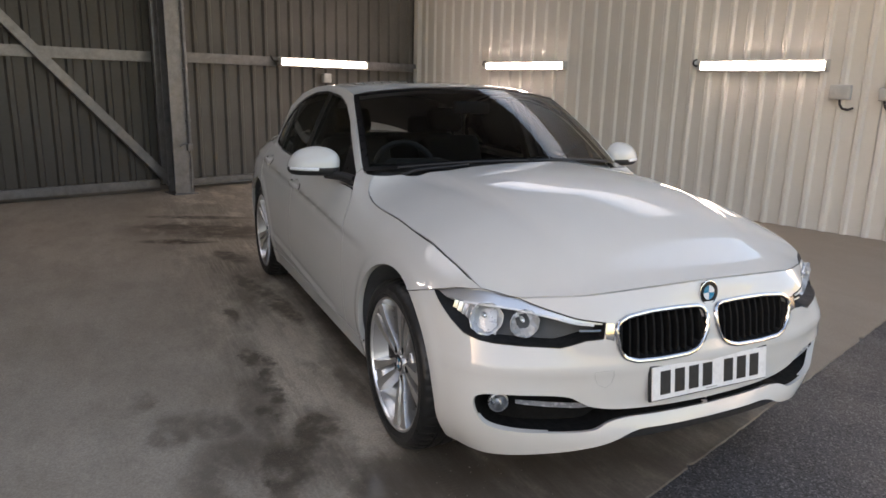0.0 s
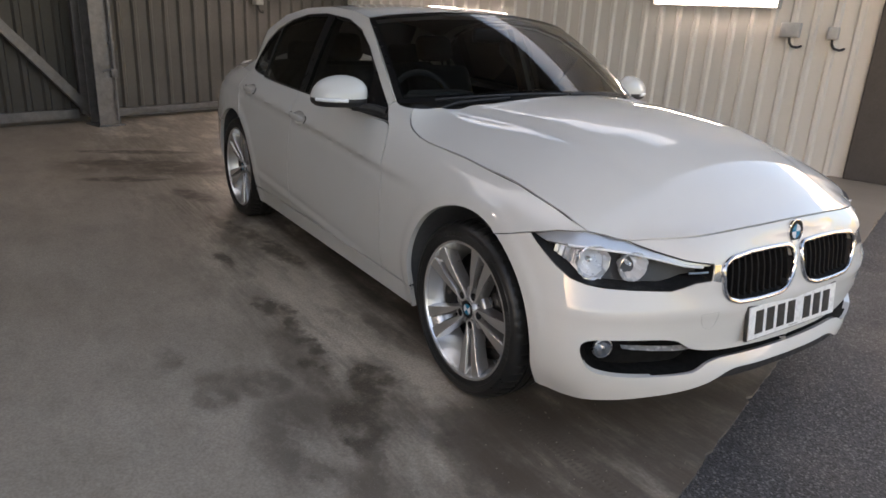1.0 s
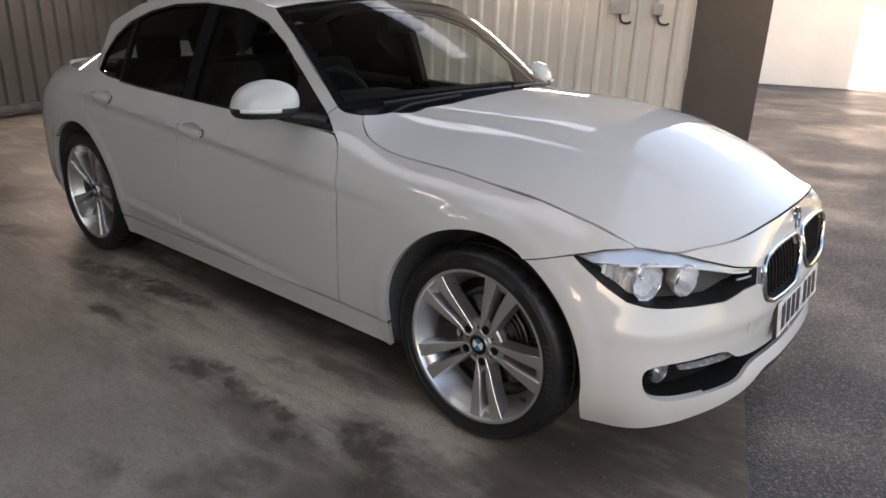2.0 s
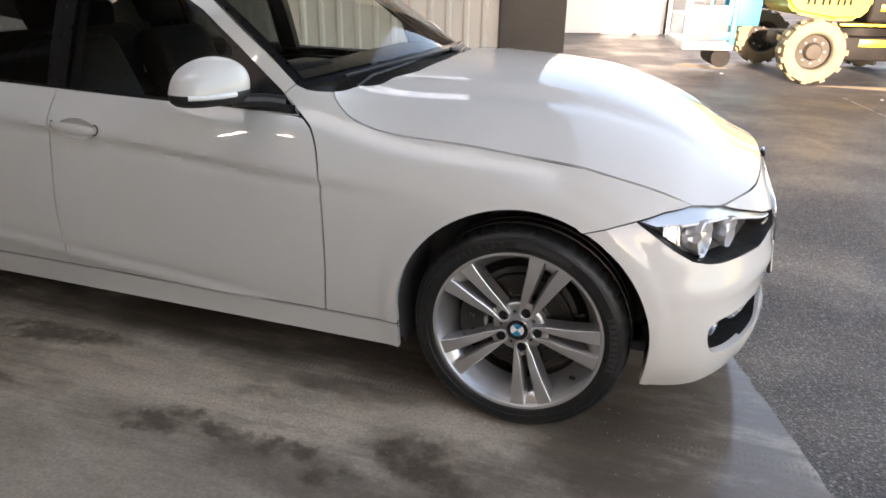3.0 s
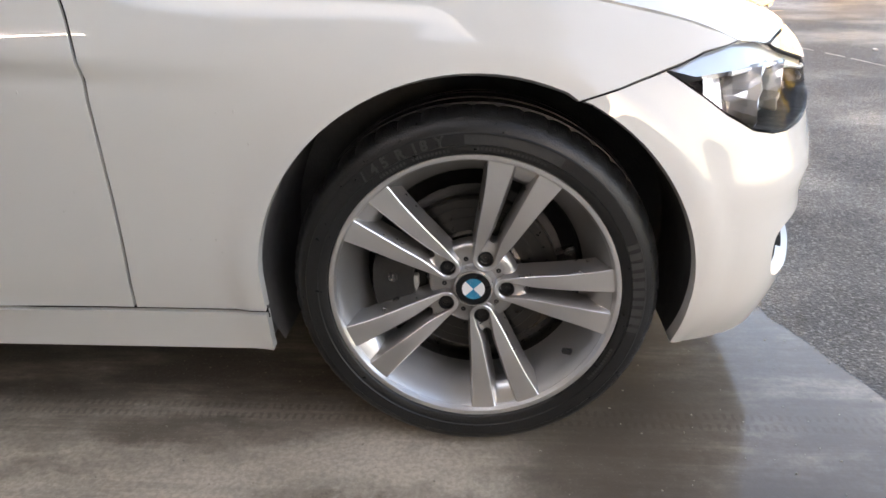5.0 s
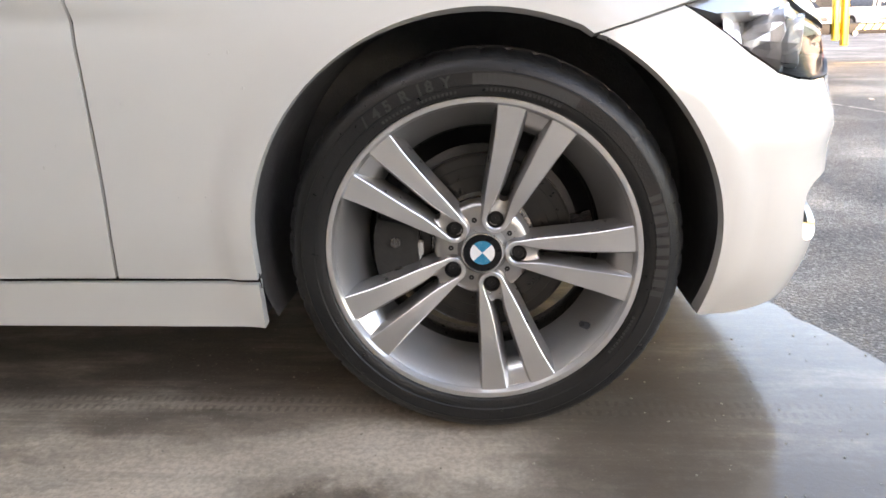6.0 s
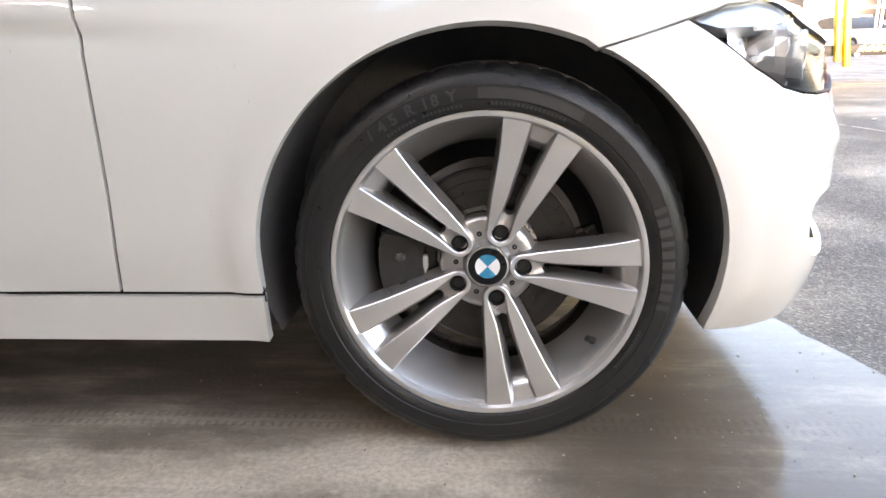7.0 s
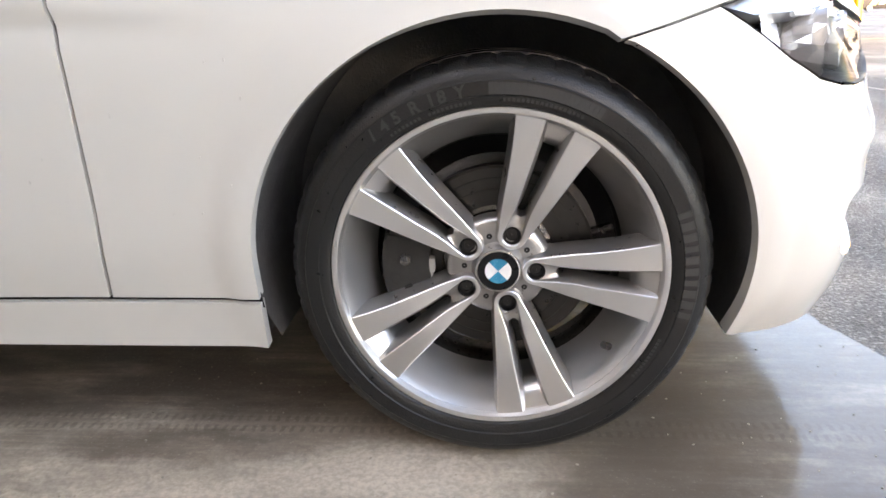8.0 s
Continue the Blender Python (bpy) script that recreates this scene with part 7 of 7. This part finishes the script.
def parked_car(m, paint, label):
    """A hatchback seen from afar: body, glasshouse, wheels, lamps, grille."""
    c = tagged(empty("parked_car", m), label, "car", "cars parked across the yard")
    bm = bmesh.new()
    side = [(-2.0, 0.30), (-2.02, 0.72), (-1.9, 0.92), (-1.0, 0.98), (0.9, 0.95), (1.6, 0.84), (1.98, 0.70), (2.05, 0.45), (2.0, 0.28)]
    add_prism(bm, side, -0.86, 0.86, pose(0, 0, 0, 90))
    bmesh.ops.bevel(bm, geom=bm.edges[:], offset=0.07, segments=3, affect='EDGES')
    part("body", bm, paint, c)
    bm = bmesh.new()
    prof = [(-1.85, 0.92), (-1.45, 1.38), (-0.4, 1.46), (0.25, 1.40), (1.05, 0.94)]
    lo = [bm.verts.new((x, -0.60 - 0.14 * (1.46 - z) / 0.54, z)) for x, z in prof]
    hi = [bm.verts.new((x, 0.60 + 0.14 * (1.46 - z) / 0.54, z)) for x, z in prof]
    bm.faces.new(lo)
    bm.faces.new(hi[::-1])
    for k in range(4):
        bm.faces.new((lo[k], hi[k], hi[k + 1], lo[k + 1]))
    bmesh.ops.recalc_face_normals(bm, faces=bm.faces)
    part("glasshouse", bm, M_TRIM, c)
    part("roof", box((-0.62, 0, 1.44), (1.55, 1.16, 0.05), 0.02), paint, c)
    for x in (-1.25, 1.30):
        for y in (-0.80, 0.80):
            s = 1 if y > 0 else -1
            w = part("wheel", cyl((x, y - 0.1 * s, 0.32), (x, y + 0.08 * s, 0.32), 0.32, seg=24), M_RUBBER, c)
            part("hubcap", cyl((x, y + 0.08 * s, 0.32), (x, y + 0.09 * s, 0.32), 0.2, seg=18), M_SATIN, w)
    for y in (-0.62, 0.62):
        part("headlamp", box((1.93, y, 0.68), (0.16, 0.30, 0.14), 0.03), M_SATIN, c)
    part("grille", box((2.03, 0, 0.52), (0.05, 0.9, 0.16), 0.015), M_BLACK, c)
PAINTS = [mat("silver_paint", (0.55, 0.56, 0.58), 0.3, 0.3), mat("grey_blue_paint", (0.25, 0.30, 0.36), 0.3), mat("red_paint", (0.30, 0.03, 0.03), 0.3), mat("white_car_paint", (0.75, 0.75, 0.75), 0.3)]
for k, (x, i, lab) in enumerate(((8.9, 3, "white hatchback parked across the yard"), (11.6, 0, "silver hatchback parked across the yard"), (14.2, 3, "white hatchback parked across the yard"), (16.9, 2, "red hatchback parked across the yard"), (19.6, 1, "grey-blue hatchback parked across the yard"), (6.2, 1, "grey-blue hatchback parked across the yard"))):
    parked_car(pose(x, 27.5 + 0.2 * (k % 3), -0.01, 0, 0, -82), PAINTS[i], lab)

far = tagged(empty("warehouse", pose(14, 46, 0, 0, 0, 4)), "long grey warehouse behind the parked cars", "building")
part("wall", box((0, 0, 3.0), (70, 8, 6.0)), M_GREYP, far)
part("roof", box((0, 0, 6.2), (71, 9, 0.4), 0.05), M_CHASSIS, far)
for k in range(12):
    part("window", box((-30 + k * 5.4, -4.03, 2.2), (2.6, 0.1, 1.4), 0.02), M_TRIM, far)
# sun patches painted in pale colour, and litter on the yard
M_SUNLIT_SAND = mat("sunlit_sand", (0.34, 0.27, 0.18), 0.9, col2=(0.24, 0.19, 0.13), scale=8, bump=0.4)
rnd = random.Random(9)
# sunlight on sandy ground, put into the colour of a thin patch
def sand(x, y, lx, ly, a):
    bm = bmesh.new()
    c = bm.verts.new((0, 0, 0.006))
    ring = []
    for k in range(26):
        t_ = 2 * math.pi * k / 26
        q = 0.75 + 0.3 * rnd.random()
        ring.append(bm.verts.new((lx * q * math.cos(t_), ly * q * math.sin(t_), 0.0)))
    for k in range(26):
        bm.faces.new((c, ring[k], ring[(k + 1) % 26]))
    tagged(link_mesh("sand_patch", bm, M_SUNLIT_SAND, smooth=True), "thin pale patch painting sunlight on sandy asphalt", "sand", kind="stuff").matrix_world = pose(x, y, -0.008, 0, 0, a)
sand(2.9, 7.6, 0.95, 0.16, 5)
sand(0.6, 9.0, 0.45, 0.25, -20)
sand(5.75, 9.0, 0.75, 0.12, -8)
for x, y in ((0.1, 10.4), (0.9, 8.2), (2.6, 6.6), (3.0, 6.3), (3.2, 4.2), (0.5, 12.6)):
    sc_ = tagged(link_mesh("paper_scrap", box((0, 0, 0.01), (rnd.uniform(0.03, 0.09), rnd.uniform(0.02, 0.045), 0.008), 0.002), M_GREYP), "pale scrap of paper on the asphalt", "litter", "scraps on the yard")
    sc_.matrix_world = pose(x, y, -0.012, 0, 0, rnd.uniform(0, 180))

# loose grit on the slab round the wheel
grit = bmesh.new()
for k in range(230):
    r = rnd.uniform(0.0008, 0.0022)
    m = Matrix.Translation((rnd.uniform(-0.75, 0.85), rnd.uniform(-1.15, -0.42), r * 0.6)) @ Matrix.Rotation(rnd.uniform(0, 6), 4, 'Z') @ Matrix.Diagonal((rnd.uniform(0.8, 1.7), 1.0, 0.8, 1))
    bmesh.ops.create_icosphere(grit, subdivisions=1, radius=r, matrix=m)
tagged(link_mesh("grit", grit, mat("pale_grit", (0.42, 0.37, 0.30), 0.8, amount=0.6)), "loose grains of pale grit on the slab", "grit", kind="stuff")

M_JOINT = mat("pale_joint", (0.42, 0.41, 0.39), 0.7, scale=12)
# a pale sealed joint across the asphalt
bm = bmesh.new()
line = [(2.20, 6.6), (2.41, 5.41), (2.78, 3.92), (2.94, 3.14), (3.07, 2.09), (3.20, 0.9), (3.31, -0.4)]
rows_ = []
for k in range(61):
    t_ = k / 10
    i = min(int(t_), 5)
    a, b = Vector(line[i]), Vector(line[i + 1])
    q = a.lerp(b, t_ - i)
    w_ = 0.007 + 0.004 * rnd.random()
    rows_.append([bm.verts.new((q.x - w_ + rnd.uniform(-0.003, 0.003), q.y, 0)), bm.verts.new((q.x + w_ + rnd.uniform(-0.003, 0.003), q.y, 0))])
for k, (a, b) in enumerate(zip(rows_, rows_[1:])):
    if rnd.random() > 0.2:
        bm.faces.new((a[0], a[1], b[1], b[0]))
tagged(link_mesh("road_joint", bm, M_JOINT), "pale worn joint line across the asphalt", "joint line", kind="structure").matrix_world = pose(0, 0, -0.0055)
